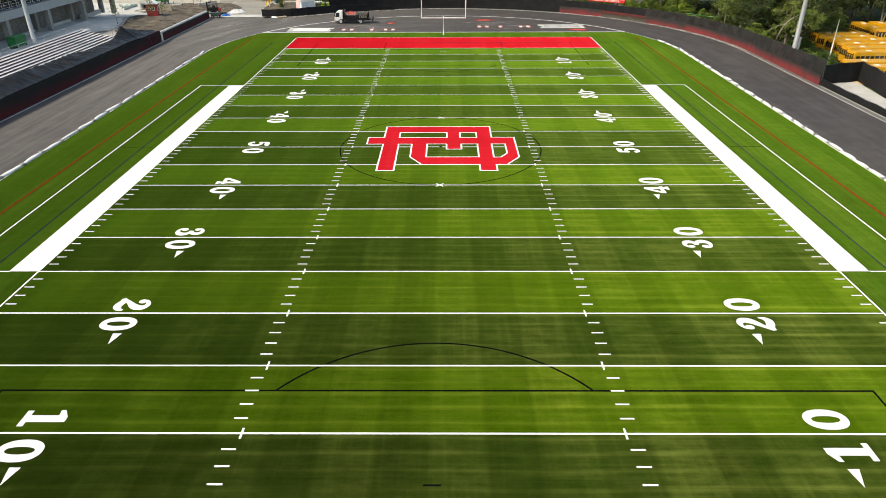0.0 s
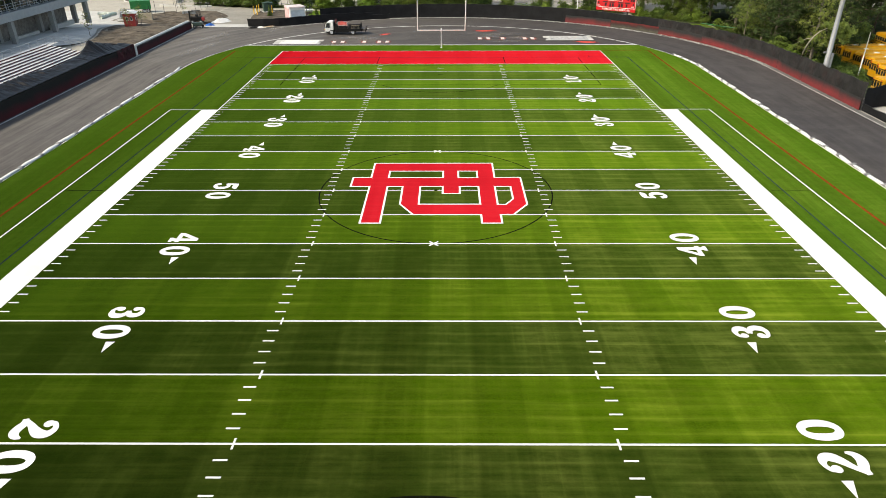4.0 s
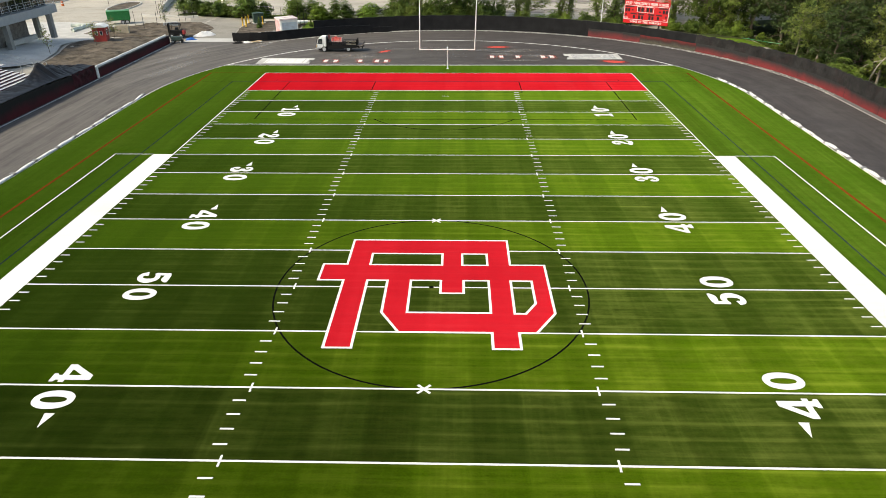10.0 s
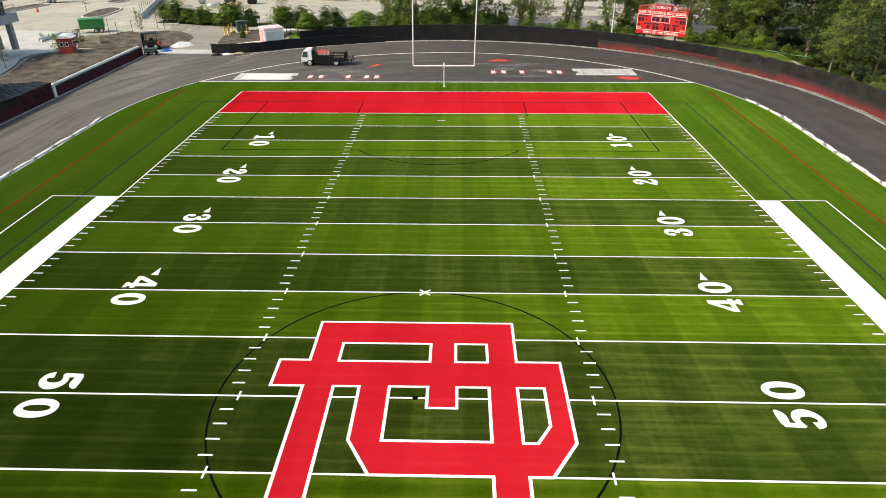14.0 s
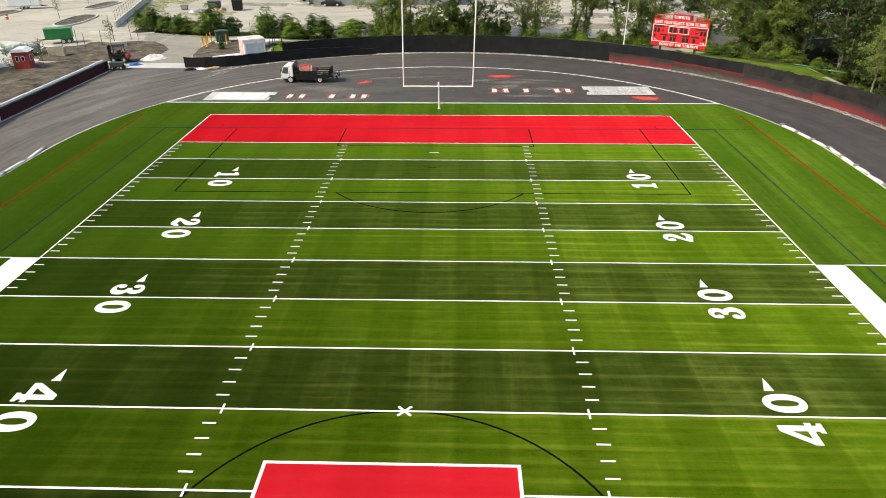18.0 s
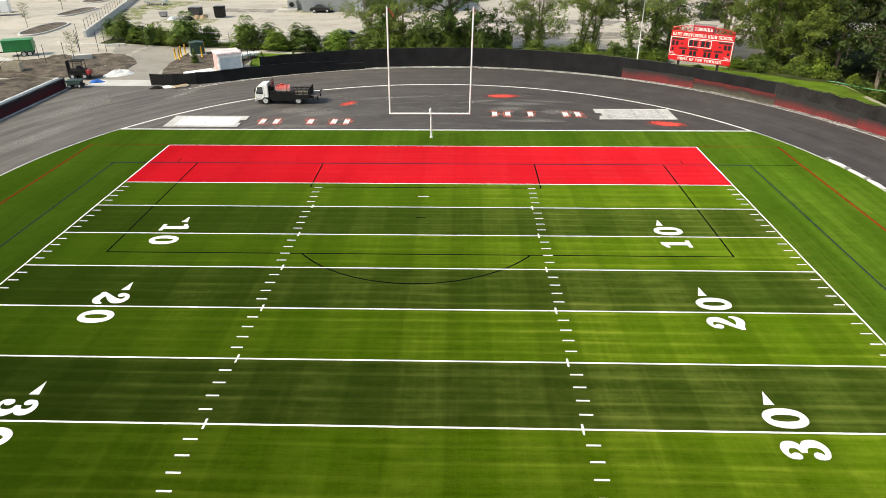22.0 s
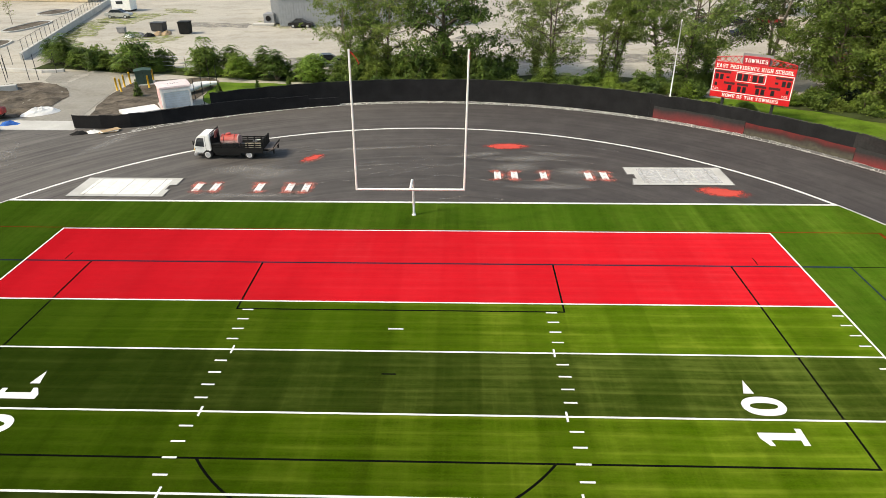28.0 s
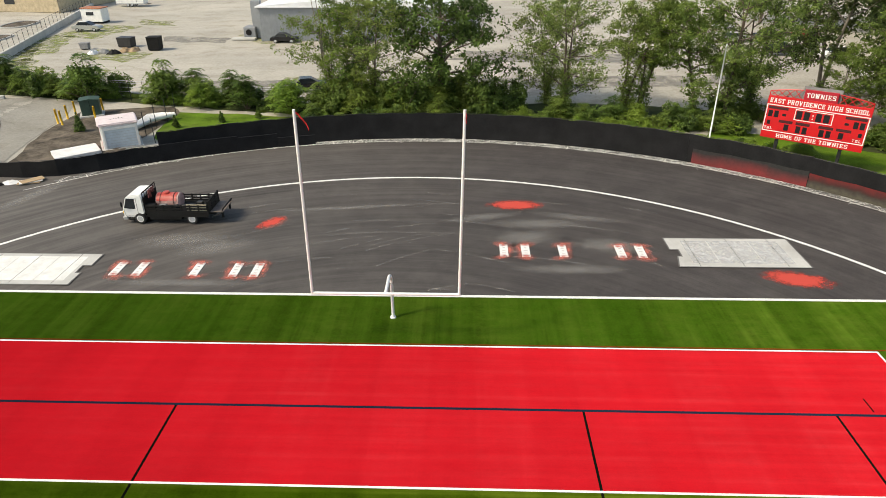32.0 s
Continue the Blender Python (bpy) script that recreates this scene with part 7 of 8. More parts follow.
def frond_meshes(seed, h, w, leaf, stems=30):
    """A shrub of long drooping fronds with narrow leaflets, with small leaves inside."""
    r = random.Random(seed)
    bm = B()
    vs, fs = [], []
    for i in range(stems):
        a, q = i * 2.4 + r.uniform(-0.4, 0.4), ((i + 0.5) / stems) ** 0.55
        e = Vector((math.cos(a) * w * q * 0.9, math.sin(a) * w * q * 0.9, h * (1.0 - 0.75 * q * q) * r.uniform(0.7, 1.0)))
        e.x, e.y = e.x * r.uniform(0.75, 1.2), e.y * r.uniform(0.75, 1.2)
        if i % 2 == 0:
            tube(bm, [(e.x * 0.15, e.y * 0.15, -0.05), (e.x * 0.55, e.y * 0.55, e.z * 0.55), e], [0.05, 0.035, 0.015], 4, cap=False)
        for k in range(7):
            az = k * 0.9 + r.uniform(-0.3, 0.3)
            hd = Vector((math.cos(az), math.sin(az), 0))
            side = Vector((-hd.y, hd.x, 0))
            L = r.uniform(0.6, 1.05)
            lift = r.uniform(0.1, 0.9)
            for j in range(6):
                u = 0.2 + 0.8 * j / 5
                p = e + hd * L * u + Vector((0, 0, (lift * u - (lift * 0.6 + 0.55) * u * u) * L))
                ln = 0.36 * (1.15 - 0.45 * u)
                for sg in (-1, 1):
                    d = (side * sg + hd * 0.45 + Vector((0, 0, -0.25 + r.uniform(-0.2, 0.2)))).normalized()
                    n0 = len(vs)
                    vs += [p, p + d * ln * 0.5 + hd * 0.085, p + d * ln, p + d * ln * 0.5 - hd * 0.085]
                    fs.append((n0, n0 + 1, n0 + 2, n0 + 3))
    inner = leaves_mesh("inner", [(math.cos(i * 2.4) * w * 0.5 * (i / 24) ** 0.5, math.sin(i * 2.4) * w * 0.5 * (i / 24) ** 0.5, h * (0.2 + 0.5 * ((i * 7) % 24) / 24)) for i in range(24)], [w * 0.36] * 24, 1000, 0.28, leaf, seed=seed)
    base_n = len(vs)
    vs += [q.co.copy() for q in inner.vertices]
    fs += [tuple(base_n + q for q in pl.vertices) for pl in inner.polygons]
    bpy.data.meshes.remove(inner)
    me = bpy.data.meshes.new("foliage")
    me.from_pydata([(v[0], v[1], max(0.03, v[2])) for v in vs], [], fs)
    me.materials.append(leaf)
    return finish(bm, "branchwork", BARK, smooth=True), me


BUSHES = [bush_meshes(51, 3.4, 2.1, 2450, LEAF_MID, 0.29), bush_meshes(52, 2.8, 2.0, 2300, LEAF_BRIGHT, 0.28), bush_meshes(53, 3.3, 2.2, 2450, LEAF_DARK, 0.29), bush_meshes(54, 2.5, 2.1, 2300, LEAF_MID, 0.25),
          frond_meshes(55, 3.6, 2.0, LEAF_MID), frond_meshes(56, 3.0, 2.2, LEAF_BRIGHT, 28), frond_meshes(57, 4.2, 1.6, LEAF_DARK, 28)]


def bush(i, x, y, s, label, group, tall=1.0):
    t = thing("bush", label, "bush", pose(x, y, ground_z(x, y) - 0.03, 0, 0, rng.uniform(0, 360)), group=group)
    for nm, me in zip(("branchwork", "foliage"), BUSHES[i]):
        part(nm, me, None, t).scale = (s, s, s * tall)


hedge = [(-57, 108.5), (-50, 105.8), (-44, 104.6), (-39, 104.2), (-33, 103), (-27, 101.4), (-21, 100), (-15, 99)]
HEDGE_LABEL = "leafy green shrub in the overgrown hedge"
for (ax, ay), (bx, by) in zip(hedge, hedge[1:]):
    n = max(2, round(math.hypot(bx - ax, by - ay) / 1.9))
    for k in range(n):
        u = (k + 0.5) / n
        x, y = ax + (bx - ax) * u, ay + (by - ay) * u
        if -37.9 < x < -33.6:
            continue
        bush(rng.choice((0, 2, 4, 4, 6, 3)), x + rng.uniform(-0.8, 0.8), y + rng.uniform(-1.0, 0.8), rng.uniform(0.7, 1.1), HEDGE_LABEL, "hedge shrubs", rng.uniform(0.8, 1.2))
        if rng.random() < 0.5:
            bush(rng.choice((1, 3, 5)), x + rng.uniform(-1, 1), y - rng.uniform(1.0, 1.8), rng.uniform(0.35, 0.6), "low bright shrub at the foot of the hedge", "hedge shrubs", rng.uniform(0.6, 1.0))
for x, y, sc, i, tl in ((-52, 106, 1.0, 6, 1.1), (-47, 104.2, 1.05, 2, 0.9), (-40.2, 102.6, 1.3, 4, 1.15), (-30.4, 101.2, 1.15, 4, 1.2), (-25.6, 99.6, 0.9, 5, 1.1), (-20.4, 98.6, 0.95, 6, 1.0), (-15.4, 97.6, 1.1, 5, 1.15)):
    bush(i, x, y, sc, "tall feathery shrub standing above the hedge", "hedge shrubs", tl)
for k in range(9):
    bush(3, -37.6 + k * 0.5, 103.4 + rng.uniform(-0.5, 0.5), rng.uniform(0.18, 0.32), "small weed at the foot of the wire fence", "weeds at the wire fence")
for k in range(44):
    x = -14 + 46 * (k + rng.random()) / 44
    y = 94.8 - 0.0035 * (x - 5) ** 2 - rng.uniform(0, 3.0)
    bush(rng.choice((0, 1, 2, 2, 3, 4)), x, y, rng.uniform(0.4, 0.8), "low tangled shrub behind the far fence", "shrubs behind the fence", rng.uniform(0.6, 1.1))
for k in range(70):
    q = 51 - 60 * (k + rng.random()) / 70
    rr = wood_edge(q) + 1.6 + rng.uniform(0, 3.4)
    bush(rng.choice((0, 1, 3, 3, 2, 4, 5)), rr * math.cos(radians(q)), ARC_Y + rr * math.sin(radians(q)), rng.uniform(0.45, 0.95), "low leafy shrub at the edge of the wood", "shrubs at the wood's edge", rng.uniform(0.6, 1.0))
for k in range(120):
    x, y = 51.5 + rng.uniform(0, 13), 36 + rng.uniform(0, 32)
    if math.hypot(x - 50, y - 38.3) < 2.2 or x > 57 + (y - 34) * 0.36:
        continue
    bush(rng.choice((0, 2, 3, 2)), x, y, rng.uniform(0.5, 0.9), "leafy shrub on the bank above the bus yard", "shrubs on the bank", rng.uniform(0.5, 0.8))
for k in range(34):
    y = 43 + 27 * (k + rng.random()) / 34
    x = min(67.2, 60.2 + max(0, y - 46) * 0.75) - rng.uniform(1.2, 3.8)
    bush(rng.choice((0, 2, 3, 2)), x, y, rng.uniform(0.65, 0.95), "leafy shrub on the bank above the bus yard", "shrubs on the bank", rng.uniform(0.75, 1.0))
for k in range(16):
    bush(rng.choice((2, 2, 4, 0)), 68.5 + 12 * (k + rng.random()) / 16, 73.5 + rng.uniform(0, 4) + 0.5 * k, rng.uniform(1.2, 1.7), "dark leafy shrub behind the parked buses", "shrubs behind the buses", rng.uniform(1.0, 1.4))
for k in range(26):
    bush(rng.choice((2, 2, 0, 4)), -12.5 + 22 * (k + rng.random()) / 26, 97.2 + rng.uniform(-1.6, 1.6), rng.uniform(0.8, 1.2), "dark leafy shrub under the trees", "shrubs under the trees", rng.uniform(0.9, 1.25))
for k in range(12):
    bush(rng.choice((0, 2, 4)), 13 + 24 * (k + rng.random()) / 12, 95.0 - 0.1 * k + rng.uniform(-1.2, 1.2), rng.uniform(0.6, 0.95), "dark leafy shrub under the trees", "shrubs under the trees", rng.uniform(0.7, 1.1))
for k in range(26):
    a = radians(49 + 26 * (k + rng.random()) / 26)
    rr = 49.4 + rng.uniform(0, 4.0)
    if 28 < rr * math.cos(a) and rr < 50.6:
        continue
    bush(rng.choice((1, 1, 5, 3)), rr * math.cos(a), ARC_Y + rr * math.sin(a), rng.uniform(0.4, 0.7), "bright leafy shrub behind the fence", "shrubs behind the fence", rng.uniform(0.6, 0.9))

# wire fence seen in the gap of the hedge
wf = thing("wire_fence", "rusty chain-link wire fence standing in the hedge", "fence")
for k in range(14):
    part("fence_post", tube(B(), [(0, 0, -0.1), (0, 0, 2.0)], 0.04, 6), BARK, wf, at=pose(-52 + 3.0 * k, 106.2 - 0.52 * k, 0))
for z in (0.2, 0.7, 1.2, 1.7, 1.95):
    part("wire", tube(B(), [(-52, 106.2, z), (-13, 99.45, z)], 0.02 if z < 1.9 else 0.035, 4), STEEL, wf)


def conifer(x, y, h):
    t = thing("conifer", "small dark green young conifer", "conifer", pose(x, y, ground_z(x, y), 0, 0, rng.uniform(0, 360)), group="young conifers")
    part("stem", tube(B(), [(0, 0, -0.05), (0, 0, h * 0.95)], [0.06, 0.01], 6), BARK, t)
    cen = [Vector((0, 0, h * (0.08 + 0.9 * i / 11))) for i in range(12)]
    me = leaves_mesh("needles", cen, [h * 0.24 * (1.06 - i / 11) + 0.04 for i in range(12)], 1300, 0.17, LEAF_DARK, flat=0.7, seed=int(h * 100))
    part("needles", me, None, t)


conifer(-34.8, 90.1, 2.1)
conifer(-25.7, 91.7, 1.3)
conifer(-21.6, 93.6, 1.2)
conifer(-18.1, 95.0, 1.3)


def sapling(x, y, h, seed):
    t = thing("sapling", "thin young tree with sparse leaves", "sapling", pose(x, y, ground_z(x, y)), group="young trees")
    w, l = tree_meshes(seed, h, h * 0.16, 230, LEAF_LIGHT, 0.16, base=0.3, clump=0.4)
    part("trunk", w, None, t)
    part("crown", l, None, t)


sapling(-56.5, 60.5, 4.2, 61)
sapling(-52.8, 66.5, 3.8, 62)
sapling(-55.2, 77.0, 3.8, 63)
sapling(-52.0, 90.0, 4.5, 64)
sapling(-77.5, 121, 4.6, 65)
sapling(-83, 143, 5.0, 66)

bent = thing("tree", "pale bent birch leaning over beside the mast with weeping foliage", "tree", pose(53.0, 50.6, 0))
part("trunk", tube(B(), [(-0.1, 0.1, -2.4), (0.0, 0, -0.8), (0.18, -0.05, 0.7), (0.42, -0.4, 2.0), (0.75, -0.85, 3.0), (1.3, -1.1, 3.7), (2.1, -1.3, 4.15), (3.4, -1.5, 4.4), (4.6, -1.6, 4.3)], [0.12, 0.11, 0.10, 0.085, 0.07, 0.06, 0.05, 0.035, 0.02], 8), plain("birch_bark", (0.42, 0.38, 0.30), 0.85, vary=0.2), bent, smooth=True)
bm = B()
tube(bm, [(0.6, -0.7, 2.7), (-0.3, -0.8, 2.6), (-1.3, -0.9, 2.2), (-2.0, -0.9, 1.7)], [0.05, 0.04, 0.03, 0.015], 5, cap=False)
tube(bm, [(2.1, -1.3, 4.15), (3.0, -1.2, 3.9), (3.9, -1.2, 3.2)], [0.045, 0.03, 0.012], 5, cap=False)
part("limb", bm, bpy.data.materials["birch_bark"], bent, smooth=True)
part("crown", leaves_mesh("crown", [(2.0, -1.3, 4.3), (3.0, -1.4, 4.4), (4.0, -1.5, 4.4), (5.0, -1.6, 4.0), (5.4, -1.6, 3.2), (3.8, -1.4, 3.3), (2.8, -1.2, 3.4), (-1.0, -0.9, 2.3), (-1.9, -0.9, 1.5), (4.7, -1.5, 2.6), (1.2, -1.0, 2.6)], [0.8, 0.9, 1.0, 1.0, 0.8, 0.9, 0.8, 0.6, 0.6, 0.8, 0.5], 5200, 0.17, LEAF_LIGHT, flat=0.9, up=0.1, seed=77), None, bent)

# ---- things by the gate ----
sock = thing("sheeting_roll", "long pale crumpled roll of plastic sheeting on the plaza edge", "sheeting")
part("roll", tube(B(), [(-66.7 + 0.1 * math.sin(i * 2.1), 85.3 + 0.75 * i, ground_z(-66, 88) + 0.35 + 0.05 * math.sin(i * 1.3)) if i < 7 else (-66.2 - 0.65 * (i - 7), 90.4 + 0.25 * math.sin(i), ground_z(-66, 90) + 0.35) for i in range(13)], [0.32 + 0.1 * math.sin(i * 2.7) for i in range(13)], 9), plain("greenish_sheeting", (0.50, 0.55, 0.48), 0.6, vary=0.2), sock, smooth=True)

booth = thing("booth", "small booth wrapped in white plastic with a pale blue shutter", "booth", pose(-28.9, 86.6, 0, 0, 0, 30))
part("body", box(B(), -1.6, 1.6, -1.5, 1.5, 0, 2.2, 0.06), WHITE_PLASTIC, booth)
part("roof_wrap", box(B(), -1.75, 1.75, -1.65, 1.65, 2.18, 2.42, 0.1, seg=2), PLASTIC_PINK, booth, "pale wrap with pink print")
part("shutter", box(B(), -1.25, 1.35, -1.54, -1.5, 0.12, 1.8), plain("pale_blue_shutter", (0.50, 0.57, 0.62), 0.5, vary=0.1), booth, "pale blue grey shutter")
for k in range(6):
    part("shutter_slat", box(B(), -1.22, 1.32, -1.55, -1.54, 0.3 + k * 0.25, 0.32 + k * 0.25), STEEL, booth)
for x in (-1.36, 1.46):
    part("front_post", box(B(), x - 0.1, x + 0.1, -1.58, -1.5, 0.0, 2.2, 0.02), WHITE_PLASTIC, booth)
part("lintel", box(B(), -1.46, 1.56, -1.6, -1.5, 1.82, 2.1, 0.02), WHITE_PLASTIC, booth)
part("print_panel", box(B(), -1.64, -1.6, -1.3, 1.3, 0.1, 2.1), plain("pink_print", (0.70, 0.42, 0.42), 0.5, vary=0.35, scale=2.0), booth, "pink printed wrap")
for k, (x, y, L) in enumerate(((-0.5, -0.1, 0.35), (-0.22, 0.1, 0.5), (0.0, -0.05, 0.3), (0.22, 0.1, 0.5), (0.5, 0.0, 0.35))):
    part("print_bar", box(B(), x - 0.04, x + 0.04, y - L / 2, y + L / 2, 2.42, 2.426), CONCRETE_DARK, booth, "dark printed mark")
part("base_slab", box(B(), -1.8, 1.8, -1.75, 1.7, -0.08, 0.06), CONCRETE, booth)
slab = thing("concrete_slab", "pale concrete slab beside the white booth", "slab", pose(-31.7, 83.6, 0.0, 0, 0, 38))
part("slab_body", box(B(), -1.9, 1.9, -1.3, 1.3, -0.06, 0.3, 0.02), WHITE_PLASTIC, slab)
sheet = thing("plastic_sheeting", "long rolls of white plastic sheeting beside the booth", "sheeting", pose(-28.6, 92.6, 0.0, 0, 0, 62))
bm = B()
for i in range(4):
    tube(bm, [(-2.4 + 0.3 * i, -0.5 + 0.3 * i, 0.35), (0.2, -0.3 + 0.3 * i, 0.6 + 0.05 * i), (2.6 - 0.2 * i, -0.4 + 0.32 * i, 0.5)], 0.25, 8)
part("roll", bm, WHITE_PLASTIC, sheet, smooth=True)
tf = thing("transformer", "dark green electrical transformer cabinet on a concrete pad", "transformer", pose(-36.6, 96.0, 0, 0, 0, 25))
tf.scale = (0.86, 0.86, 0.9)
part("pad", box(B(), -1.4, 1.4, -1.2, 1.2, -0.05, 0.2, 0.02), CONCRETE, tf)
part("cabinet", box(B(), -1.1, 1.1, -0.9, 0.9, 0.2, 1.95, 0.05), DARK_GREEN, tf)
part("lid", prism(B(), [(-1.18, 1.95), (-1.18, 2.02), (0, 2.16), (1.18, 2.02), (1.18, 1.95)], -1.0, 1.0), DARK_GREEN, tf)
part("door_gap", box(B(), -0.015, 0.015, -0.91, -0.89, 0.3, 1.9), BLACK_PAINT, tf)
for x, y in ((-38.8, 93.1), (-38.0, 92.5), (-38.5, 94.5), (-38.5, 96.1), (-36.1, 97.4), (-35.3, 94.2)):
    bo = thing("bollard", "yellow steel safety bollard beside the transformer", "bollard", pose(x, y, 0), group="yellow bollards")
    part("pipe", tube(B(), [(0, 0, -0.1), (0, 0, 1.45)], 0.11, 12), YELLOW, bo, smooth=True)
    part("dome", tube(B(), [(0, 0, 1.45), (0, 0, 1.52)], [0.11, 0.05], 12), YELLOW, bo)
for x, y, h in ((-27.6, 89.0, 2.4), (-25.8, 86.9, 2.4), (-27.6, 91.5, 2.4), (-27.4, 93.7, 2.4), (-27.4, 96.0, 2.4), (-35.1, 102.0, 2.4), (-55.5, 88.9, 2.6), (-53.9, 91.0, 2.6), (-54.6, 96.3, 2.6), (-52.4, 97.6, 3.2), (-51.2, 97.6, 3.2), (-60.7, 107.3, 2.6), (-51.2, 101.8, 2.6), (-57.0, 85.5, 2.4), (-57.5, 101, 2.6), (-55.8, 98.5, 2.6), (-60, 82, 2.2), (-59, 93, 2.4)):
    fp = thing("fence_post", "bare dark steel fence post standing in the ground", "post", pose(x, y, ground_z(x, y)), group="bare fence posts")
    part("shaft", tube(B(), [(0, 0, -0.1), (0, 0, h)], 0.04, 8), DARK_STEEL, fp)
    part("cap", tube(B(), [(0, 0, h), (0, 0, h + 0.04)], 0.05, 8), DARK_STEEL, fp)

jb = thing("concrete_barrier", "grey precast concrete block on the soil", "barrier", pose(-51.7, 91.6, ground_z(-51.7, 91.6), 0, 0, 25))
part("block", prism(B(), [(-1.3, 0), (-1.25, 0.75), (1.25, 0.75), (1.3, 0)], -0.4, 0.4, 0.03), CONCRETE, jb)
cartm = thing("utility_cart", "small dark grey turf cart with a tipping bed", "cart", pose(-44.6, 76.3, 0, 0, 0, 8))
part("bed", prism(B(), [(-0.95, 0.95), (-0.7, 0.45), (0.7, 0.45), (0.95, 0.95)], -0.55, 0.55, 0.03), plain("cart_green", (0.035, 0.06, 0.05), 0.5, vary=0.15), cartm)
part("frame", box(B(), -0.9, 1.0, -0.3, 0.3, 0.35, 0.45), BLACK_PAINT, cartm)
for x in (-0.55, 0.6):
    for y, sd in ((-0.5, -1), (0.5, 1)):
        wheel_on(cartm, x, y, 0.26, 0.26, 0.18, sd, DARK_STEEL)
fork = thing("loader", "black compact loader with a roll cage", "loader", pose(-46.2, 80.6, 0.1, 0, 0, 10))
part("body", box(B(), -1.1, 0.9, -0.6, 0.6, 0.45, 1.2, 0.08), BLACK_PAINT, fork)
part("seat", box(B(), -0.2, 0.3, -0.3, 0.3, 1.2, 1.6, 0.05), RUBBER, fork)
part("counterweight", box(B(), 0.8, 1.4, -0.55, 0.55, 0.5, 1.15, 0.12), BOOTH_RED, fork, "red counterweight")
for x, y in ((-0.9, -0.55), (-0.9, 0.55), (0.7, -0.55), (0.7, 0.55)):
    part("cage_post", tube(B(), [(x, y, 1.1), (x * 0.9, y, 2.25)], 0.04, 6), BLACK_PAINT, fork)
part("canopy", box(B(), -0.95, 0.75, -0.62, 0.62, 2.22, 2.3, 0.03), BLACK_PAINT, fork)
part("mast", box(B(), -1.3, -1.15, -0.45, 0.45, 0.2, 2.3, 0.02), BLACK_PAINT, fork)
for x in (-0.75, 0.7):
    for y, sd in ((-0.6, -1), (0.6, 1)):
        wheel_on(fork, x, y, 0.38, 0.38, 0.26, sd, DARK_STEEL)


def heap(name, label, cat, x, y, rx, ry, h, mat, seed, turn=0):
    """A low crumpled pile."""
    bm = B()
    n, m = 16, 6
    rings = []
    for j in range(m):
        q = j / m
        rings.append([bm.verts.new(((1 - q) * rx * math.cos(2 * math.pi * k / n) * (1 + 0.35 * noise.noise(Vector((math.cos(6.28 * k / n) * 1.5, math.sin(6.28 * k / n) * 1.5, seed + j * 0.3)))), (1 - q) * ry * math.sin(2 * math.pi * k / n) * (1 + 0.35 * noise.noise(Vector((math.cos(6.28 * k / n) * 1.5, math.sin(6.28 * k / n) * 1.5, seed + j * 0.3 + 4)))), h * (1 - (1 - q) ** 2) * (1 + 0.5 * noise.noise(Vector((k * 0.6, j * 0.8, seed)))) if j else 0.0)) for k in range(n)])
    top = bm.verts.new((0, 0, h * 0.95))
    for r0, r1 in zip(rings, rings[1:]):
        for k in range(n):
            bm.faces.new((r0[k], r0[(k + 1) % n], r1[(k + 1) % n], r1[k]))
    for k in range(n):
        bm.faces.new((rings[-1][k], rings[-1][(k + 1) % n], top))
    ob = part(name, bm, mat, at=pose(x, y, max(ground_z(x, y), -0.06) + 0.04, 0, 0, turn))
    return tagged(ob, label, cat)


heap("plastic_sheet", "crumpled heap of white plastic sheeting by the gate", "sheeting", -42.5, 83.0, 2.1, 1.0, 0.65, WHITE_PLASTIC, 3, 35)
heap("blue_tarp", "crumpled blue tarpaulin lying by the gate", "tarpaulin", -43.4, 79.0, 1.0, 0.6, 0.35, BLUE_TARP, 5, 10)
heap("rag_bundle", "bundle of black and white rags at the fence end", "rags", -34.4, 75.9, 0.9, 0.35, 0.3, BLACK_PAINT, 7, 20)
heap("plastic_sheet", "small heap of white plastic at the fence end", "sheeting", -33.3, 76.4, 0.9, 0.35, 0.25, WHITE_PLASTIC, 8, 15)
cb = thing("cardboard", "flattened brown cardboard sheets on the asphalt", "cardboard", pose(-31.9, 76.7, 0, 0, 0, 20))
for k in range(3):
    part("sheet", box(B(), -0.85 + 0.1 * k, 0.85 + 0.1 * k, -0.55, 0.5 - 0.1 * k, 0.02 + 0.06 * k, 0.05 + 0.06 * k, m=pose(0, 0, 0, 0, 0, 14 * k)), CARDBOARD if k != 1 else WHITE_PLASTIC, cb)

kiosk = thing("ticket_booth", "small red ticket booth with white windows and a pale roof", "booth", pose(-55.4, 73.3, ground_z(-55.4, 73.3), 0, 0, 12))
part("body", box(B(), -0.95, 0.95, -0.95, 0.95, 0, 2.35, 0.03), BOOTH_RED, kiosk)
part("roof", prism(B(), [(-1.25, 2.35), (-0.5, 2.75), (0.5, 2.75), (1.25, 2.35)], -1.2, 1.2, 0.03), WHITE_PAINT, kiosk)
for yy, rz in ((-0.97, 0), (0.97, 0)):
    for x in (-0.55, 0.15):
        wn1 = part("window", box(B(), x, x + 0.42, yy - 0.02, yy + 0.02, 1.2, 1.85), WHITE_PAINT, kiosk)
        part("pane", box(B(), x + 0.06, x + 0.36, yy - 0.03, yy + 0.03, 1.26, 1.79), GLASS, wn1)
wn1 = part("window", box(B(), 0.94, 0.99, -0.35, 0.35, 1.1, 1.9), WHITE_PAINT, kiosk)
part("pane", box(B(), 0.95, 1.0, -0.28, 0.28, 1.18, 1.82), GLASS, wn1)

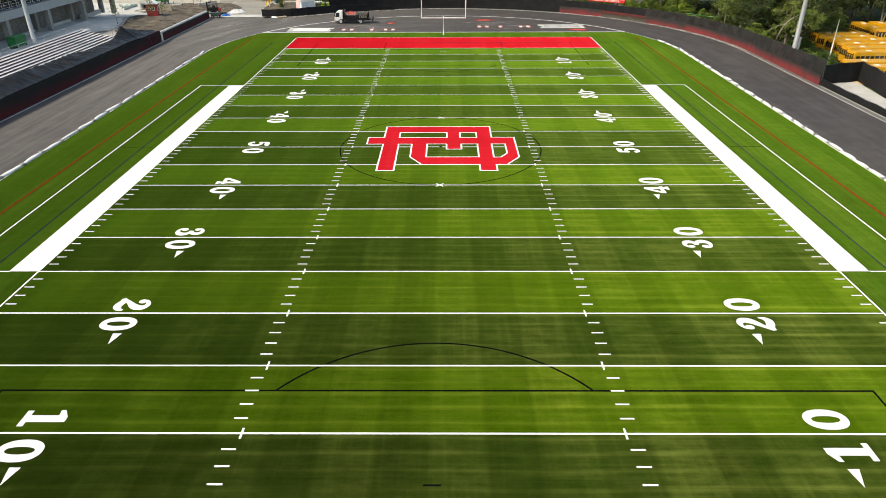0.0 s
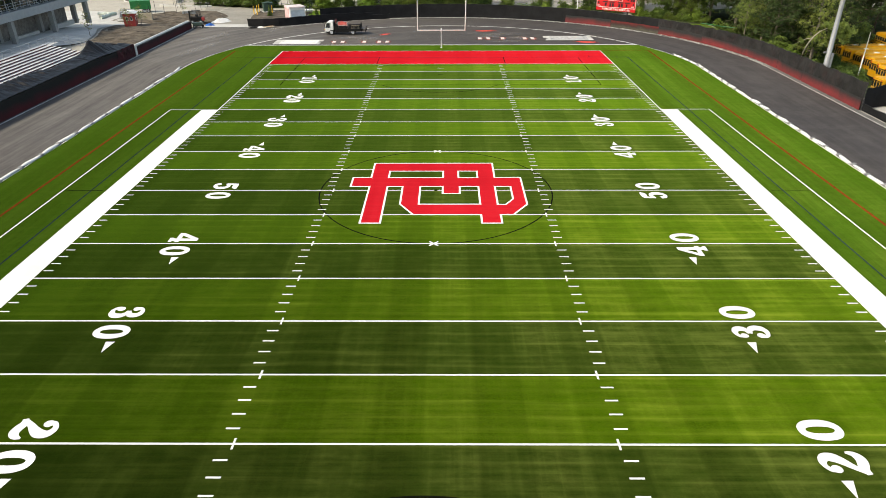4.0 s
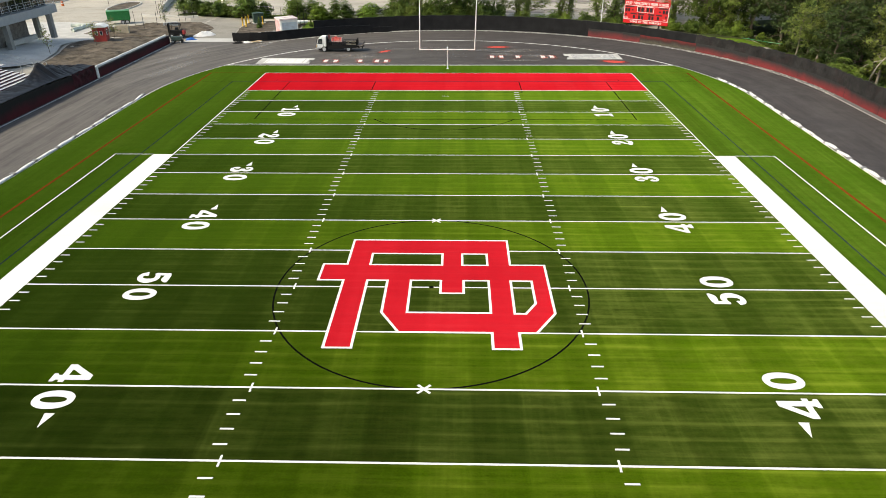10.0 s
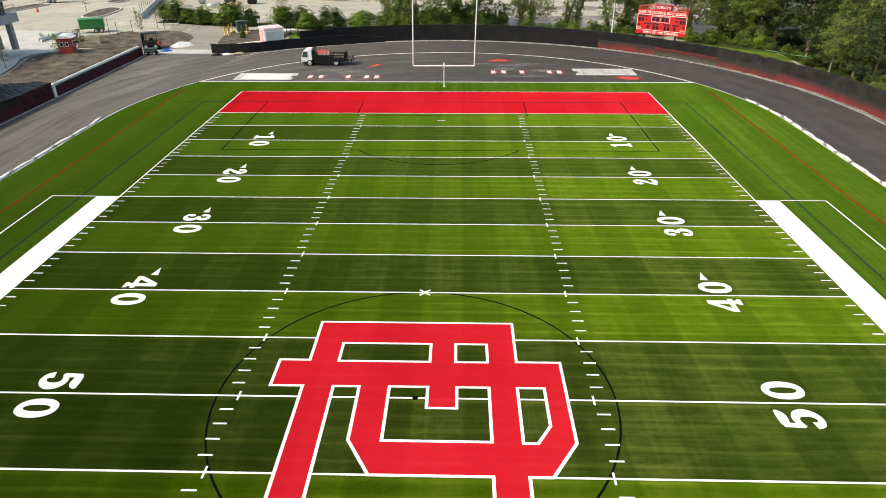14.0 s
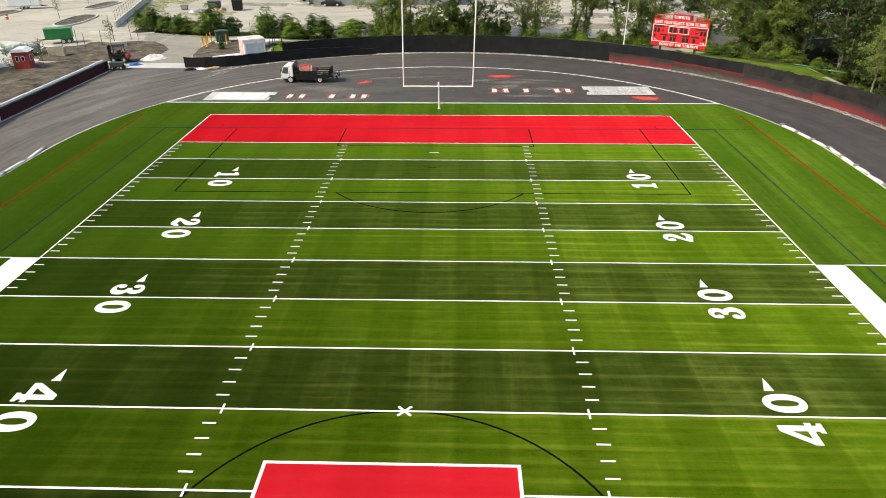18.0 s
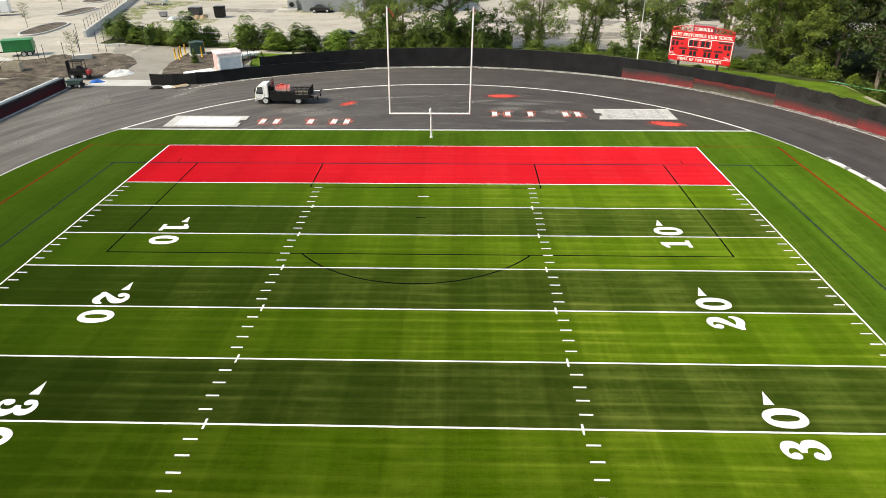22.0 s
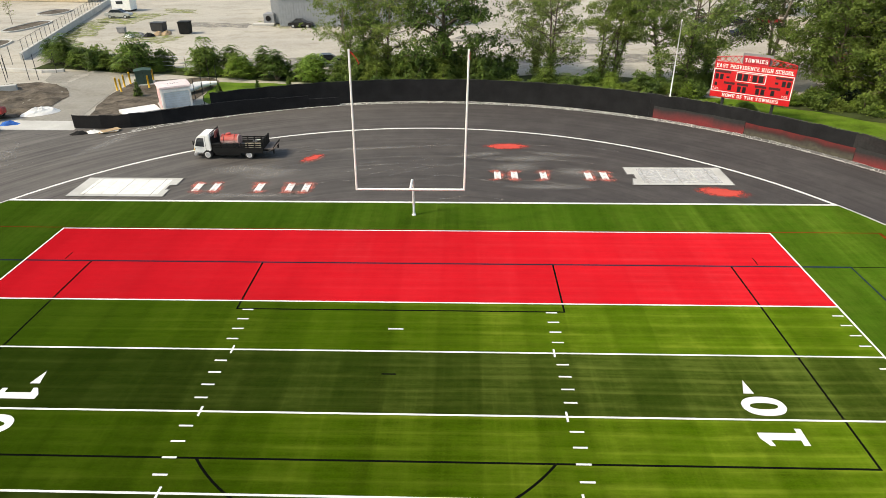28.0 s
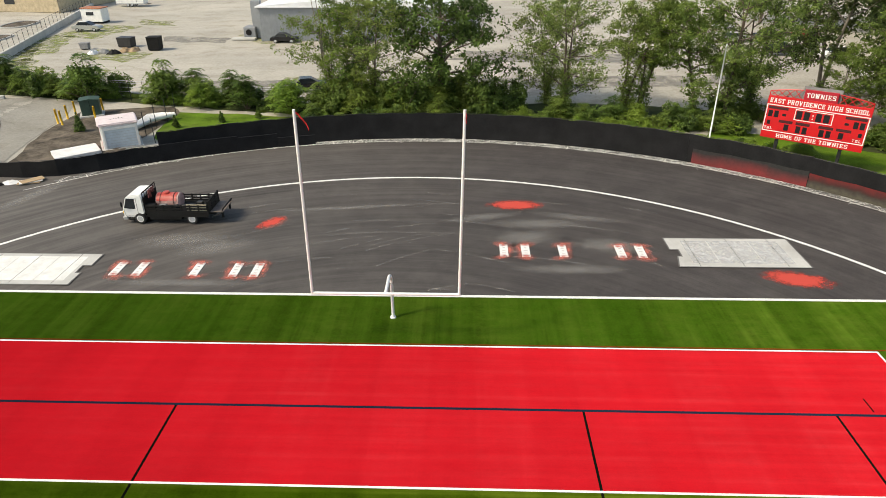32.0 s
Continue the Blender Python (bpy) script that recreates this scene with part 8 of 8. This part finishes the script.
gen = thing("generator_trailer", "green container trailer on double wheels", "trailer", pose(-62.6, 94.6, ground_z(-62.6, 94.6), 0, 0, 22))
part("container", box(B(), -1.95, 1.95, -1.0, 1.0, 0.7, 2.3, 0.06), GREEN_PAINT, gen)
part("rim", box(B(), -2.0, 2.0, -1.05, 1.05, 2.26, 2.36, 0.02), GREEN_PAINT, gen)
for k in range(7):
    part("rib", box(B(), -1.8 + k * 0.58, -1.72 + k * 0.58, -1.05, 1.05, 0.75, 2.28), GREEN_PAINT, gen)
part("drawbar", tube(B(), [(-1.95, -0.5, 0.65), (-3.0, 0, 0.6), (-1.95, 0.5, 0.65)], 0.05, 6), BLACK_PAINT, gen)
for x in (0.6, 1.4):
    for y, sd in ((-1.0, -1), (1.0, 1)):
        wheel_on(gen, x, y, 0.38, 0.38, 0.24, sd)
pallet = thing("crate", "weathered timber crate by the soil bank", "crate", pose(-57.2, 84.0, ground_z(-57.2, 84.0), 0, 0, 15))
for k in range(5):
    part("board", box(B(), -1.1, 1.1, -0.6, -0.56, 0.08 + k * 0.25, 0.28 + k * 0.25), WOOD, pallet)
    part("board", box(B(), -1.1, 1.1, 0.56, 0.6, 0.08 + k * 0.25, 0.28 + k * 0.25), WOOD, pallet)
for x in (-1.05, 1.05):
    part("corner_post", box(B(), x - 0.05, x + 0.05, -0.56, 0.56, 0.0, 1.3), WOOD, pallet)

comp = thing("compressor", "grey towed site compressor with a steel frame beside the ticket booth", "compressor", pose(-61.0, 84.6, ground_z(-61.0, 84.6), 0, 0, 20))
part("housing", box(B(), -1.3, 0.9, -0.75, 0.75, 0.55, 1.55, 0.12, seg=2), MAST_GREY, comp)
part("vent", box(B(), -0.9, 0.1, -0.77, -0.75, 0.75, 1.3), BLACK_PAINT, comp)
part("drawbar", tube(B(), [(0.9, 0, 0.5), (2.1, 0, 0.45)], 0.05, 6), DARK_STEEL, comp)
for x in (-1.45, 1.2):
    part("frame", tube(B(), [(x, -0.85, 0.0), (x, -0.85, 1.85), (x, 0.85, 1.85), (x, 0.85, 0.0)], 0.045, 6), STEEL, comp)
for y in (-0.85, 0.85):
    part("frame_rail", tube(B(), [(-1.45, y, 1.85), (1.2, y, 1.85)], 0.045, 6), STEEL, comp)
for y, sd in ((-0.8, -1), (0.8, 1)):
    wheel_on(comp, -0.2, y, 0.33, 0.33, 0.2, sd)

# ---- far lot ----
metal_hall = thing("metal_building", "low grey corrugated metal building with a white roof", "building", pose(-30.5, 140.0, 0))
part("wall", box(B(), 0, 32, 0, 24, 0, 5.4), METAL_SIDING, metal_hall)
part("roof", prism(B(), [(-0.3, 5.4), (-0.3, 5.55), (16, 6.9), (32.3, 5.55), (32.3, 5.4)], -0.4, 24.4), ROOF_WHITE, metal_hall)
rib_mesh = finish(box(B(), -0.03, 0.03, -0.05, 0.0, 0, 5.35), "rib", METAL_SIDING)
for k in range(62):
    part("rib", rib_mesh, None, metal_hall, at=pose(0.3 + k * 0.51, 0, 0))
for k in range(46):
    part("rib", rib_mesh, None, metal_hall, at=pose(0, 0.3 + k * 0.51, 0, 0, 0, -90))
part("roller_door", box(B(), 11, 15, -0.08, 0, 0, 3.6), FASCIA, metal_hall, "pale roller door")
part("gutter", box(B(), -0.3, 32.3, -0.5, -0.38, 5.35, 5.55), ROOF_WHITE, metal_hall)
annex = thing("plant_unit", "grey machinery and ducts beside the metal building", "machinery", pose(-34.6, 142.0, 0))
part("housing", box(B(), 0.6, 2.6, 0, 3, 0, 1.9, 0.05), MAST_GREY, annex)
part("duct", box(B(), 2.0, 3.6, 1.0, 2.2, 0, 6.0, 0.05), METAL_SIDING, annex)
part("fan", tube(B(), [(1.5, -0.1, 1.1), (1.5, 0.05, 1.1)], 0.5, 14), BLACK_PAINT, annex)
part("skid", box(B(), -1.2, 2.8, -1.4, -0.1, 0, 0.35, 0.03), CONCRETE, annex)
for x, y, w, d, h, mat, lab, tn in ((-45.3, 132.6, 1.95, 1.7, 1.95, BLACK_PAINT, "black steel waste container on the gravel lot", 4), (-51.2, 135.3, 2.4, 1.6, 1.4, DARK_STEEL, "low grey waste container on the gravel lot", -6), (-57.0, 133.2, 1.4, 1.0, 0.9, GREY_CLOTH, "small grey bin on the gravel lot", 5)):
    wc = thing("waste_container", lab, "waste container", pose(x, y, 0, 0, 0, tn))
    part("body", prism(B(), [(-w / 2 + 0.1, 0.1), (-w / 2, h), (w / 2, h), (w / 2 - 0.1, 0.1)], -d / 2, d / 2, 0.03), mat, wc)
    part("lid", box(B(), -w / 2 - 0.05, w / 2 + 0.05, -d / 2 - 0.05, d / 2 + 0.05, h, h + 0.1, 0.03), mat, wc)
    part("base", box(B(), -w / 2 + 0.2, w / 2 - 0.2, -d / 2 + 0.1, d / 2 - 0.1, 0, 0.12), BLACK_PAINT, wc)
for k, (x, y, mat) in enumerate(((-52.5, 130.2, GREY_CLOTH), (-50.6, 129.6, BLACK_PAINT), (-49.6, 131.2, CARDBOARD), (-53.8, 129.4, WHITE_PLASTIC), (-48.4, 131.8, CARDBOARD))):
    heap("rubbish", "heap of rubbish beside the waste container", "rubbish", x, y, 1.1, 0.7, 0.6, mat, 30 + k, 20 * k)
shed = thing("site_cabin", "white site cabin with a rusty flat roof", "cabin", pose(-69.2, 160.6, 0, 0, 0, -4))
part("wall", box(B(), -2.1, 2.1, -1.3, 1.3, 0.3, 2.7, 0.03), WHITE_PAINT, shed)
part("roof", box(B(), -2.2, 2.2, -1.4, 1.4, 2.7, 2.86, 0.03), RUST, shed, "rusty brown roof")
part("window", box(B(), -1.0, 0.5, -1.34, -1.28, 1.5, 2.1), GLASS, shed)
part("skirt", box(B(), -2.0, 2.0, -1.2, 1.2, -0.1, 0.3), BLACK_PAINT, shed)


def box_trailer(x, y, turn, L, h, label):
    t = thing("box_trailer", label, "trailer", pose(x, y, 0, 0, 0, turn))
    part("body", box(B(), -L / 2, L / 2, -1.15, 1.15, 0.55, h, 0.06), WHITE_PAINT, t)
    part("trim", box(B(), -L / 2 - 0.01, L / 2 + 0.01, -1.17, 1.17, 0.6, 0.75), STEEL, t)
    part("door_gap", box(B(), L / 2 - 1.6, L / 2 - 1.56, -1.17, -1.14, 0.8, h - 0.2), BLACK_PAINT, t)
    part("drawbar", tube(B(), [(L / 2, -0.6, 0.5), (L / 2 + 1.3, 0, 0.5), (L / 2, 0.6, 0.5)], 0.06, 6), BLACK_PAINT, t)
    for wx in (-0.5, 0.4):
        for wy, sd in ((-1.0, -1), (1.0, 1)):
            wheel_on(t, wx, wy, 0.36, 0.36, 0.24, sd)


box_trailer(-73, 184.5, 0, 6.4, 3.0, "white box trailer parked far off on the lot")
box_trailer(-92.8, 135.0, 20, 6.2, 2.9, "white box trailer parked by the kerbed islands")

lw = thing("boundary_wall", "low concrete boundary wall with a chain-link fence on top", "wall")
p0, p1 = Vector((-61.2, 110.5)), Vector((-81, 182))
dv = p1 - p0
turn = math.degrees(math.atan2(dv.y, dv.x))
nseg = 18
for k in range(nseg):
    c = p0.lerp(p1, (k + 0.5) / nseg)
    part("wall_block", box(B(), -dv.length / nseg / 2 + 0.02, dv.length / nseg / 2 - 0.02, -0.25, 0.25, -0.1, 1.1, 0.03), CONCRETE, lw, at=pose(c.x, c.y, ground_z(c.x, c.y), 0, 0, turn))
for k in range(30):
    c = p0.lerp(p1, (k + 0.5) / 30)
    part("fence_post", tube(B(), [(0, 0, 1.0), (0, 0, 2.7)], 0.035, 6), DARK_STEEL, lw, at=pose(c.x, c.y, 0))
part("fence_rail", tube(B(), [(p0.x, p0.y, 2.65), (p1.x, p1.y, 2.65)], 0.025, 6), DARK_STEEL, lw)
for z in (1.4, 1.9, 2.3):
    part("wire", tube(B(), [(p0.x, p0.y, z), (p1.x, p1.y, z)], 0.012, 4), STEEL, lw)

for k, (x, y, rx, ry, tn) in enumerate(((-73.0, 118.8, 4.4, 7.0, 5), (-78.2, 140.0, 3.6, 6.2, -3), (-83.2, 158.0, 4.6, 4.2, 0), (-94, 126, 3.6, 6.5, -10))):
    isl = thing("kerbed_island", "parking island of bare soil with a pale concrete kerb", "traffic island", pose(x, y, 0, 0, 0, tn), group="parking islands")
    lp = oval_loop(0, 0, rx * 0.55, ry, 28, 2.6)
    part("soil", filled("soil", [lp], DIRT, 0.08), None, isl)
    bm = B()
    ring = [[bm.verts.new((px * q, py * q, pz)) for q, pz in ((1.06, -0.05), (1.06, 0.18), (0.97, 0.18), (0.97, 0.0))] for px, py in lp]
    for i in range(len(ring)):
        r0, r1 = ring[i], ring[(i + 1) % len(ring)]
        for j in range(3):
            bm.faces.new((r0[j], r1[j], r1[j + 1], r0[j + 1]))
    part("kerb", bm, CONCRETE, isl)
kerb_path = [(-62.5, 104.2), (-57, 102.6), (-53, 101.8), (-50.5, 102.5)]
for (ax, ay), (bx, by) in zip(kerb_path, kerb_path[1:]):
    kk = thing("kerb_stone", "pale concrete kerb at the edge of the drive", "kerb", pose((ax + bx) / 2, (ay + by) / 2, ground_z((ax + bx) / 2, (ay + by) / 2), 0, 0, math.degrees(math.atan2(by - ay, bx - ax))))
    L = math.hypot(bx - ax, by - ay) / 2
    part("stone", box(B(), -L, L, -0.25, 0.25, -0.1, 0.4, 0.03), CONCRETE, kk)
for k, (x, y) in enumerate(((-87.6, 120.2),)):
    co = thing("barrel", "orange and white traffic barrel on the construction ground", "barrel", pose(x, y, ground_z(x, y)))
    part("drum", tube(B(), [(0, 0, 0), (0, 0, 1.0)], [0.3, 0.24], 12), plain("safety_orange", (0.6, 0.13, 0.03), 0.6) if k == 0 else bpy.data.materials["safety_orange"], co)
    part("band", tube(B(), [(0, 0, 0.55), (0, 0, 0.72)], [0.285, 0.27], 12), WHITE_PAINT, co)
tan_hall = thing("long_building", "long low beige building far beyond the lot", "building", pose(-112, 178, 0, 0, 0, -8))
part("wall", box(B(), -35, 28, 0, 20, 0, 5, 0.05), plain("beige_wall", (0.46, 0.38, 0.26), 0.85, source="world"), tan_hall)
part("roof", box(B(), -35.4, 28.4, -0.4, 20.4, 5, 5.4, 0.05), ROOF_WHITE, tan_hall)
for k in range(6):
    part("window", box(B(), -30 + k * 9, -27.5 + k * 9, -0.05, 0.02, 1.6, 3.0), GLASS, tan_hall)

hose = thing("hose", "thin green hose lying on the lawn edge", "hose")
part("pipe", tube(B(), [(48.4 + 0.55 * i, 79.8 - 0.7 * i + 0.25 * math.sin(i), 0.08) for i in range(9)], 0.06, 6), GREEN_PAINT, hose)
